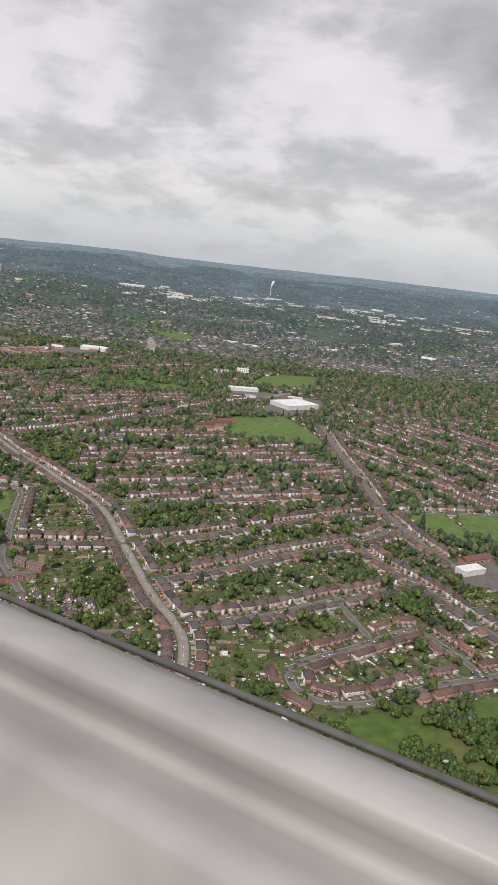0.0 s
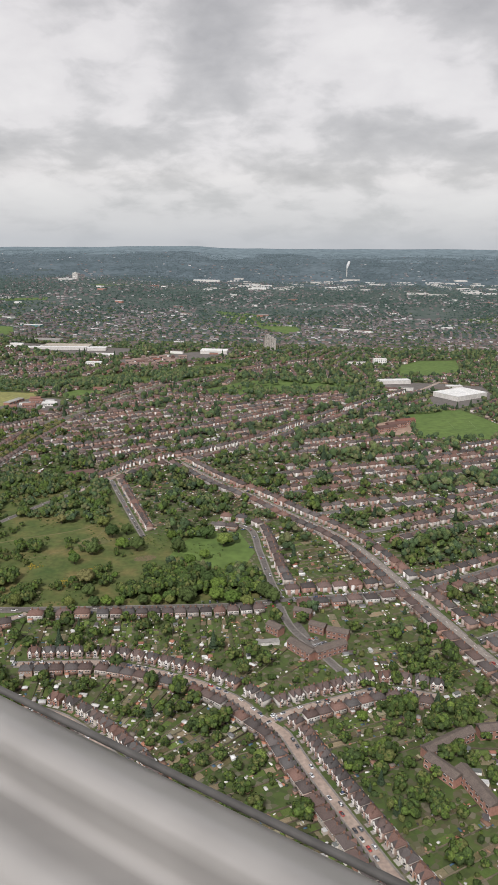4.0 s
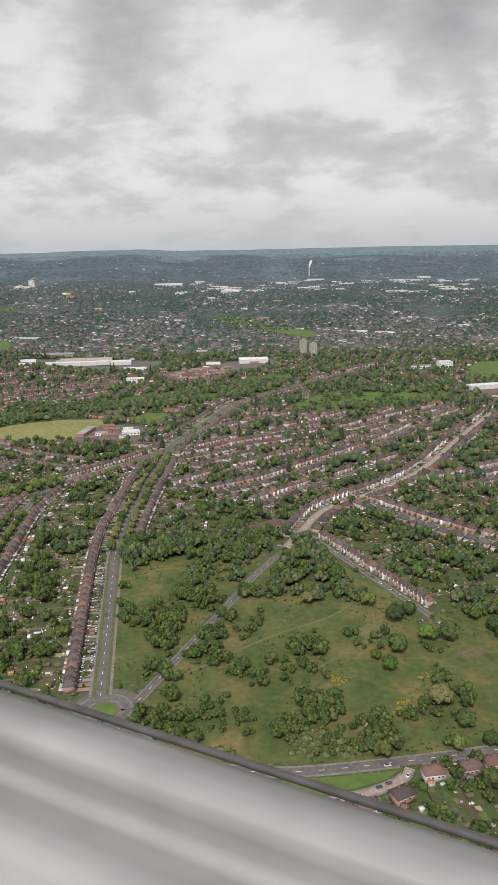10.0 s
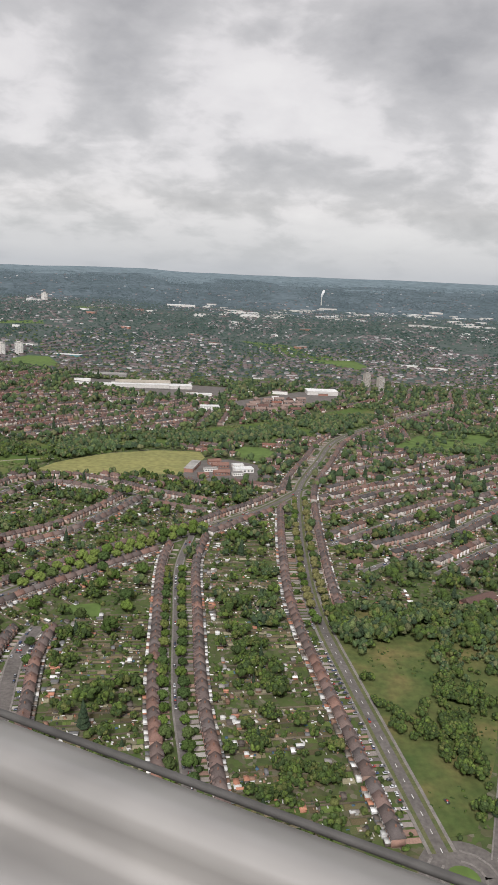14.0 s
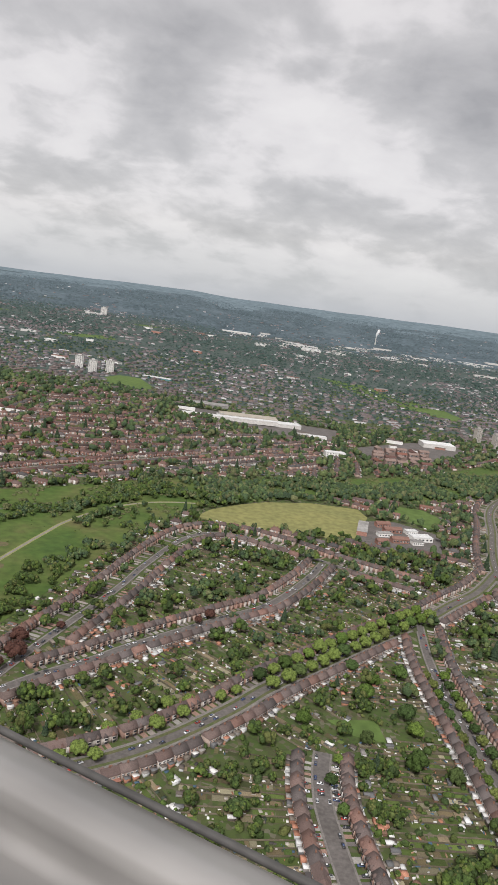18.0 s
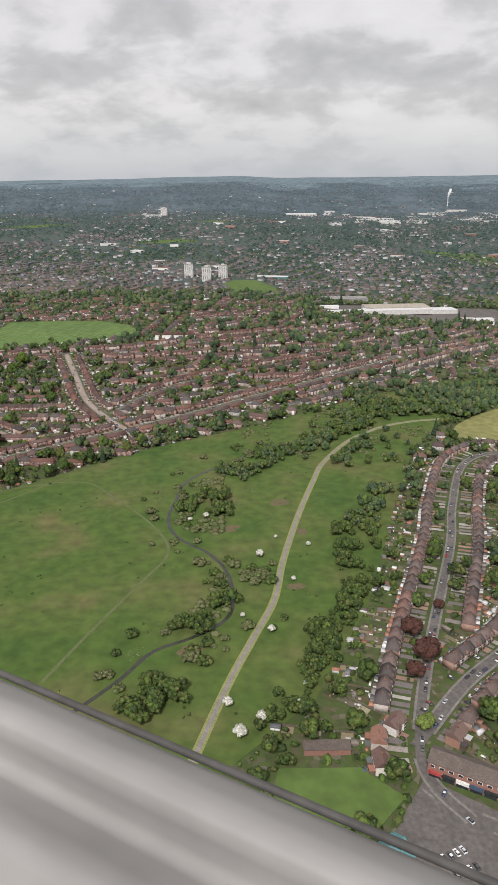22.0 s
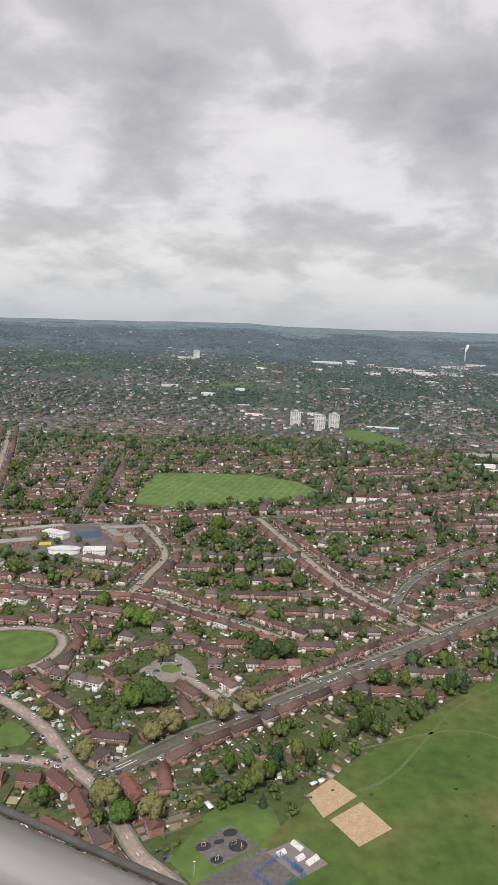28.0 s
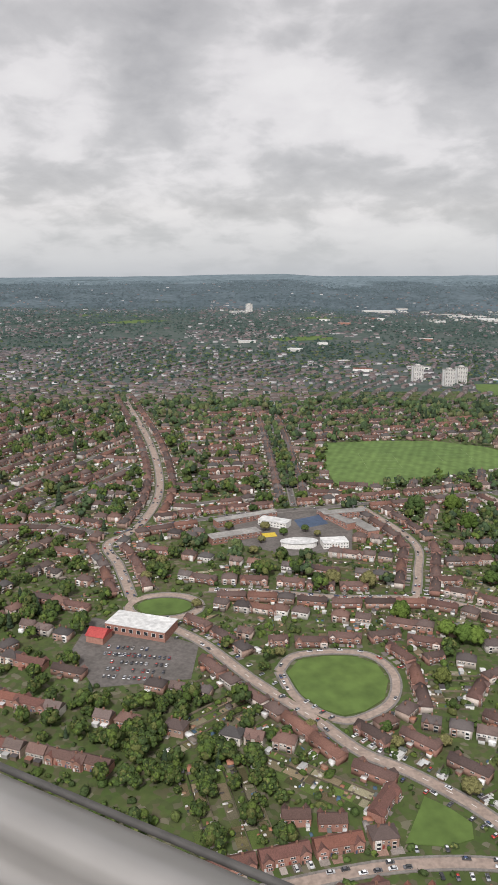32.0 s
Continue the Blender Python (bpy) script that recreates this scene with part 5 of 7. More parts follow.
for (ax, ay), (bx, by) in zip(pen, pen[1:] + pen[:1]):
    n = 7
    for k in range(n):
        x, y = ax + (bx - ax) * k / n, ay + (by - ay) * k / n
        part("post", Geo().box(-0.07, 0.07, -0.07, 0.07, 0, 1.7, "bluepaint"), t, at=Matrix.Translation((x, y, gz(x, y) + 0.15)))
    ln, tn = math.hypot(bx - ax, by - ay), math.atan2(by - ay, bx - ax)
    for h in (0.5, 1.1, 1.65):
        part("rail", Geo().box(0, ln, -0.03, 0.03, h, h + 0.08, "bluepaint"), t, at=Matrix.Translation((ax, ay, gz(ax, ay) + 0.15)) @ Matrix.Rotation(tn, 4, "Z"))
t = thing("lamp_post", -844.7, 708.4, 0, "tall thin lamp post beside the playground", "lamp post")
part("pole", Geo().cyl(0, 0, 0, 4.6, 0.07, "metal", 8, 0.05), t)
part("lamp_head", Geo().box(-0.4, 0.4, -0.1, 0.1, 4.55, 4.68, "metal"), t)
block("sports_hall", -595, 1568, -0.2, 50, 16, 3.4, "teal", "metal", "sports hall with teal walls and white roof", "sports hall")
block("church_hall", -220, 600, 0.5, 22, 8, 4, "brick", "terra", "long brick hall among trees", "hall", 1, 6, True)
block("garage_row", -621, 577, 0.0, 14, 4, 2.0, "brick", "slate", "row of garages with grey roof", "garage")
block("pub", -611, 538, 0.5, 12, 8, 3.6, "brick", "teal", "brick pub with teal roof", "pub", 1, 4, True)
block("garage_row", -61.4, 355.8, 0.21, 11, 3, 1.6, "concrete", "greyroof", "row of flat-roofed garages", "garage")
for k in range(14):
    s = thing("building_material_stack", 82 + far_rnd.uniform(-9, 9), 214 + far_rnd.uniform(-15, 13), far_rnd.uniform(0, 3), far_rnd.choice(("stack of pale blocks on the building site", "pile of timber and rubble on the building site")), "building material", "stacks on the building site")
    for j in range(3):
        part("pallet_load", Geo().box(-0.5 + 0.9 * j, 0.3 + 0.9 * j, -0.5, 0.4 + 0.2 * j, 0.0, far_rnd.uniform(0.4, 1.0), far_rnd.choice(("concrete", "brick", "shed", "white", "yellow"))), s)
# white gabled row by the playing field
for k in range(4):
    block("gabled_house", -730 + k * 11.5, 1112, 1.6, 9, 9, 4.6, "white", "terra", "white gabled house in a row", "house", 2, 3, True)
# far sheds in a line, a stack with its steam
block("warehouse", -410, 3325, 0.0, 116, 50, 9, "concrete", "metal", "huge white warehouse in the far town", "warehouse")
for k in range(60):
    x, y = far_rnd.uniform(-450, 1150), far_rnd.uniform(2650, 3560)
    w = far_rnd.uniform(22, 80)
    block("warehouse", x, y, far_rnd.uniform(-0.15, 0.15), w, far_rnd.uniform(20, 40), far_rnd.uniform(3.5, 6), "concrete", far_rnd.choice(("metal", "concrete", "greyroof")), "pale industrial shed in the far town", "warehouse")
for k in range(30):
    x, y = far_rnd.uniform(-1000, 900), far_rnd.uniform(1640, 3000)
    if seen_side(x, y):
        block("large_building", x, y, far_rnd.uniform(-0.6, 0.6), far_rnd.uniform(14, 36), far_rnd.uniform(10, 18), far_rnd.uniform(3.5, 6), far_rnd.choice(("white", "concrete", "brick")), far_rnd.choice(("metal", "greyroof", "terra")), "large plain building in the far town", "building")
for k in range(26):
    x, y = far_rnd.choice(((-260, 1200), (-220, 1270), (-400, 1250), (-530, 1300), (-330, 1300), (150, 1010)))
    block("trade_unit", x + far_rnd.uniform(-45, 45), y + far_rnd.uniform(-30, 30), far_rnd.uniform(-0.3, 0.5), far_rnd.uniform(8, 24), far_rnd.uniform(6, 12), far_rnd.uniform(2.5, 4.5), far_rnd.choice(("concrete", "brick", "white")), far_rnd.choice(("metal", "greyroof", "slate", "slate")), "small trade unit on an industrial estate", "building")
st = thing("smoke_stack", 228, 3600, 0, "tall pale industrial stack with steam", "chimney")
part("shaft", Geo().cyl(0, 0, -1, 40, 2.6, "concrete", 14, 1.8), st)
for k in range(9):
    u = k / 8
    bm = bmesh.new()
    bmesh.ops.create_icosphere(bm, subdivisions=2, radius=2.4 + 5.5 * u * (1.5 - u))
    o = Vector((9 * u ** 1.3 + far_rnd.uniform(-3, 3) * u, 0, 41 + 28 * u + far_rnd.uniform(-1, 1)))
    V = [tuple(v.co * (1 + 0.35 * noise.noise(v.co * 0.2 + o)) + o) for v in bm.verts]
    part("steam_puff", Geo().add(V, [tuple(v.index for v in f.verts) for f in bm.faces], "steam"), st, "white steam from the stack")
    bm.free()


# ---------------------------------------------------------------- houses
def windows(g_list, xs, y, z, w, h, out):
    """Window meshes: white frame with a dark pane set in it."""
    for x in xs:
        g = Geo()
        g.box(x - w / 2, x + w / 2, min(y, y + out), max(y, y + out), z, z + h, "pvc")
        o2 = out * 1.35
        for k in (-1, 1):
            g.box(x + k * w / 4 - w * 0.2, x + k * w / 4 + w * 0.2, min(y, y + o2), max(y, y + o2), z + 0.07, z + h - 0.07, "glass")
        g_list.append(("window", g))


def semi_house(white_gables=False):
    W, D, E, R = 7.4, 5.2, 3.1, 2.2
    L = []
    g = Geo().box(-W / 2, W / 2, -D / 2, D / 2, -0.4, E, "wall")
    L.append(("wall", g))
    r = Geo().hip(-W / 2 - 0.28, W / 2 + 0.28, -D / 2 - 0.28, D / 2 + 0.28, E, R, "roof")
    L.append(("roof", r))
    for s in (-1, 1):
        b = Geo()
        x = s * W * 0.29
        hgt = E + (0.35 if white_gables else -0.05)
        V = [(x + dx, -D / 2 - dy, z) for z in (0.0, hgt) for dx, dy in ((-0.95, 0.0), (-0.6, 0.55), (0.6, 0.55), (0.95, 0.0))]
        b.add(V, [(0, 1, 5, 4), (1, 2, 6, 5), (2, 3, 7, 6), (4, 5, 6, 7)], "white" if white_gables is True else "bay")
        for z in (0.45, 1.75):
            b.box(x - 0.55, x + 0.55, -D / 2 - 0.6, -D / 2 - 0.5, z, z + 0.75, "glass")
            b.box(x - 0.6, x + 0.6, -D / 2 - 0.585, -D / 2 - 0.5, z - 0.08, z + 0.83, "pvc")
        L.append(("bay_window", b))
        if white_gables:
            k = Geo().add([(x - 1.25, -D / 2 - 0.6, E), (x + 1.25, -D / 2 - 0.6, E), (x, -D / 2 - 0.6, E + 1.75), (x - 1.25, -D / 2 + 0.1, E), (x + 1.25, -D / 2 + 0.1, E), (x, -D / 2 + 1.9, E + 1.75)], [(0, 1, 2), (1, 4, 5, 2), (4, 3, 5), (3, 0, 2, 5)], "roof")
            k.add([(x - 1.05, -D / 2 - 0.64, E + 0.05), (x + 1.05, -D / 2 - 0.64, E + 0.05), (x, -D / 2 - 0.64, E + 1.5)], [(0, 1, 2)], "white")
            L.append(("gable", k))
        L.append(("door", Geo().box(s * 0.65 - 0.28, s * 0.65 + 0.28, -D / 2 - 0.06, -D / 2 + 0.05, 0.0, 1.2, "door")))
        windows(L, [s * 0.75], -D / 2, 1.75, 0.6, 0.7, -0.05)
        windows(L, [s * 1.0, s * 2.5], D / 2, 1.75, 0.95, 0.72, 0.05)
        L.append(("chimney", Geo().box(s * 1.5 - 0.3, s * 1.5 + 0.3, -0.25, 0.25, E + R - 0.5, E + R + 0.65, "pot").cyl(s * 1.5 - 0.12, 0, E + R + 0.65, E + R + 0.85, 0.09, "pot", 6).cyl(s * 1.5 + 0.12, 0, E + R + 0.65, E + R + 0.85, 0.09, "pot", 6)))
    L.append(("extension", Geo().box(0.9, 3.1, D / 2, D / 2 + 1.7, -0.4, 1.45, "wall").box(0.8, 3.2, D / 2 - 0.0, D / 2 + 1.8, 1.45, 1.57, "felt")))
    return L


def terrace_house():
    W, D, E, R = 13.6, 4.7, 2.95, 1.9
    L = [("wall", Geo().box(-W / 2, W / 2, -D / 2, D / 2, -0.4, E, "brick").add([(x, y, z) for x in (-W / 2, W / 2) for y, z in ((-D / 2, E), (D / 2, E), (0, E + R - 0.1))], [(0, 2, 1), (3, 4, 5)], "brick"))]
    L.append(("roof", Geo().hip(-W / 2 - 0.15, W / 2 + 0.15, -D / 2 - 0.25, D / 2 + 0.25, E, R, "terra", hip=False)))
    u = W / 4
    for k in range(4):
        x = -W / 2 + (k + 0.5) * u
        y = -D / 2
        if k in (0, 3):
            y -= 0.75
            L.append(("wing", Geo().box(x - 1.45, x + 1.45, y, 0.3 - D / 2, -0.4, E, "brick").add([(x - 1.45, y + 0.01, E), (x + 1.45, y + 0.01, E), (x, y + 0.01, E + 1.25), (x, y + 0.2, E + 1.25)], [(0, 1, 2), (1, 3, 2), (0, 2, 3)], "brick")))
            L.append(("gable", Geo().add([(x - 1.65, y - 0.12, E - 0.1), (x, y - 0.12, E + 1.4), (x + 1.65, y - 0.12, E - 0.1), (x - 1.65, 0.6 - D / 2, E - 0.1), (x, 1.9 - D / 2, E + 1.4), (x + 1.65, 0.6 - D / 2, E - 0.1)], [(0, 1, 4, 3), (1, 2, 5, 4)], "terra")))
        L.append(("door", Geo().box(x - 1.2, x - 0.65, y - 0.06, y + 0.05, 0, 1.2, "door")))
        windows(L, [x + 0.45], y, 0.35, 1.2, 0.8, -0.06)
        windows(L, [x], y, 1.75, 1.5, 0.7, -0.05)
        windows(L, [x], D / 2, 1.75, 1.3, 0.7, 0.05)
    for k in (-1, 1):
        x = k * u
        L.append(("chimney", Geo().box(x - 0.3, x + 0.3, -0.25, 0.25, E + R - 0.5, E + R + 0.6, "pot").cyl(x, 0, E + R + 0.6, E + R + 0.85, 0.1, "pot", 6)))
    L.append(("extension", Geo().box(-5.9, -4.2, D / 2, D / 2 + 1.6, -0.4, 1.4, "white").hip(-6.0, -4.1, D / 2, D / 2 + 1.7, 1.4, 0.5, "felt", hip=False)))
    L.append(("extension", Geo().box(1.2, 3.0, D / 2, D / 2 + 1.9, -0.4, 1.4, "brick").box(1.1, 3.1, D / 2, D / 2 + 2.0, 1.4, 1.5, "felt")))
    return L


def link_house():
    """Short terrace of hipped pairs joined side by side, with the white porches of the long rows."""
    W, D, E, R = 6.6, 4.5, 2.95, 2.0
    L = [("wall", Geo().box(-W / 2, W / 2, -D / 2, D / 2, -0.4, E, "wall").add([(x, y, z) for x in (-W / 2, W / 2) for y, z in ((-D / 2, E), (D / 2, E), (0, E + R - 0.1))], [(0, 2, 1), (3, 4, 5)], "wall"))]
    L.append(("roof", Geo().hip(-W / 2 - 0.05, W / 2 + 0.05, -D / 2 - 0.25, D / 2 + 0.25, E, R, "rowtile", hip=False)))
    for s in (-1, 1):
        x = s * W / 4
        L.append(("gable", Geo().add([(x - 1.05, -D / 2 - 0.58, E - 0.08), (x + 1.05, -D / 2 - 0.58, E - 0.08), (x, -D / 2 + 0.1, E + 1.15), (x - 1.05, -D / 2 + 0.1, E - 0.08), (x + 1.05, -D / 2 + 0.1, E - 0.08), (x, -D / 2 + 1.3, E + 1.15)], [(0, 1, 2), (1, 4, 5, 2), (4, 3, 5), (3, 0, 2, 5), (0, 3, 4, 1)], "rowtile")))
        b = Geo().box(x - 0.8, x + 0.8, -D / 2 - 0.5, -D / 2, 0, E - 0.1, "wall").box(x - 0.65, x + 0.65, -D / 2 - 0.56, -D / 2 - 0.48, 0.4, 1.2, "glass").box(x - 0.65, x + 0.65, -D / 2 - 0.56, -D / 2 - 0.48, 1.75, 2.5, "glass")
        L.append(("bay_window", b))
        L.append(("door", Geo().box(s * 0.6 - 0.28, s * 0.6 + 0.28, -D / 2 - 0.06, -D / 2 + 0.05, 0, 1.2, "door")))
        windows(L, [x - 0.9, x + 0.9], D / 2, 1.75, 0.95, 0.72, 0.05)
        L.append(("extension", Geo().box(x - 1.2, x + 1.0, D / 2, D / 2 + 1.7, -0.4, 1.4, "shed").box(x - 1.3, x + 1.1, D / 2, D / 2 + 1.8, 1.4, 1.52, "felt")))
    L.append(("chimney", Geo().box(-0.3, 0.3, -0.25, 0.25, E + R - 0.5, E + R + 0.6, "pot").cyl(0, 0, E + R + 0.6, E + R + 0.85, 0.1, "pot", 6)))
    return L


def squeezed(parts, a, b, c):
    """The same house, narrower, shallower and lower."""
    for _, g in parts:
        g.V = [(x * a, y * b, z * c) for x, y, z in g.V]
    return parts


KINDS = {"semi": (semi_house(), 9.1, 7.9, "pair of semi-detached houses with hipped tiled roof and bay windows"),
         "gable": (semi_house(True), 9.2, 8.0, "pair of white-gabled semi-detached houses with tiled roof"),
         "terrace": (squeezed(terrace_house(), 1.0, 0.92, 0.9), 14.8, 13.8, "red-brick terrace block with brown tiled gable roof"),
         "cottage": (squeezed(terrace_house(), 0.6, 0.92, 0.9), 8.9, 8.3, "short red-brick pair with gabled wings and brown tiles"),
         "bayed": (squeezed(semi_house("mixed"), 0.76, 0.85, 0.92), 6.5, 6.0, "small semi-detached pair with dark hipped roof and white gabled bays"),
         "link": (link_house(), 6.64, 6.6, "joined pair of row houses with brown hipped roof and white bays")}
spots = {k: [] for k in KINDS}          # x, y, turn
homes, fences, lawns, drives, sheds = [], [], [], [], []      # x, y, turn, width, depth
rnd = random.Random(7)


def line_houses(Q, D, kinds, setback, sides=(-1, 1), keep=0.97, gaps=9.0):
    lens = np.r_[0, np.cumsum(np.linalg.norm(np.diff(Q, axis=0), axis=1))]
    for side in sides:
        s = rnd.uniform(3, 8)
        while s < lens[-1] - 2:
            kind = kinds[int(rnd.random() * len(kinds))]
            pitch, wide = KINDS[kind][1], KINDS[kind][2]
            sc = s + pitch / 2
            if sc > lens[-1]:
                break
            p = np.array([np.interp(sc, lens, Q[:, 0]), np.interp(sc, lens, Q[:, 1])])
            d = np.array([np.interp(sc, lens, D[:, 0]), np.interp(sc, lens, D[:, 1])])
            d /= np.linalg.norm(d)
            n = np.array([d[1], -d[0]]) * side
            c = p + n * (setback + rnd.uniform(-0.6, 0.6) * (1 if kind in ("semi", "gable") else 0.12))
            turn = math.atan2(n[1], n[0]) - math.pi / 2
            if rnd.random() < keep and noise.noise((c[0] / 26, c[1] / 26, 2.7)) < gaps and seen_side(*c, 15) and rect_free(c[0], c[1], turn, 0.9 - wide / 2, wide / 2 - 0.9, -2.6, 3.2):
                spots[kind].append((c[0], c[1], turn + rnd.uniform(-0.006, 0.006)))
                mark_poly(rect(c[0], c[1], turn, -wide / 2, wide / 2, -2.8, 4.0), 3)
                homes.append((c, turn, kind, pitch, setback))
                s += pitch * rnd.choice((1, 1, 1, 1.03))
            else:
                s += 2.4


def short_row(ax, ay, bx, by):
    """Joined houses from one end of a row to the other."""
    ln, turn = math.hypot(bx - ax, by - ay), math.atan2(by - ay, bx - ax)
    kind = "terrace" if ln > 11.5 else "cottage"
    n = max(1, round(ln / KINDS[kind][2]))
    for k in range(n):
        q = ((k + 0.5) / n - 0.5) * max(1.0, KINDS[kind][1] * n / ln) + 0.5
        x, y = ax + (bx - ax) * q, ay + (by - ay) * q
        if rect_free(x, y, turn, -KINDS[kind][2] * 0.4, KINDS[kind][2] * 0.4, -2.4, 2.4):
            spots[kind].append((x, y, turn))
            mark_poly(rect(x, y, turn, -KINDS[kind][2] / 2, KINDS[kind][2] / 2, -3, 4), 3)
            homes.append((np.array((x, y)), turn, kind, KINDS[kind][1], 6.0))


# the rows round the greens and the cul-de-sac
for ends in ((-904, 857, -906, 832), (-890, 833, -879, 849), (-879, 850, -866, 856), (-875, 815, -889, 829), (-908, 808, -918, 818), (-894, 793, -908, 806), (-887, 780, -893, 791), (-870, 774, -885, 776), (-867, 776, -855, 785), (-848, 791, -853, 803), (-936, 778, -926, 792),
             (-953, 780, -961, 780), (-943, 778, -951, 778), (-925, 752, -932, 752), (-909, 750, -924, 751), (-896, 749, -906, 750), (-946, 879, -922, 878), (-918, 881, -902, 885), (-901, 880, -888, 875), (-899, 864, -889, 867), (-959, 880, -951, 880), (-847, 853, -833, 845), (-841, 827, -832, 820), (-859, 864, -847, 859), (-857, 757, -855, 743), (-891, 728, -881, 721)):
    short_row(*ends)
for Q, D, h, houses, setback, busy in STREETS:
    if houses == "south":
        line_houses(Q, D, ("bayed", "bayed", "semi"), setback, (1,))
    elif houses == "ringed":
        line_houses(Q, D, ("terrace", "semi"), setback, (1, -1))
    elif houses == "terrace":
        west = Q[:, 0].mean() < -640 or Q[:, 0].mean() > 80
        line_houses(Q, D, ("terrace", "terrace", "terrace", "semi") if west else ("link",), setback)
    elif houses == "bayed":
        line_houses(Q, D, ("bayed",), setback - 1.2)
    elif houses == "gable":
        line_houses(Q, D, ("gable", "semi"), setback)
    else:
        line_houses(Q, D, ("semi",), setback)


def fill_rows(poly, angle, gap, kinds, bend=8.0, ground="asphalt"):
    """Streets side by side across a part of the plan, where nothing stands yet."""
    P = np.array(poly, float)
    c, s = math.cos(angle), math.sin(angle)
    u, v = P @ np.array([c, s]), P @ np.array([-s, c])
    for row, w in enumerate(np.arange(v.min() + gap / 2, v.max(), gap)):
        w += rnd.uniform(-0.14, 0.14) * gap
        run = []
        ph = rnd.uniform(0, 6)
        for a in np.arange(u.min(), u.max() + 1, 6.0):
            ww = w + bend * math.sin(a / 90 + ph)
            x, y = a * c - ww * s, a * s + ww * c
            ok = bool(in_poly(x, y, poly)) and code_at(x, y) in (0,) and bool(seen_side(x, y, 10))
            if ok:
                run.append((x, y))
            if (not ok or a + 6 > u.max()) and run:
                if len(run) >= 5:
                    road(run[::2] + run[-1:] if len(run) % 2 == 0 else run[::2], 3.8, "", ground, path=1.0)
                    Q, D = curve_points(run[::2])
                    line_houses(Q, D, kinds, 7.8, keep=0.80, gaps=0.12)
                    STREETS.append((Q, D, 1.5, "row", 7.8, False))
                run = []


fill_rows([(-62, 565), (0, 470), (200, 560), (194, 742), (78, 742), (40, 758), (-80, 700)], radians(27), 33, ("semi",))
fill_rows([(218, 560), (330, 575), (420, 700), (420, 1000), (230, 1000), (200, 880)], radians(-58), 34, ("semi", "link"))
fill_rows([(-300, 640), (-200, 640), (-90, 745), (30, 905), (30, 985), (-50, 940), (-150, 940), (-250, 900)], radians(42), 34, ("semi", "link"))
fill_rows([(-720, 890), (-540, 1040), (-560, 1120), (-690, 1150), (-760, 1110), (-800, 1050)], radians(12), 30, ("terrace", "semi"))
fill_rows([(-660, 870), (-535, 965), (-380, 1050), (-340, 1200), (-560, 1230), (-700, 1150), (-560, 1040)], radians(38), 33, ("link", "semi"), 10)
fill_rows([(-1160, 1020), (-1040, 1010), (-1030, 1200), (-1080, 1400), (-1300, 1400)], radians(70), 36, ("terrace", "semi"), 12)
fill_rows([(-1010, 1030), (-900, 1060), (-905, 1200), (-760, 1200), (-720, 1180), (-560, 1240), (-560, 1330), (-1030, 1330)], radians(15), 34, ("semi", "terrace"), 12)

lay_pavements()

# the far town: patches of streets at their own angles
far_spots = []
mid_trees = []


def far_town():
    r = np.random.default_rng(5)
    size = 190.0
    for gx in np.arange(-2300, 1900, size):
        for gy in np.arange(900, 4500, size):
            ang = r.uniform(0, math.pi) if gy < 1500 else r.uniform(-0.5, 0.5) + (0 if r.random() < 0.6 else 1.2)
            ph, gap, step = r.uniform(0, 20), r.uniform(19, 26) * (1 if gy < 2200 else 1.3), 9.0 if gy < 2200 else 12.5
            dens = r.choice([0.75, 0.6, 0.45, 0.25, 0.05]) * (1 if gy < 2300 else 0.6 if gy < 3200 else 0.2 if gy < 3800 else 0.04) if gy > 1250 else 0.85
            dens = max(dens, 0.5) if 1250 < gy < 1700 else dens * (1.0 if gy < 1300 else 0.72)
            a, b = np.meshgrid(np.arange(-150, 150, step), np.arange(-150, 150, gap))
            b = b + 6 * np.sin(a / 45 + ph)
            a = a + r.uniform(-0.8, 0.8, a.shape)
            x, y = gx + a * math.cos(ang) - b * math.sin(ang), gy + a * math.sin(ang) + b * math.cos(ang)
            ok = (np.abs(x - gx) < size / 2) & (np.abs(y - gy) < size / 2) & (r.random(x.shape) < dens) & seen_side(x, y)
            inside = (x > X0 + 5) & (x < X0 + NX * RES - 5) & (y < Y0 + NY * RES - 5)
            ok &= ~inside | ((code_at(x, y) == 0) & (code_at(x + 4, y) == 0) & (code_at(x, y + 4) == 0) & (code_at(x - 4, y) == 0) & (code_at(x, y - 4) == 0))
            far_spots.append(np.c_[x[ok], y[ok], np.full(ok.sum(), ang) + r.choice([0, math.pi], ok.sum())])
            for px, py in zip(x[ok & inside], y[ok & inside]):
                i, j = cell(px, py)
                taken[max(i - 2, 0):i + 3, max(j - 2, 0):j + 3] = 3


far_town()


clutter = []


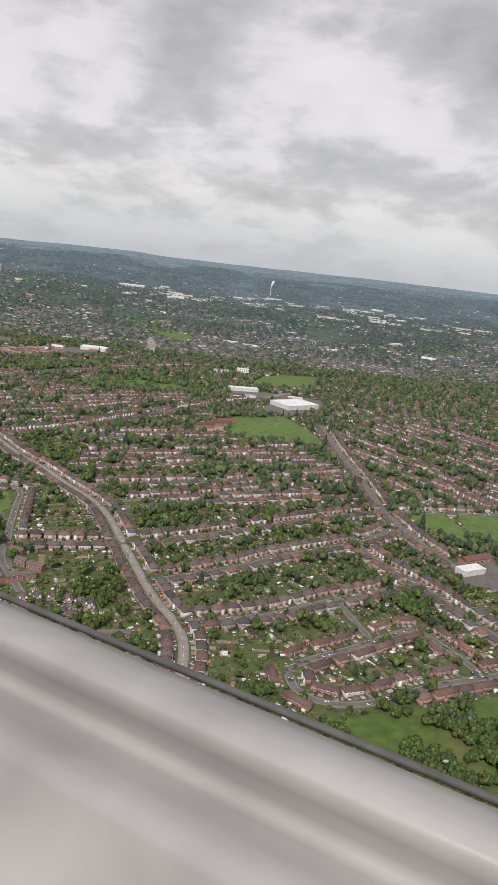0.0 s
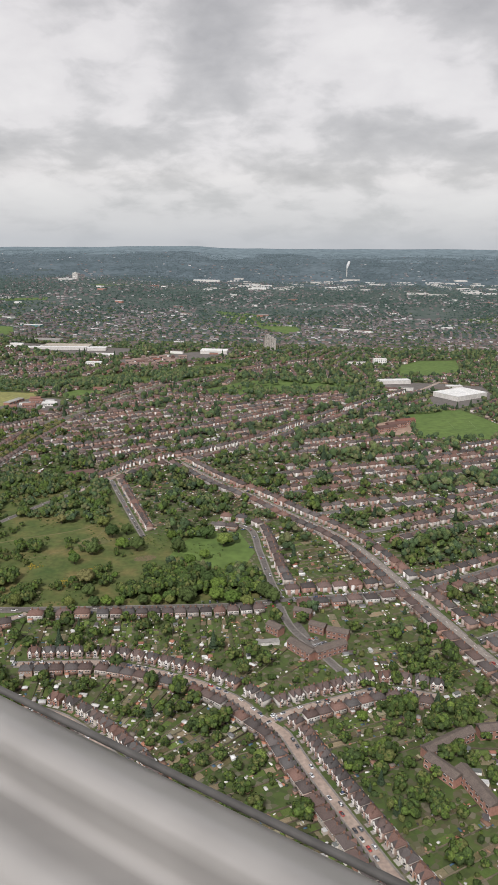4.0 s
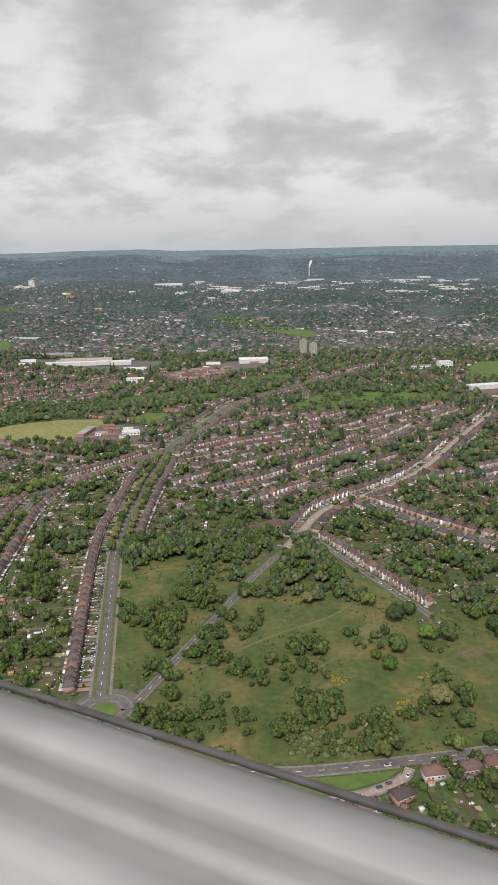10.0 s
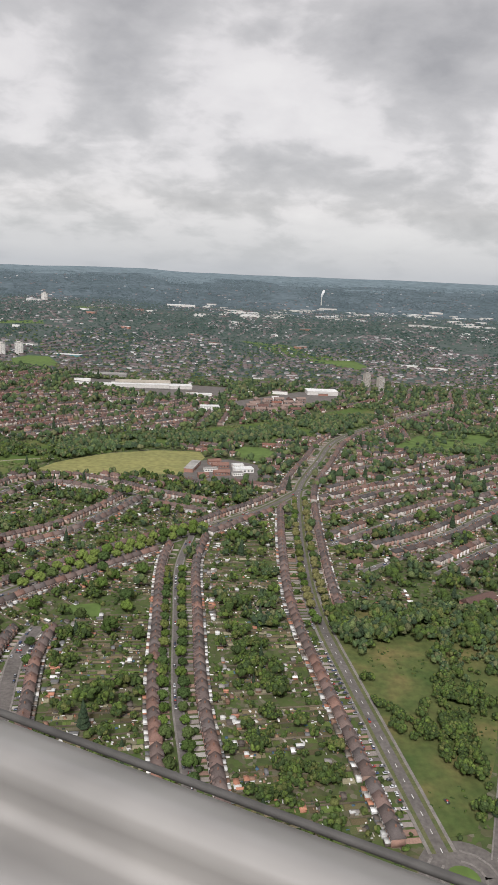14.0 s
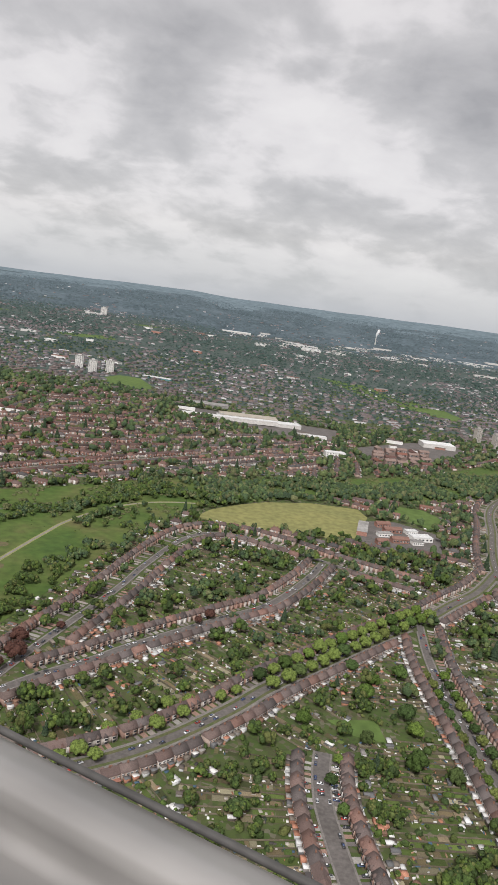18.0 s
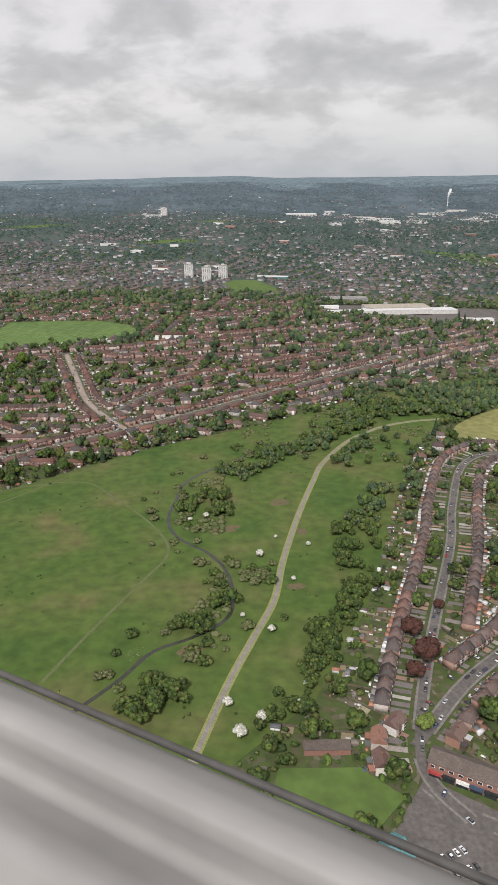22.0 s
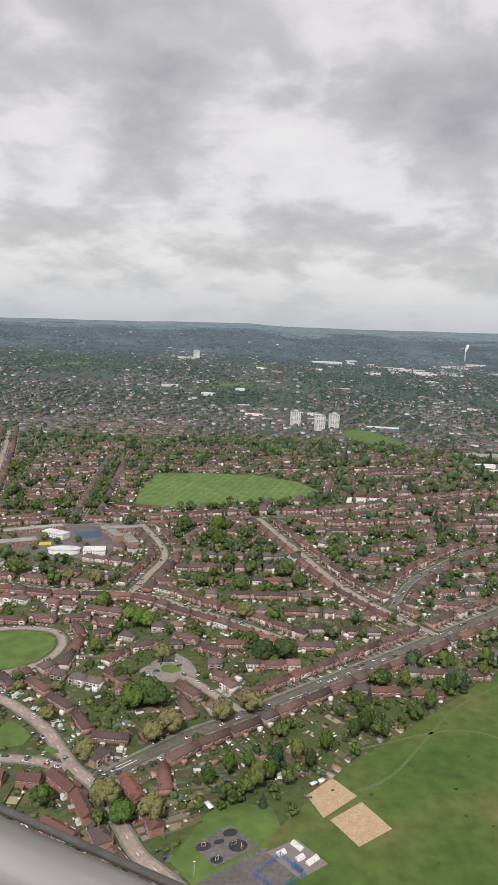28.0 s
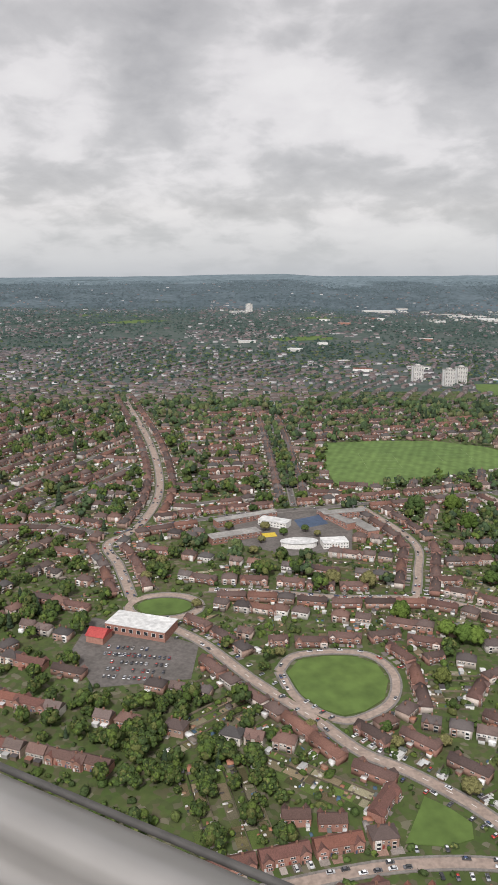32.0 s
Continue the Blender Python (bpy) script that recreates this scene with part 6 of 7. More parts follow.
def lay_gardens():
    """Behind every house its strips of lawn, beds and paving, with fences and sheds; a drive in front."""
    for c, turn, kind, pitch, setback in homes:
        plots, plots_done = {"terrace": 4}.get(kind, 2), []
        f = lambda u, v: (c[0] + u * math.cos(turn) - v * math.sin(turn), c[1] + u * math.sin(turn) + v * math.cos(turn))
        for k in range(plots):
            w = pitch / plots
            a = -pitch / 2 + (k + 0.5) * w
            depth = 0.0
            while depth < 38 and code_at(*f(a, 4.4 + depth)) == 0 and code_at(*f(a - w * 0.35, 4.4 + depth)) == 0:
                depth += 1.5
            depth = min(depth, 38) - rnd.uniform(0.2, 1.2)
            if depth > 3:
                plots_done.append(rect(*f(a, 4.3 + depth / 2), turn, -w / 2, w / 2, -depth / 2, depth / 2))
                rnd.random() < 0.85 and fences.append((*f(a + w / 2, 3.0 + depth / 2), turn, 0.09, depth + 1))
                v = 4.2
                while v < 3.9 + depth:
                    seg = min(rnd.choice((1.6, 2.5, 4.0, 6.0, 8.0)), 4.3 + depth - v)
                    if seg > 0.8:
                        lawns.append((*f(a + rnd.uniform(-0.1, 0.1), v + seg / 2), turn, w * rnd.choice((0.9, 0.9, 0.8, 0.6)), seg * 0.94))
                    v += seg
                if rnd.random() < 0.72:
                    sheds.append((*f(a + rnd.uniform(-0.25, 0.25) * w, 3.6 + depth), turn + rnd.choice((0, math.pi / 2))))
                if rnd.random() < 0.42:
                    sheds.append((*f(a + rnd.uniform(-0.2, 0.2) * w, 4.5 + depth * rnd.uniform(0.1, 0.8)), turn + rnd.choice((0, math.pi / 2))))
            for _ in range(int(2 + depth * 0.42) if depth > 3 else 1):
                clutter.append((*f(a + rnd.uniform(-0.45, 0.45) * w, 3.2 + max(depth, 2) * rnd.random()), turn + rnd.choice((0, 0.3, 1.57)), rnd.choice((0.3, 0.5, 0.8, 1.2, 1.7)), rnd.choice((0.25, 0.4, 0.7, 1.1))))
            dx, dy = f(a + w * 0.12, -(2.5 + (setback - 6.2) / 2))
            if rnd.random() < 0.75:
                drives.append((dx, dy, turn, w * rnd.uniform(0.45, 0.85), max(1.5, setback - 6.0)))
        for pl in plots_done:
            mark_poly(pl, 5)


lay_gardens()

# ---------------------------------------------------------------- set the houses
def settle_houses():
    side = lambda s: OUT.x * (s[0] - HOME.x) + OUT.y * (s[1] - HOME.y)
    rest = Heap("rows_of_houses", "rows of brick and rendered houses with brown roofs", "houses")
    swap = {"roof": "roof_s", "wall": "wall_s", "felt": "outhouse", "shed": "outhouse", "bay": "bay_s", "brick": "brick_s", "terra": "terra_s", "rowtile": "rowtile_s", "door": "glass"}
    far = np.concatenate(far_spots)
    for x, y, turn in far[far[:, 1] < 1330]:
        spots[("semi", "terrace", "link", "semi")[int(rnd.random() * 4)]].append((x, y, turn))
    far = far[far[:, 1] >= 1330]
    everyone = sorted((side(s), k, s) for k in spots for s in spots[k])
    chosen = {k: [] for k in spots}
    for _, k, s in everyone[:176]:
        chosen[k].append(s)
    for k, (parts, pitch, wide, label) in KINDS.items():
        if chosen[k]:
            x, y, turn = chosen[k][0]
            first = thing("house", x, y, turn, label, "house", "houses of the near streets")
            for name, g in parts:
                if name == "chimney":
                    stack = part(name, Geo().add(g.V[:8], g.F[:6], "pot"), first)
                    part("chimney_pot", Geo().add(g.V[8:], [tuple(i - 8 for i in f) for f in g.F[6:]], "pot"), stack, "clay chimney pot")
                else:
                    part(name, g, first)
            for x, y, turn in chosen[k][1:]:
                copy_thing(first, Matrix.Translation((x, y, gz(x, y))) @ Matrix.Rotation(turn, 4, "Z"))
        full, light = Geo(), Geo()
        for name, g in parts:
            if name == "door":
                continue
            full.add(g.V, g.F, "x")
            full.m[-len(g.m):] = g.m
            if name == "window":
                xs, ys, zs = [v[0] for v in g.V], [v[1] for v in g.V], [v[2] for v in g.V]
                y = max(ys, key=abs)
                for q, out, m in ((0.0, 0.0, "pvc"), (0.12, 0.03, "glass")):
                    o = y + math.copysign(out, y)
                    light.add([(min(xs) + q, o, min(zs) + q), (max(xs) - q, o, min(zs) + q), (max(xs) - q, o, max(zs) - q), (min(xs) + q, o, max(zs) - q)], [(0, 1, 2, 3)], m)
            elif name == "chimney":
                light.add(g.V[:8], g.F[1:6], "pot")
            elif name == "bay_window":
                light.add(g.V[:8], g.F[:4] if k in ("semi", "gable", "bayed") else g.F[1:6], g.m[0])
            else:
                light.add(g.V, g.F, "x")
                light.m[-len(g.m):] = g.m
        for geo, lo, hi in ((full, 0, 290), (light, 290, 1e9)):
            left = np.array([s for d, kk, s in everyone[176:] if kk == k and lo <= d < hi] or np.zeros((0, 3)))
            if len(left):
                rest.put(geo.tris(), left[:, 0], left[:, 1], left[:, 2], swap=swap)
    rest.done()
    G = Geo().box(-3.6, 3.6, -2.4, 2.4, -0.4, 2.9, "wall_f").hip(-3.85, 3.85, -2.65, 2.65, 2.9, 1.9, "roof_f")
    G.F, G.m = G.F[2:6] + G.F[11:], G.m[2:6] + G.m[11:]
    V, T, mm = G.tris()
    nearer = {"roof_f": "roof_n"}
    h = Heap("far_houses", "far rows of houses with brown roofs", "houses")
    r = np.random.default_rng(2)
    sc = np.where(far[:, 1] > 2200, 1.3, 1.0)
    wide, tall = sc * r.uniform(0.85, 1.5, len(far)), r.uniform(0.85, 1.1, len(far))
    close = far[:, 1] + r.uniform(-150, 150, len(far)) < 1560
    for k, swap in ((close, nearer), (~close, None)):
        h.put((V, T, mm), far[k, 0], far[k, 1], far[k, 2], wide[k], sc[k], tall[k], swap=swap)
    h.done()


# nearest far roofs: pinkish tiles greyed a little for haze
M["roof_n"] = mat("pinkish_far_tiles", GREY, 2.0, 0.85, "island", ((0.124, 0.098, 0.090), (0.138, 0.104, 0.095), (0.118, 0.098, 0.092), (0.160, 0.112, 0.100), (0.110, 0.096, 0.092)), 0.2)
M["terra_s"] = mat("far_brown_clay_tiles", GREY, 2.0, 0.85, "island", ((0.124, 0.075, 0.064), (0.138, 0.079, 0.067), (0.114, 0.075, 0.066), (0.130, 0.083, 0.072), (0.178, 0.092, 0.070), (0.126, 0.078, 0.067), (0.105, 0.074, 0.067), (0.085, 0.060, 0.053)), 0.2)
M["rowtile_s"] = mat("far_row_tiles", GREY, 2.0, 0.85, "island", ((0.144, 0.104, 0.092), (0.161, 0.110, 0.096), (0.132, 0.103, 0.095), (0.152, 0.115, 0.104), (0.205, 0.122, 0.098), (0.146, 0.108, 0.096), (0.120, 0.101, 0.096), (0.096, 0.079, 0.074)), 0.2)
settle_houses()


def flat_heap(name, label, category, rows, m, lift, thick):
    h = Heap(name, label, category)
    A = np.array(rows)
    g = Geo().box(-0.5, 0.5, -0.5, 0.5, -0.3, 1.0, m)
    g.F, g.m = (g.F[1:], g.m[1:]) if thick else (g.F[1:2], g.m[1:2])
    V, T, mm = g.tris()
    V = V.copy()
    V[:, 2] = np.where(V[:, 2] > 0, lift + thick, -0.2)
    q = np.random.default_rng(len(A))
    h.put((V, T, mm), A[:, 0], A[:, 1], A[:, 2], A[:, 3], A[:, 4], q.uniform(0.75, 1.25, len(A)))
    h.done()


M["bits"] = mat("garden_items", GREY, 1.0, 0.7, "island", ((0.60, 0.59, 0.56), (0.10, 0.09, 0.08), (0.70, 0.69, 0.66), (0.30, 0.19, 0.12), (0.06, 0.055, 0.05), (0.42, 0.38, 0.33), (0.045, 0.06, 0.04), (0.36, 0.16, 0.10), (0.06, 0.11, 0.16), (0.5, 0.49, 0.46), (0.16, 0.13, 0.10)), 0.2)
flat_heap("garden_lawns", "back-garden lawns of mixed green", "lawn", lawns, "lawn", 0.08, 0.0)
flat_heap("driveways", "paved driveways before the houses", "driveway", drives, "drive", 0.12, 0.0)
clutter = [c for c in clutter if OUT.x * (c[0] - HOME.x) + OUT.y * (c[1] - HOME.y) < 560]
flat_heap("garden_clutter", "garden furniture, trampolines, pots and timber in back gardens", "garden items", clutter, "bits", 0.0, 0.4)
flat_heap("garden_fences", "timber fences between back gardens", "fence", fences, "fence", 0.0, 0.7)

# ---------------------------------------------------------------- sheds and garages in the gardens
def make_sheds():
    a = thing("garden_shed", 0, 0, 0, "small garden shed with felt roof", "shed", "garden sheds")
    part("wall", Geo().box(-1.1, 1.1, -0.8, 0.8, -0.3, 1.1, "shed"), a)
    part("roof", Geo().hip(-1.25, 1.25, -0.95, 0.95, 1.1, 0.5, "felt", hip=False), a)
    part("door", Geo().box(-0.3, 0.3, -0.86, -0.78, 0, 1.0, "door"), a)
    b = thing("garage", 0, 0, 0, "flat-roofed garage behind a house", "garage", "garages")
    part("wall", Geo().box(-1.5, 1.5, -0.95, 0.95, -0.3, 1.3, "white"), b)
    part("roof", Geo().box(-1.6, 1.6, -1.05, 1.05, 1.3, 1.42, "felt"), b)
    part("door", Geo().box(1.46, 1.54, -0.7, 0.7, 0, 1.1, "pvc"), b)
    rest = Heap("outbuildings", "sheds, garages and greenhouses in back gardens", "shed")
    G = Geo().box(-1.1, 1.1, -0.8, 0.8, -0.3, 1.1, "outhouse").hip(-1.25, 1.25, -0.95, 0.95, 1.1, 0.35, "outhouse", hip=False)
    tri = G.tris()
    near, far = [], []
    r = random.Random(11)
    for p in sheds:
        s = OUT.x * (p[0] - HOME.x) + OUT.y * (p[1] - HOME.y)
        (near if s < 300 else far).append(p)
    first = {id(a): True, id(b): True}
    for k, (x, y, turn) in enumerate(near):
        ob = a if k % 3 else b
        m = Matrix.Translation((x, y, gz(x, y))) @ Matrix.Rotation(turn, 4, "Z")
        if k > 150:
            far.append((x, y, turn))
        elif first[id(ob)]:
            ob.matrix_basis, first[id(ob)] = m, False
        else:
            copy_thing(ob, m)
    A = np.array(far)
    q = np.random.default_rng(4)
    rest.put(tri, A[:, 0], A[:, 1], A[:, 2], q.uniform(0.7, 1.5, len(A)), q.uniform(0.8, 1.4, len(A)))
    rest.done()


make_sheds()

# ---------------------------------------------------------------- trees
BALL = bmesh.new()
bmesh.ops.create_icosphere(BALL, subdivisions=1, radius=1.0)
BALL_V = np.array([v.co for v in BALL.verts])
BALL_F = np.array([[q.index for q in p.verts] for p in BALL.faces])
BALL.free()
DOME_F = BALL_F[BALL_V[BALL_F].mean(1)[:, 2] > -0.62]          # a ball without its hidden underside


def crown_tris(seed, lobes, leaves, size, m, rx=1.0, rz=0.9):
    """A rounded crown of unit radius about (0, 0, 1): lobes over a dome, each with leaf clumps round it."""
    r = np.random.default_rng(seed)
    V, T, n = [], [], 0
    for k in range(lobes):
        e = 1.0 - 1.35 * (k + 0.5) / lobes                         # from the top down to below the middle
        a = k * 2.4 + r.uniform(-0.4, 0.4)
        q = r.uniform(0.5, 0.64) if lobes > 2 else 0.35 * k
        h = math.sqrt(max(0.0, 1 - e * e))
        c = np.array([q * h * math.cos(a) * rx, q * h * math.sin(a) * rx, 1.0 + q * e * rz])
        lr = r.uniform(0.36, 0.5) * (1.0 if lobes > 6 else 1.25 if lobes > 2 else 1.7)
        V.append(c + BALL_V * lr * r.uniform(0.68, 1.25, (len(BALL_V), 1)) * [rx, rx, rz])
        T.append((BALL_F if leaves > 8 else DOME_F) + n)
        n += len(BALL_V)
        if leaves:
            d = r.normal(size=(leaves, 3))
            d[:, 2] = np.abs(d[:, 2]) * 0.9 - 0.2
            d /= np.linalg.norm(d, axis=1)[:, None]
            Q = c + d * lr * r.uniform(0.88, 1.1, (leaves, 1)) * [rx, rx, rz]
            u = np.cross(d, r.normal(size=(leaves, 3)))
            u /= np.linalg.norm(u, axis=1)[:, None] + 1e-9
            w = np.cross(d, u) + d * r.uniform(-0.2, 0.2, (leaves, 1))
            s = size * r.uniform(0.6, 1.4, (leaves, 1))
            V.append(np.stack([Q - u * s, Q + w * s * 0.9, Q + u * s, Q - w * s * 0.9], 1).reshape(-1, 3))
            b = n + np.arange(leaves)[:, None] * 4
            T.append(np.concatenate([b + [0, 1, 2], b + [0, 2, 3]]))
            n += leaves * 4
    T = np.concatenate(T)
    return np.concatenate(V).astype(np.float32), T.astype(np.int32), [m] * len(T)


def cone_tris(seed, m):
    """A dark pointed conifer, in ragged tiers."""
    r = np.random.default_rng(seed)
    V, T, n = [], [], 0
    for k in range(5):
        z, rad = 0.25 + 0.42 * k, 0.74 * (1 - k / 6.2)
        ring = [(rad * r.uniform(0.8, 1.15) * math.cos(2 * math.pi * j / 8), rad * r.uniform(0.8, 1.15) * math.sin(2 * math.pi * j / 8), z + r.uniform(-0.08, 0.08)) for j in range(8)]
        V += ring + [(0, 0, z + 0.95)]
        T += [(n + j, n + (j + 1) % 8, n + 8) for j in range(8)]
        n += 9
    return np.array(V, np.float32), np.array(T, np.int32), [m] * len(T)


def trunk_geo(seed):
    r = random.Random(seed)
    g = Geo().cyl(0, 0, -0.15, 0.75, 0.075, "bark", 7, 0.05)
    for k in range(5):
        a = 2 * math.pi * (k + r.random()) / 5
        tip = (0.42 * math.cos(a), 0.42 * math.sin(a), r.uniform(1.0, 1.4))
        b = Vector((0, 0, 0.55 + 0.04 * k))
        e = Vector(tip)
        n = (e - b).cross(Vector((0, 0, 1))).normalized() * 0.028
        m = n.cross((e - b).normalized())
        V = [tuple(b + n), tuple(b - n * 0.5 + m), tuple(b - n * 0.5 - m), tuple(e)]
        g.add(V, [(0, 1, 3), (1, 2, 3), (2, 0, 3)], "bark")
    return g


TREE_LABEL = {"leaf": "broadleaf tree in full green leaf", "blossom": "small hawthorn covered in white blossom", "copper": "dark copper-red beech tree", "bud": "street tree with pale opening leaves", "lime": "tree with bright yellow-green new leaves"}
protos = {}


def tree_proto(m, k):
    """A tree of unit crown radius, built where it is first wanted."""
    ob = thing("tree", 0, 0, 0, TREE_LABEL[m], "tree", "trees", z=0)
    V, T, mm = crown_tris(20 + k * 7, 15, 34, 0.10, m, 1.0, 0.86 + 0.1 * (k % 3))
    part("trunk", trunk_geo(k), ob)
    me = tri_mesh("crown", V, T, [m])
    me.polygons.foreach_set("use_smooth", np.ones(len(T), bool))
    part("crown", me, ob)
    return ob


def place_tree(x, y, r, turn, m="leaf", k=0, tall=1.0):
    mx = Matrix.Translation((x, y, gz(x, y) + 0.05)) @ Matrix.Rotation(turn, 4, "Z")
    key = (m, k)
    if key not in protos:
        protos[key] = tree_proto(m, k)
        ob = protos[key]
    else:
        ob = copy_thing(protos[key], mx)
    ob.matrix_basis = mx @ Matrix.Diagonal((r, r, r * tall, 1))


def scatter(poly, per, r):
    """Random places inside an outline, one for so many square metres."""
    P = np.array(poly)
    lo, hi = P.min(0), P.max(0)
    n = int((hi - lo).prod() / per)
    q = lo + r.random((n, 2)) * (hi - lo)
    return q[in_poly(q[:, 0], q[:, 1], poly)]


AVENUE = [(-934, 1075), (-934, 1120), (-935, 1173), (-936, 1278)]


RIDE = [(-582, 800), (-552, 785), (-530, 815), (-506, 868), (-512, 900), (-540, 884), (-565, 862)]
GLADE = [(-705, 830), (-692, 848), (-643, 874), (-588, 906), (-560, 926), (-592, 888), (-612, 849), (-652, 827), (-687, 792)]
STREAMSIDE = [(-665, 791), (-650, 825), (-609, 843), (-589, 904), (-561, 936), (-550, 903), (-573, 852), (-598, 814), (-621, 815), (-650, 775)]
HEDGEROW = [(-590, 740), (-574, 752), (-583, 700), (-596, 660), (-609, 631), (-619, 613), (-626, 597), (-639, 580), (-642, 587), (-628, 613), (-621, 638), (-606, 660), (-603, 716)]
OSIERS = [(-685, 776), (-656, 791), (-655, 718), (-676, 724)]
ALDERS = [(-671, 662), (-649, 674), (-639, 646), (-657, 632)]


def make_trees():
    r = np.random.default_rng(9)
    side = lambda x, y: OUT.x * (x - HOME.x) + OUT.y * (y - HOME.y)
    big, bush = [], []            # x, y, radius

    lane = curve_points(PARK_PATH, 3.0)[0]

    def clumpy(poly, per, rad, cover, f=0.03, seed=0.0):
        for x, y in scatter(poly, per, r):
            if in_poly(x, y, GLADE) or (in_poly(x, y, RIDE) and r.random() < 0.85) or np.hypot(*(lane - (x, y)).T).min() < 6.0:
                continue
            if noise.noise((x * f + seed, y * f, 3.3)) > cover and code_at(x, y) in (2, 0, 4):
                big.append((x, y, r.uniform(*rad)))

    def clump(x, y, reach, rad=(1.7, 3.2)):
        for k in range(max(2, int((reach / 1.9) ** 2))):
            a, q = r.uniform(0, 6.3), reach * math.sqrt(r.random())
            big.append((x + q * math.cos(a), y + 0.8 * q * math.sin(a), r.uniform(*rad)))

    for x, y, reach in ((-662, 761, 8), (-674, 746, 6), (-662, 641, 6), (-653, 657, 6), (-672, 601, 8), (-680, 594, 6), (-597, 687, 6), (-597, 702, 5), (-598, 716, 6), (-599, 666, 4), (-604, 655, 5), (-617, 635, 6), (-618, 624, 5), (-572, 767, 7), (-578, 748, 6), (-657, 742, 7), (-671, 643, 5)):
        clump(x, y, reach, (1.8, 3.4))
    for x, y, reach in ((-334, 640, 9), (-339, 600, 8), (-340, 577, 7), (-350, 539, 8), (-341, 520, 7), (-351, 485, 6), (-338, 462, 8), (-349, 452, 6), (-347, 556, 6), (-432, 563, 7), (-434, 539, 6), (-345, 500, 5)):
        clump(x, y, reach, (1.6, 3.0))
    for x, y, reach in ((-211, 455, 7), (-212, 410, 9), (-213, 526, 8), (-201, 505, 6), (-87, 473, 4), (-135, 401, 7), (-192, 388, 6)):
        clump(x, y, reach, (2.4, 4.2))
    for x, y, reach in ((-264, 512, 7), (-272, 487, 6), (-275, 464, 6), (-278, 446, 5), (-247, 487, 4), (-254, 474, 4), (-261, 455, 4), (-272, 423, 4), (-233, 512, 6), (-218, 521, 7), (-271, 437, 3), (-227, 398, 6)):
        clump(x, y, reach, (1.8, 3.4))
    clumpy(HEATH, 20, (1.2, 3.2), 0.2, 0.035, 4.0)
    clumpy([(-290, 412), (-255, 388), (-200, 384), (-190, 400), (-214, 425), (-205, 470), (-225, 500), (-262, 455)], 15, (0.9, 2.0), 0.06, 0.05, 6.0)
    clumpy([(-142, 394), (-62, 405), (-76, 432), (-92, 432), (-122, 428), (-135, 425)], 34, (2.8, 4.8), -0.35)
    for x, y in ((-119, 460), (-110, 441), (-102, 450), (-118, 411), (-109, 407), (-115, 394), (-105, 394), (-96, 415), (-90, 397), (-81, 394), (-75, 411), (-73, 391), (-64, 403), (-60, 397), (-84, 428), (-121, 424), (-104, 481), (-92, 470), (-112, 420), (-102, 425), (-90, 408), (-68, 408)):
        place_tree(x, y, r.uniform(3.6, 5.2), r.uniform(0, 6), "lime" if r.random() < 0.25 else "leaf", int(r.integers(2)) if r.random() < 0.3 else 0, 0.95)
    clumpy([(-192, 574), (-180, 540), (-196, 520), (-225, 545), (-205, 588)], 24, (2.2, 4.2), -0.2)
    clumpy(WEDGE, 16, (1.2, 3.0), -0.04, 0.05, 8.0)
    clumpy([(-306, 560), (-306, 592), (-240, 596), (-214, 590), (-225, 560)], 20, (2.4, 4.2), -0.5)
    clumpy(BELT, 17, (1.5, 3.4), 0.0, 0.025, 2.0)
    clumpy([(-505, 872), (-505, 882), (-430, 938), (-360, 972), (-280, 992), (-200, 1050), (-150, 1110), (-130, 1180), (-230, 1080), (-370, 1000), (-505, 962), (-512, 925)], 15, (2.0, 4.0), -0.28)
    clumpy(STREAMSIDE, 11, (1.2, 2.6), -0.12, 0.05)
    clumpy(HEDGEROW, 8, (1.1, 2.4), -0.16, 0.07)
    clumpy([(-835, 722), (-795, 762), (-750, 801), (-703, 843), (-720, 836), (-760, 800), (-800, 772), (-850, 730)], 26, (1.6, 3.4), -0.1)
    clumpy([(-700, 838), (-634, 884), (-578, 922), (-640, 896), (-705, 850)], 12, (1.8, 3.0), -0.3)
    clumpy(CEMETERY, 60, (2.8, 4.4), 0.06, 0.03, 3.0)
    clumpy([(-149, 945), (-44, 950), (40, 994), (40, 1006), (-46, 962), (-151, 955)], 20, (2.6, 3.8), -0.7)
    clumpy([(-80, 1062), (-10, 1070), (40, 1072), (40, 1040), (-20, 1030)], 34, (2.6, 4.2), -0.5)
    clumpy(DEEPWOOD, 17, (1.8, 3.4), -0.25, 0.04)
    clumpy([(-5, 248), (34, 250), (36, 300), (-10, 325), (-25, 280)], 26, (2.0, 3.6), -0.4)
    clumpy([(168, 362), (196, 384), (210, 366), (186, 348)], 9, (2.6, 3.8), -1)
    clumpy([(-20, 330), (12, 345), (30, 330), (10, 300), (-10, 290)], 16, (1.8, 3.2), -0.3)
    clumpy([(-1000, 850), (-965, 835), (-945, 800), (-985, 780), (-1020, 820)], 34, (1.8, 3.2), -0.2)
    clumpy([(-905, 1062), (-750, 1100), (-745, 1108), (-900, 1076)], 22, (1.2, 2.2), -0.3)
    clumpy([(60, 1000), (85, 890), (118, 890), (150, 900), (110, 860), (70, 860), (20, 960)], 13, (2.0, 3.4), -0.3)
    for row in ([(-310, 577), (-309, 620), (-306, 660), (-300, 720), (-292, 780)], [(-372, 712), (-413, 675), (-444, 645), (-470, 620)], [(-386, 640), (-386, 582), (-385, 514), (-381, 460)], AVENUE):
        Q, D = curve_points(row, 8.5)
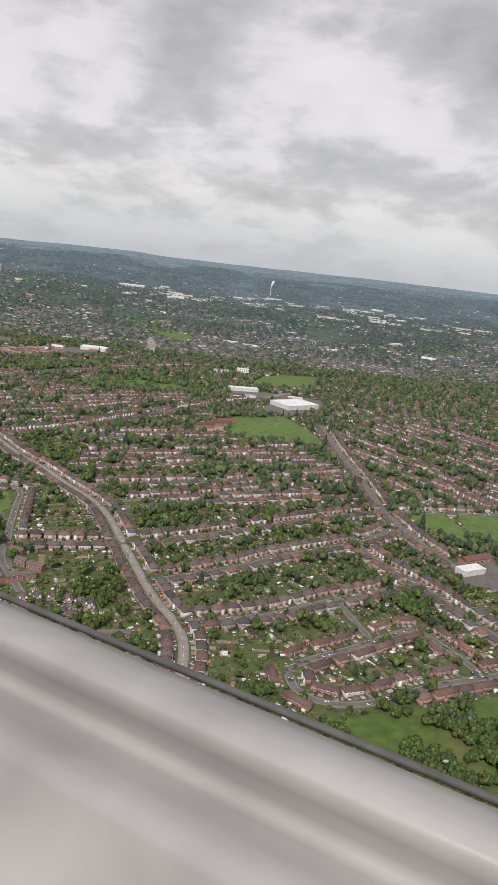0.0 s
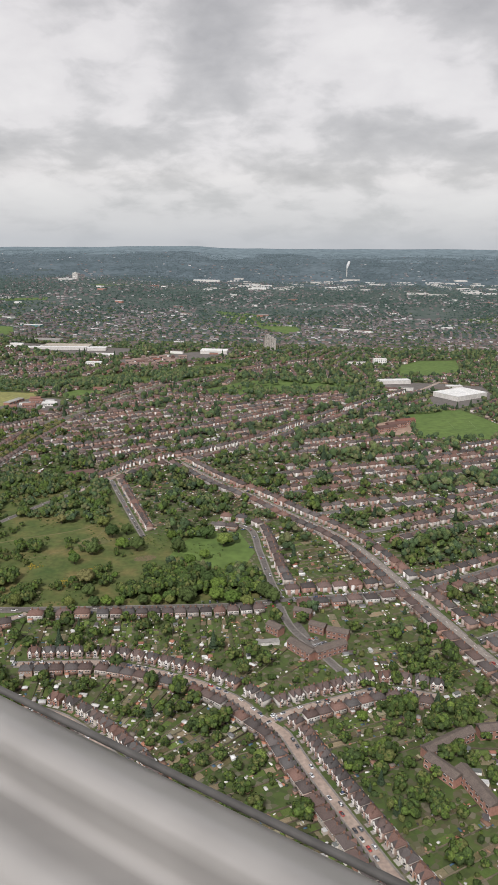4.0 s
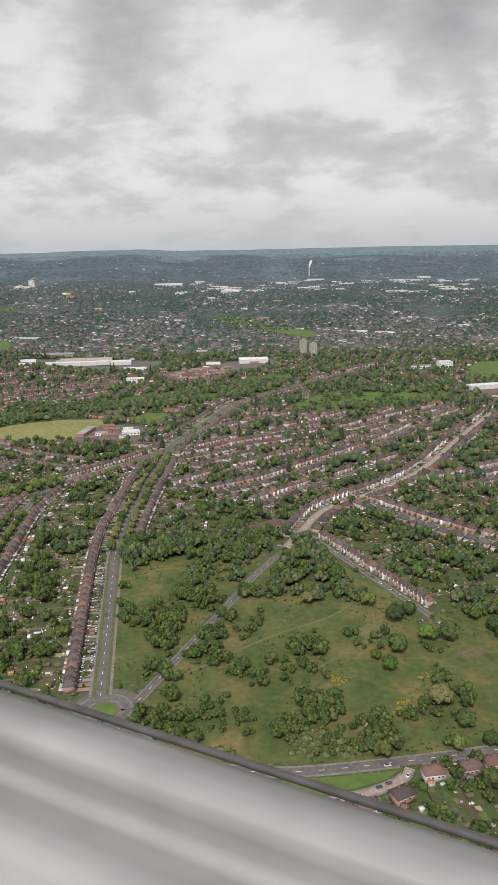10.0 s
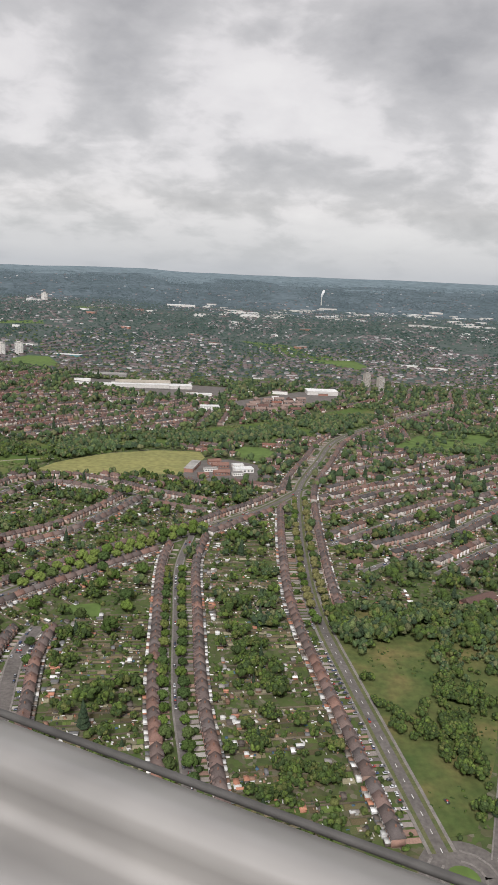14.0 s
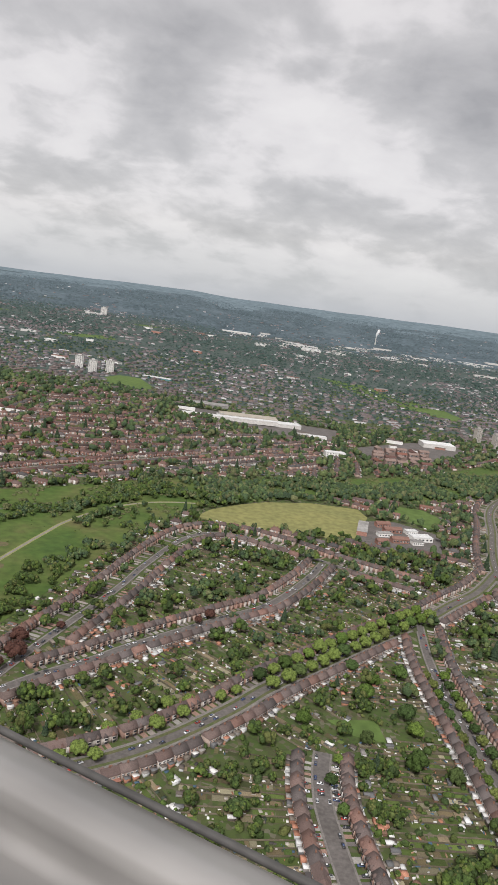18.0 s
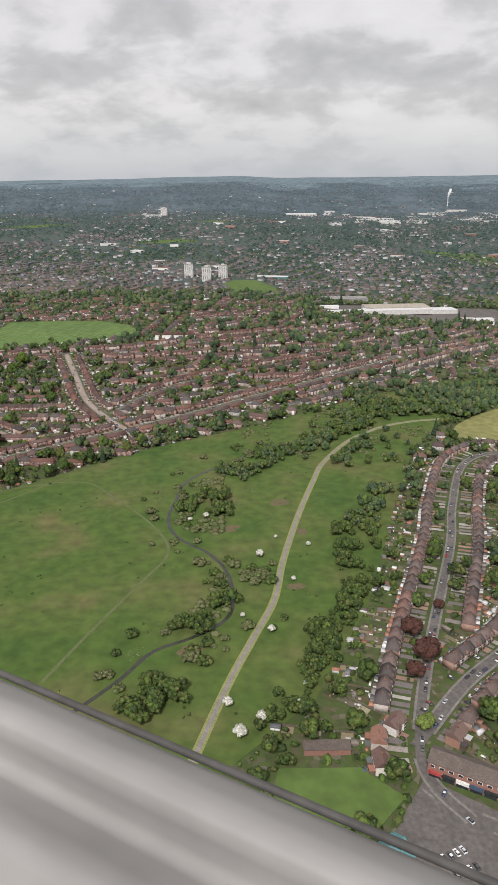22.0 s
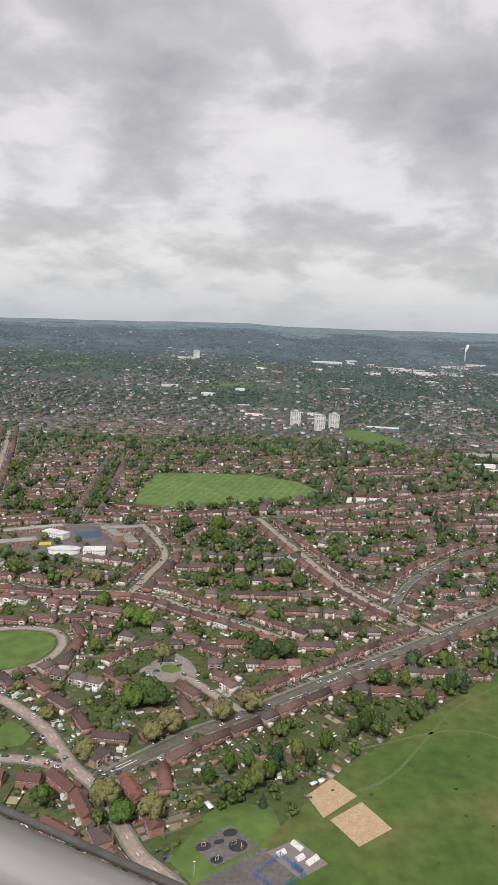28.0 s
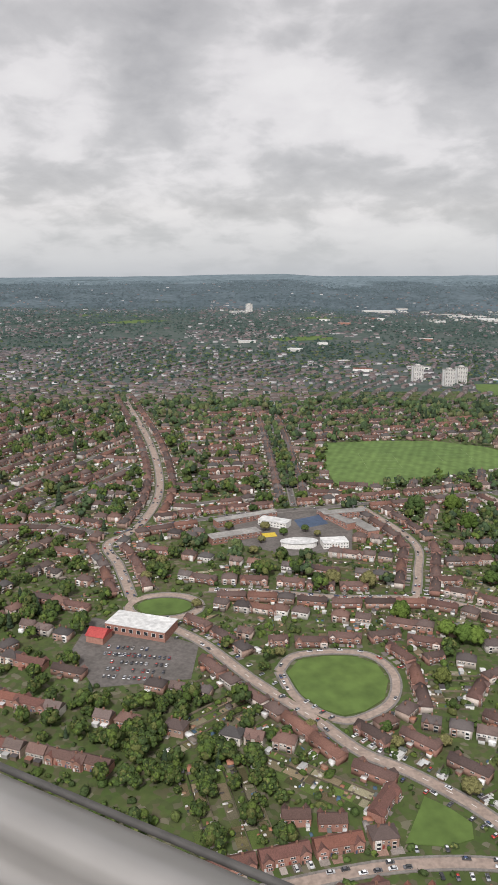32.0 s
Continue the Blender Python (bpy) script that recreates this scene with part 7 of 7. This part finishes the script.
        for (x, y), d in zip(Q, D):
            for s in (-1, 1):
                if row is AVENUE:
                    big.append((x + 2.9 * s, y, r.uniform(2.8, 3.8)))
                    continue
                grand = row[0][0] == -372
                kind = "bud" if row[0][0] > -330 and r.random() < 0.7 else "lime" if grand and r.random() < 0.5 else "leaf"
                place_tree(x + d[1] * 4.2 * s + r.uniform(-0.6, 0.6), y - d[0] * 4.2 * s, r.uniform(3.2, 4.2) if grand else r.uniform(2.2, 3.1), r.uniform(0, 6), kind, int(r.integers(2)))
    # poplars along the edge of the park
    for x, y in ((-781, 781), (-776, 783), (-786, 778), (-750, 799), (-756, 817), (-737, 813), (-717, 828), (-805, 758), (-809, 764), (-817, 760), (-827, 758), (-834, 755), (-798, 768), (-825, 746), (-841, 748), (-820, 752)):
        place_tree(x, y, r.uniform(2.2, 3.0), r.uniform(0, 6), "leaf", 3, r.uniform(1.7, 2.2))
    for x, y in ((-931, 1000), (-954, 1002), (-960, 1030), (-947, 967), (-933, 967), (-962, 970), (-957, 985), (-925, 993), (-944, 995), (-975, 1003)):
        place_tree(x, y, r.uniform(2.2, 3.2), r.uniform(0, 6), "bud" if r.random() < 0.4 else "leaf", 0)
    # single trees of their own kind
    for x, y, rad, m in ((-638, 696, 2.0, "blossom"), (-664, 737, 1.6, "blossom"), (-672, 733, 1.3, "blossom"), (-635, 638, 1.6, "blossom"), (-624, 675, 1.2, "blossom"), (-651, 597, 1.9, "blossom"), (-640, 590, 2.0, "blossom"), (-647, 583, 2.4, "blossom"), (-628, 596, 2.0, "blossom"), (-624, 606, 1.8, "blossom"),
                         (-630, 714, 1.0, "blossom"), (-615, 706, 1.2, "blossom"), (-646, 648, 1.1, "blossom"), (-581, 619, 5.2, "copper"), (-583, 634, 4.4, "copper"), (-587, 610, 3.6, "copper"), (-568, 652, 2.4, "copper"), (-496, 681, 3.0, "copper"), (-502, 674, 2.4, "copper"), (-545, 528, 2.4, "copper"), (-482, 620, 2.8, "lime"), (-491, 603, 2.8, "lime"), (-484, 609, 2.6, "lime"), (-504, 597, 3.0, "lime"), (-513, 593, 3.2, "lime"), (-506, 588, 3.0, "lime"), (-516, 578, 3.4, "lime"), (-534, 573, 2.8, "lime"), (-542, 558, 3.4, "lime"), (-548, 552, 3.2, "lime"), (-536, 556, 3.0, "lime"), (-570, 532, 3.2, "lime"), (-588, 587, 2.4, "lime"), (-564, 579, 3.0, "leaf"), (-524, 582, 2.8, "lime"), (-845, 773, 2.6, "leaf"), (-62, 274, 2.6, "lime"), (-880, 822, 3.4, "leaf"), 
                         (-905, 812, 2.4, "bud"), (-921, 812, 2.4, "bud"), (-955, 870, 2.4, "bud"), (-948, 822, 2.2, "bud"),
                         (165, 205, 2.6, "lime"), (178, 222, 1.8, "blossom"), (168, 214, 1.5, "blossom"), (-1016, 940, 3.0, "bud"), (-1010, 958, 3.2, "bud"), (-990, 912, 2.6, "bud"), (-590, 585, 2.8, "lime"), (-812, 838, 3.0, "leaf"), (-206, 455, 1.6, "leaf"), (-182, 446, 2.6, "leaf"),
                         (-150, 420, 2.2, "leaf"), (-196, 400, 1.3, "blossom"), (20, 372, 2.6, "leaf"), (-22, 300, 2.5, "leaf"), (185, 196, 2.0, "blossom")):
        place_tree(x, y, rad, r.uniform(0, 6), m, 0)
    for x, y, rad in ((-145, 459, 5.2), (-155, 461, 4.2), (-165, 478, 4.8), (-171, 451, 4.6), (-185, 526, 4.8), (-175, 495, 4.4), (-121, 465, 4.2), (-119, 458, 4.4), (-153, 386, 3.2), (-147, 387, 3.3), (-140, 388, 3.0), (-128, 390, 3.3), (-121, 391, 3.2), (-114, 392, 3.0), (-194, 383, 3.6), (-166, 385, 3.0), (-157, 484, 4.0), (-178, 437, 3.8), (-126, 477, 3.6), (-159, 397, 4.0)):
        place_tree(x, y, rad, r.uniform(0, 6), "leaf", int(r.integers(4)))
    for x, y, rad in ((-872, 798, 5.2), (-862, 800, 5.0), (-866, 806, 5.4), (-878, 878, 4.6), (-883, 884, 4.0), (-899, 900, 4.4), (-923, 820, 2.4), (-817, 840, 6.2), (-806, 844, 6.0), (-873, 804, 4.8), (-867, 801, 4.4), (-873, 877, 4.2), (-900, 898, 4.2), (-861, 1026, 6.0), (-836, 999, 5.6), (-837, 1029, 5.6), (-830, 963, 4.8), (-824, 926, 4.8), (-847, 931, 4.2), (-821, 860, 3.6), (-868, 730, 4.4), (-796, 948, 5.6), (-789, 931, 5.0), (-895, 849, 3.4)):
        place_tree(x, y, rad, r.uniform(0, 6), "leaf", int(r.integers(4)))
    for x, y, rad in ((-863, 840, 5.0), (-925, 933, 4.6), (-908, 930, 4.4), (-823, 889, 5.0), (-836, 790, 4.6), (-824, 797, 5.0), (-856, 781, 5.4), (-885, 762, 4.4), (-874, 738, 5.2), (-859, 731, 4.8), (-862, 775, 4.4), (-904, 789, 3.2), (-164, 411, 5.0), (-205, 500, 3.6)):
        place_tree(x, y, rad, r.uniform(0, 6), "bud", int(r.integers(2)))
    for x, y, rad in ((-405, 637, 4.0), (-411, 602, 4.2), (-416, 567, 4.4), (-457, 592, 3.4), (-446, 567, 2.4), (-451, 555, 2.6), (-449, 539, 2.6), (-432, 582, 3.0), (-426, 616, 4.2), (-402, 562, 3.4), (-428, 640, 3.6), (-410, 590, 3.6), (-420, 628, 3.6)):
        place_tree(x, y, rad, r.uniform(0, 6), "leaf", int(r.integers(4)))
    # gardens
    n = 60000
    P = np.c_[r.uniform(-1450, 640, n * 2), r.uniform(150, 1385, n * 2)]
    ok = seen_side(P[:, 0], P[:, 1]) & np.isin(code_at(P[:, 0], P[:, 1]), (0, 5))
    P = P[ok][:n]
    thick = np.array([noise.noise((x * 0.018, y * 0.018, 7.0)) for x, y in P])
    pick = r.random(len(P))
    for (x, y), t, q in zip(P, thick, pick):
        if code_at(x + 1.5, y) in (1, 3) or code_at(x - 1.5, y) in (1, 3):
            continue
        if -960 < x < -830 and 740 < y < 925 and q < 0.3:
            bush.append((x, y, r.uniform(0.7, 1.8)))
            continue
        if q < (0.25 if side(x, y) < 380 else 0.5 if side(x, y) < 520 else 0.64) + 0.6 * t:
            big.append((x, y, r.choice((1.3, 1.7, 2.1, 2.6, 3.2, 4.0)) * r.uniform(0.85, 1.15) * (1.0 if side(x, y) < 520 else 1.15)))
        elif q < 0.85:
            bush.append((x, y, r.uniform(0.8, 2.1)))
    big.sort(key=lambda b: side(b[0], b[1]))
    B = np.array(big)
    fir = (r.random(len(B)) < 0.045) & (code_at(B[:, 0], B[:, 1]) != 2)
    B, F = B[~fir], B[fir]
    d = side(B[:, 0], B[:, 1])
    near = Heap("trees", "garden and woodland trees in spring leaf", "trees")
    for k in range(4):
        mine = np.arange(len(B)) % 4 == k
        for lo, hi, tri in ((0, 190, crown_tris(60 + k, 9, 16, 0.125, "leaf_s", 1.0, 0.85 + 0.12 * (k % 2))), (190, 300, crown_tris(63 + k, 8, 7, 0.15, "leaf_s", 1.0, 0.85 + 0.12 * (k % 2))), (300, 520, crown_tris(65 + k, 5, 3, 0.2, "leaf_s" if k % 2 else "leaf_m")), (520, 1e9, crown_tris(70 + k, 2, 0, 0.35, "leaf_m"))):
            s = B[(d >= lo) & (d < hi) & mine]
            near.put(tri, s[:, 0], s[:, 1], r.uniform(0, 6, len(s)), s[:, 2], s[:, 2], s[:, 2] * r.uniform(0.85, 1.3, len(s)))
        s = F[np.arange(len(F)) % 4 == k]
        near.put(cone_tris(k, "fir"), s[:, 0], s[:, 1], r.uniform(0, 6, len(s)), s[:, 2], s[:, 2], s[:, 2] * r.uniform(0.8, 1.3, len(s)))
    near.done(True)
    S = np.array(bush)
    S = S[(side(S[:, 0], S[:, 1]) < 480) | (r.random(len(S)) < 0.12)]
    shrubs = Heap("shrubs", "garden shrubs and hedges", "shrubs")
    for k in range(3):
        V, T, mm = crown_tris(90 + k, 1, 1, 0.4, "leaf_s", 1.0, 0.8)
        V = V - [0, 0, 0.45]
        s = S[np.arange(len(S)) % 3 == k]
        shrubs.put((V.astype(np.float32), T, mm), s[:, 0], s[:, 1], r.uniform(0, 6, len(s)), s[:, 2] * r.uniform(0.8, 1.6, len(s)), s[:, 2], s[:, 2] * r.uniform(0.7, 1.2, len(s)))
    # gorse and low scrub on the heath and in the park
    for poly, m, per in ((HEATH, "leaf_s", 16), (PARK, "leaf_s", 260), ([(-206, 436), (-188, 431), (-172, 412), (-178, 404), (-197, 418)], "gorse", 2.6), ([(-178, 441), (-160, 438), (-160, 430), (-175, 430)], "gorse", 2.6), (OSIERS, "scrub", 7), (ALDERS, "scrub", 9), ([(-249, 404), (-222, 412), (-201, 407), (-185, 399), (-184, 388), (-210, 384), (-240, 384), (-252, 391)], "scrub", 7), (WEDGE, "leaf_s", 20), (BELT, "scrub", 26)):
        q = scatter(poly, per, r)
        q = q[np.array([noise.noise((x * 0.04, y * 0.04, 1.0)) > 0.05 for x, y in q]) & (code_at(q[:, 0], q[:, 1]) == 2)]
        V, T, mm = crown_tris(95, 2, 3, 0.3, m, 1.0, 0.7)
        shrubs.put(((V - [0, 0, 0.5]).astype(np.float32), T, mm), q[:, 0], q[:, 1], r.uniform(0, 6, len(q)), *((r.uniform(1.0, 2.6, len(q)),) * 2 if m == "scrub" else (r.uniform(0.4, 1.2, len(q)),) * 2 if m == "gorse" else (r.uniform(0.4, 1.1, len(q)), r.uniform(0.4, 1.1, len(q)))), r.uniform(0.3, 0.7, len(q)) * (2.2 if m == "scrub" else 1.0))
    for x, y, rx, ry in ((-648, 753, 11, 7), (-665, 693, 8, 6), (-694, 761, 10, 7), (-684, 625, 8, 6), (-688, 735, 7, 8), (-640, 770, 8, 5)):
        q = scatter(blob(x, y, rx, ry, 0.5, 18, 0.25, int(rx)), 0.9, r)
        q = q[code_at(q[:, 0], q[:, 1]) == 2]
        V, T, mm = crown_tris(98, 1, 0, 0.3, "umbel", 1.0, 0.5)
        k = r.uniform(0.3, 0.85, len(q)) * np.exp(-0.5 * ((q[:, 0] - x) ** 2 / rx ** 2 + (q[:, 1] - y) ** 2 / ry ** 2))
        shrubs.put(((V - [0, 0, 0.85]).astype(np.float32), T, mm), q[:, 0], q[:, 1], r.uniform(0, 6, len(q)), k, k, k * 0.5)
    Q, D = curve_points([(-640, 838), (-675, 789), (-683, 740), (-676, 714), (-664, 700), (-651, 679), (-652, 645), (-668, 628), (-690, 610)], 3.0)
    for m, n, wide in (("scrub", 2, 9.0), ("leaf_s", 1, 12.0)):
        q = np.repeat(Q, n, 0) + r.normal(size=(len(Q) * n, 2)) * [wide, wide * 0.7] + [5, 0]
        q = q[(code_at(q[:, 0], q[:, 1]) == 2) & np.array([noise.noise((x * 0.045, y * 0.045, 6.0)) > 0.0 and np.hypot(*(Q - (x, y)).T).min() > 3.6 for x, y in q])]
        V, T, mm = crown_tris(97, 7, 5, 0.2, m, 1.0, 0.75)
        k = r.uniform(1.3, 3.6, len(q))
        shrubs.put(((V - [0, 0, 0.45]).astype(np.float32), T, mm), q[:, 0], q[:, 1], r.uniform(0, 6, len(q)), k, k, k * 0.8)
    shrubs.done(True)
    # far woods and street trees
    n = 150000
    P = np.c_[r.uniform(-2600, 2300, n), 1335 + 3165 * r.random(n) ** 1.75]
    wood = np.array([noise.noise((x / 210, y / 330, 5.0)) + 0.5 * noise.noise((x / 60, y / 90, 2.0)) for x, y in P])
    inside = (P[:, 0] > X0 + 5) & (P[:, 0] < X0 + NX * RES - 5) & (P[:, 1] < Y0 + NY * RES - 5)
    ok = seen_side(P[:, 0], P[:, 1]) & (r.random(n) < np.where(P[:, 1] < 1750, 0.95, 0.74) + 1.3 * wood) & ~(inside & np.isin(code_at(P[:, 0], P[:, 1]), (1, 2, 3)))
    P = P[ok]
    far = Heap("far_trees", "far woods and street trees", "trees")
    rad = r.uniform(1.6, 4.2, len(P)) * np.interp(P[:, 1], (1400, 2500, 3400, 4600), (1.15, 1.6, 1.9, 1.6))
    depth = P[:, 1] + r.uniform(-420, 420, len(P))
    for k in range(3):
        # bands by distance, each hazier: the haze is in the leaf colour
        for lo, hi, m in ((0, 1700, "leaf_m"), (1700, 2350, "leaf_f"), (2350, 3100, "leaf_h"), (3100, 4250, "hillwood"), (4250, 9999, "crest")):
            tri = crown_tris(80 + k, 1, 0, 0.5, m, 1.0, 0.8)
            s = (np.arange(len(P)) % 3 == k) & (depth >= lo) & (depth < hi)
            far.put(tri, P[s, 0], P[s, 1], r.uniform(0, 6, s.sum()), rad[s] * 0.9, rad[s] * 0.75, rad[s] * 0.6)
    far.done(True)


make_trees()

# ---------------------------------------------------------------- cars
def make_cars():
    c = thing("car", 0, 0, 0, "parked family car on a suburban street", "car", "parked cars")
    g = Geo()
    L, W = 1.22, 0.5
    prof = ((-L, 0.18), (-L, 0.46), (-0.95, 0.52), (0.62, 0.50), (L - 0.06, 0.42), (L, 0.18))
    V = [(x, s * W, z) for s in (-1, 1) for x, z in prof]
    n = len(prof)
    g.add(V, [tuple(range(n)), tuple(reversed(range(n, 2 * n)))] + [(k, n + k, n + (k + 1) % n, (k + 1) % n) for k in range(n)], "car")
    part("body", g, c)
    k = Geo().add([(x, s * w, z) for s in (-1, 1) for x, z, w in ((-1.02, 0.5, 0.47), (-0.72, 0.82, 0.38), (0.18, 0.82, 0.38), (0.62, 0.5, 0.47))], [(0, 1, 2, 3), (7, 6, 5, 4), (0, 4, 5, 1), (2, 6, 7, 3)], "glass")
    part("window_glass", k, c, "dark car glass")
    part("roof", Geo().box(-0.7, 0.16, -0.37, 0.37, 0.81, 0.84, "car"), c)
    w = Geo().cyl(0, 0, -0.07, 0.07, 0.18, "tyre", 10, axis="y").mesh("wheel")
    rim = Geo().cyl(0, 0, -0.08, 0.08, 0.11, "metal", 8, axis="y").mesh("rim")
    for x in (-0.72, 0.72):
        for y in (-0.46, 0.46):
            wheel = part("wheel", w, c, at=Matrix.Translation((x, y, 0.18)))
            part("rim", rim, wheel, "silver wheel rim")
    r = random.Random(21)
    seats = []
    for Q, D, h, houses, setback, busy in STREETS:
        for q, d in zip(Q[::1], D[::1]):
            for s in (-1, 1):
                if r.random() < (0.2 if houses == "ringed" else 0.6):
                    n = np.array([d[1], -d[0]]) * s
                    if r.random() < (0.06 if busy else 0.55):
                        p, turn = q + n * (h - 0.75), math.atan2(d[1], d[0]) + r.choice((0, math.pi))
                        lift = 0.22
                    else:
                        p, turn = q + n * (h + 2.6 + r.uniform(0, 0.6)), math.atan2(n[1], n[0]) + r.choice((0, math.pi))
                        lift = 0.14
                        if setback > 10 or code_at(*p) in (2, 3):
                            continue
                    seats.append((p[0], p[1], turn, lift))
    for cx, cy, tn, a, b in ((-861, 842, 0.6, 5, 1), (-853, 838, -0.9, 4, 1), (-868, 831, 0.9, 4, 1), (-1010, 866, -0.15, 12, 4), (-1016, 878, -0.15, 9, 2), (-592, 541, 0.4, 4, 2), (-150, 478, 0.35, 6, 2), (-38, 362, 0.5, 4, 2), (-455, 552, 1.5, 5, 2)):
        for i in range(a):
            for j in range(b):
                if r.random() < 0.8:
                    u, v = (i - a / 2) * 2.0, (j - b / 2) * 5.2
                    seats.append((cx + u * math.cos(tn) - v * math.sin(tn), cy + u * math.sin(tn) + v * math.cos(tn), tn + math.pi / 2, 0.14))
    for x, y, tn in ((-291, 450, 1.9), (-266, 458, 1.1), (-263, 463, 1.1), (-590, 560, 1.0), (-160, 381.5, 0.05), (-903, 777, -1.0), (-915, 790, -0.9)):
        seats.append((x, y, tn, 0.22))
    for y in np.arange(436, 580, 3.6):
        x = np.interp(y, (428, 480, 531, 577), (-300, -304, -308, -311))
        for off in (5.2, 9.0):
            if r.random() < 0.75:
                seats.append((x - off, y, r.choice((0.1, 0.2, 1.6)), 0.3 if off < 6 else 0.16))
    side = lambda s: OUT.x * (s[0] - HOME.x) + OUT.y * (s[1] - HOME.y)
    seats = [s for s in seats if seen_side(s[0], s[1], 5)]
    seats.sort(key=side)
    first = True
    for x, y, turn, lift in seats[:60]:
        m = Matrix.Translation((x, y, gz(x, y) + lift)) @ Matrix.Rotation(turn, 4, "Z")
        if first:
            c.matrix_basis, first = m, False
        else:
            copy_thing(c, m)
    rest = Heap("cars", "parked cars of many colours in far streets", "cars")
    M["car_s"] = mat("far_car_paint", GREY, 3.0, 0.3, "island", CARS, 0.1, spec=0.5)
    G = Geo().add(g.V, g.F, "car_s").add(k.V, k.F, "glass").box(-0.7, 0.16, -0.37, 0.37, 0.81, 0.84, "car_s")
    A = np.array([s for k, s in enumerate(seats[60:]) if side(s) < 330 or k % 5 < 3])
    rest.put(G.tris(), A[:, 0], A[:, 1], A[:, 2], z=ground_z(A[:, 0], A[:, 1]) + A[:, 3])
    rest.done()


make_cars()

# ---------------------------------------------------------------- the aircraft's window surround, swept beside the flight line to stay in the camera's view
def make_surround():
    """Moulded plastic reveal below the pane: a lip of dark rubber and two rounded ridges, drawn along the line of
    flight to fit the camera's view.
    """
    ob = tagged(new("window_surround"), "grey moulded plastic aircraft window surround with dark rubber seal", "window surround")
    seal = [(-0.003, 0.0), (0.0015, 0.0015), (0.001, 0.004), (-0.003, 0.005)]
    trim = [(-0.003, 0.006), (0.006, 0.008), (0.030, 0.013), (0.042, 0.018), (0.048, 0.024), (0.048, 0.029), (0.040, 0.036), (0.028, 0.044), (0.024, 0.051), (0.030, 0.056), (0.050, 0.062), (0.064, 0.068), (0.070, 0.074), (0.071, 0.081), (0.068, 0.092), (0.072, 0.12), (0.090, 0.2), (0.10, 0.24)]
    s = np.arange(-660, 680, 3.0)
    # tilt by flight time, set so the upper edge fits the camera's view
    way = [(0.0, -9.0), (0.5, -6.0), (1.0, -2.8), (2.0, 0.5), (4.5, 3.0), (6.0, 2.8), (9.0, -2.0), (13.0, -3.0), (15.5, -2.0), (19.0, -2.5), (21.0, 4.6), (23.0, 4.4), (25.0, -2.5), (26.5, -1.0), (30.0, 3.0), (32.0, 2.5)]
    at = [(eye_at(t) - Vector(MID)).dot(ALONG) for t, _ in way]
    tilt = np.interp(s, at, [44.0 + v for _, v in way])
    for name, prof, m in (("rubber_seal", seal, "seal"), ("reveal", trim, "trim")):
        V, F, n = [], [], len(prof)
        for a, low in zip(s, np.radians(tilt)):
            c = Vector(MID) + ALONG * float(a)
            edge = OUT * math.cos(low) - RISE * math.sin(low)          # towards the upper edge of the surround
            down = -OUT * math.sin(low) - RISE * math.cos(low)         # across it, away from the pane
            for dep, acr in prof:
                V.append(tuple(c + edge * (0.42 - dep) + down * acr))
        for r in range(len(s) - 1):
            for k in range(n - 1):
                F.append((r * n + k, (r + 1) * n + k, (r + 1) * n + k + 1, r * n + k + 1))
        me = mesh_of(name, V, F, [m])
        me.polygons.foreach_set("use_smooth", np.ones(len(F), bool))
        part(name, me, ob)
    # unseen panel behind the camera, added to block sky and shade the surround
    shade_panel = [(-0.30, -0.95), (-0.55, -0.6), (-0.68, -0.1), (-0.66, 0.25)]
    V, F, n = [], [], len(shade_panel)
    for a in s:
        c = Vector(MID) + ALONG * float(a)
        V += [tuple(c + OUT * o + RISE * u) for o, u in shade_panel]
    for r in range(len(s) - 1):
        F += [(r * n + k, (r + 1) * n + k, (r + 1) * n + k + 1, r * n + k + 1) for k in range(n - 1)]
    part("cabin_lining", mesh_of("cabin_lining", V, F, ["panel_grey"]), ob, "unseen curved panel that blocks sky behind the window surround")


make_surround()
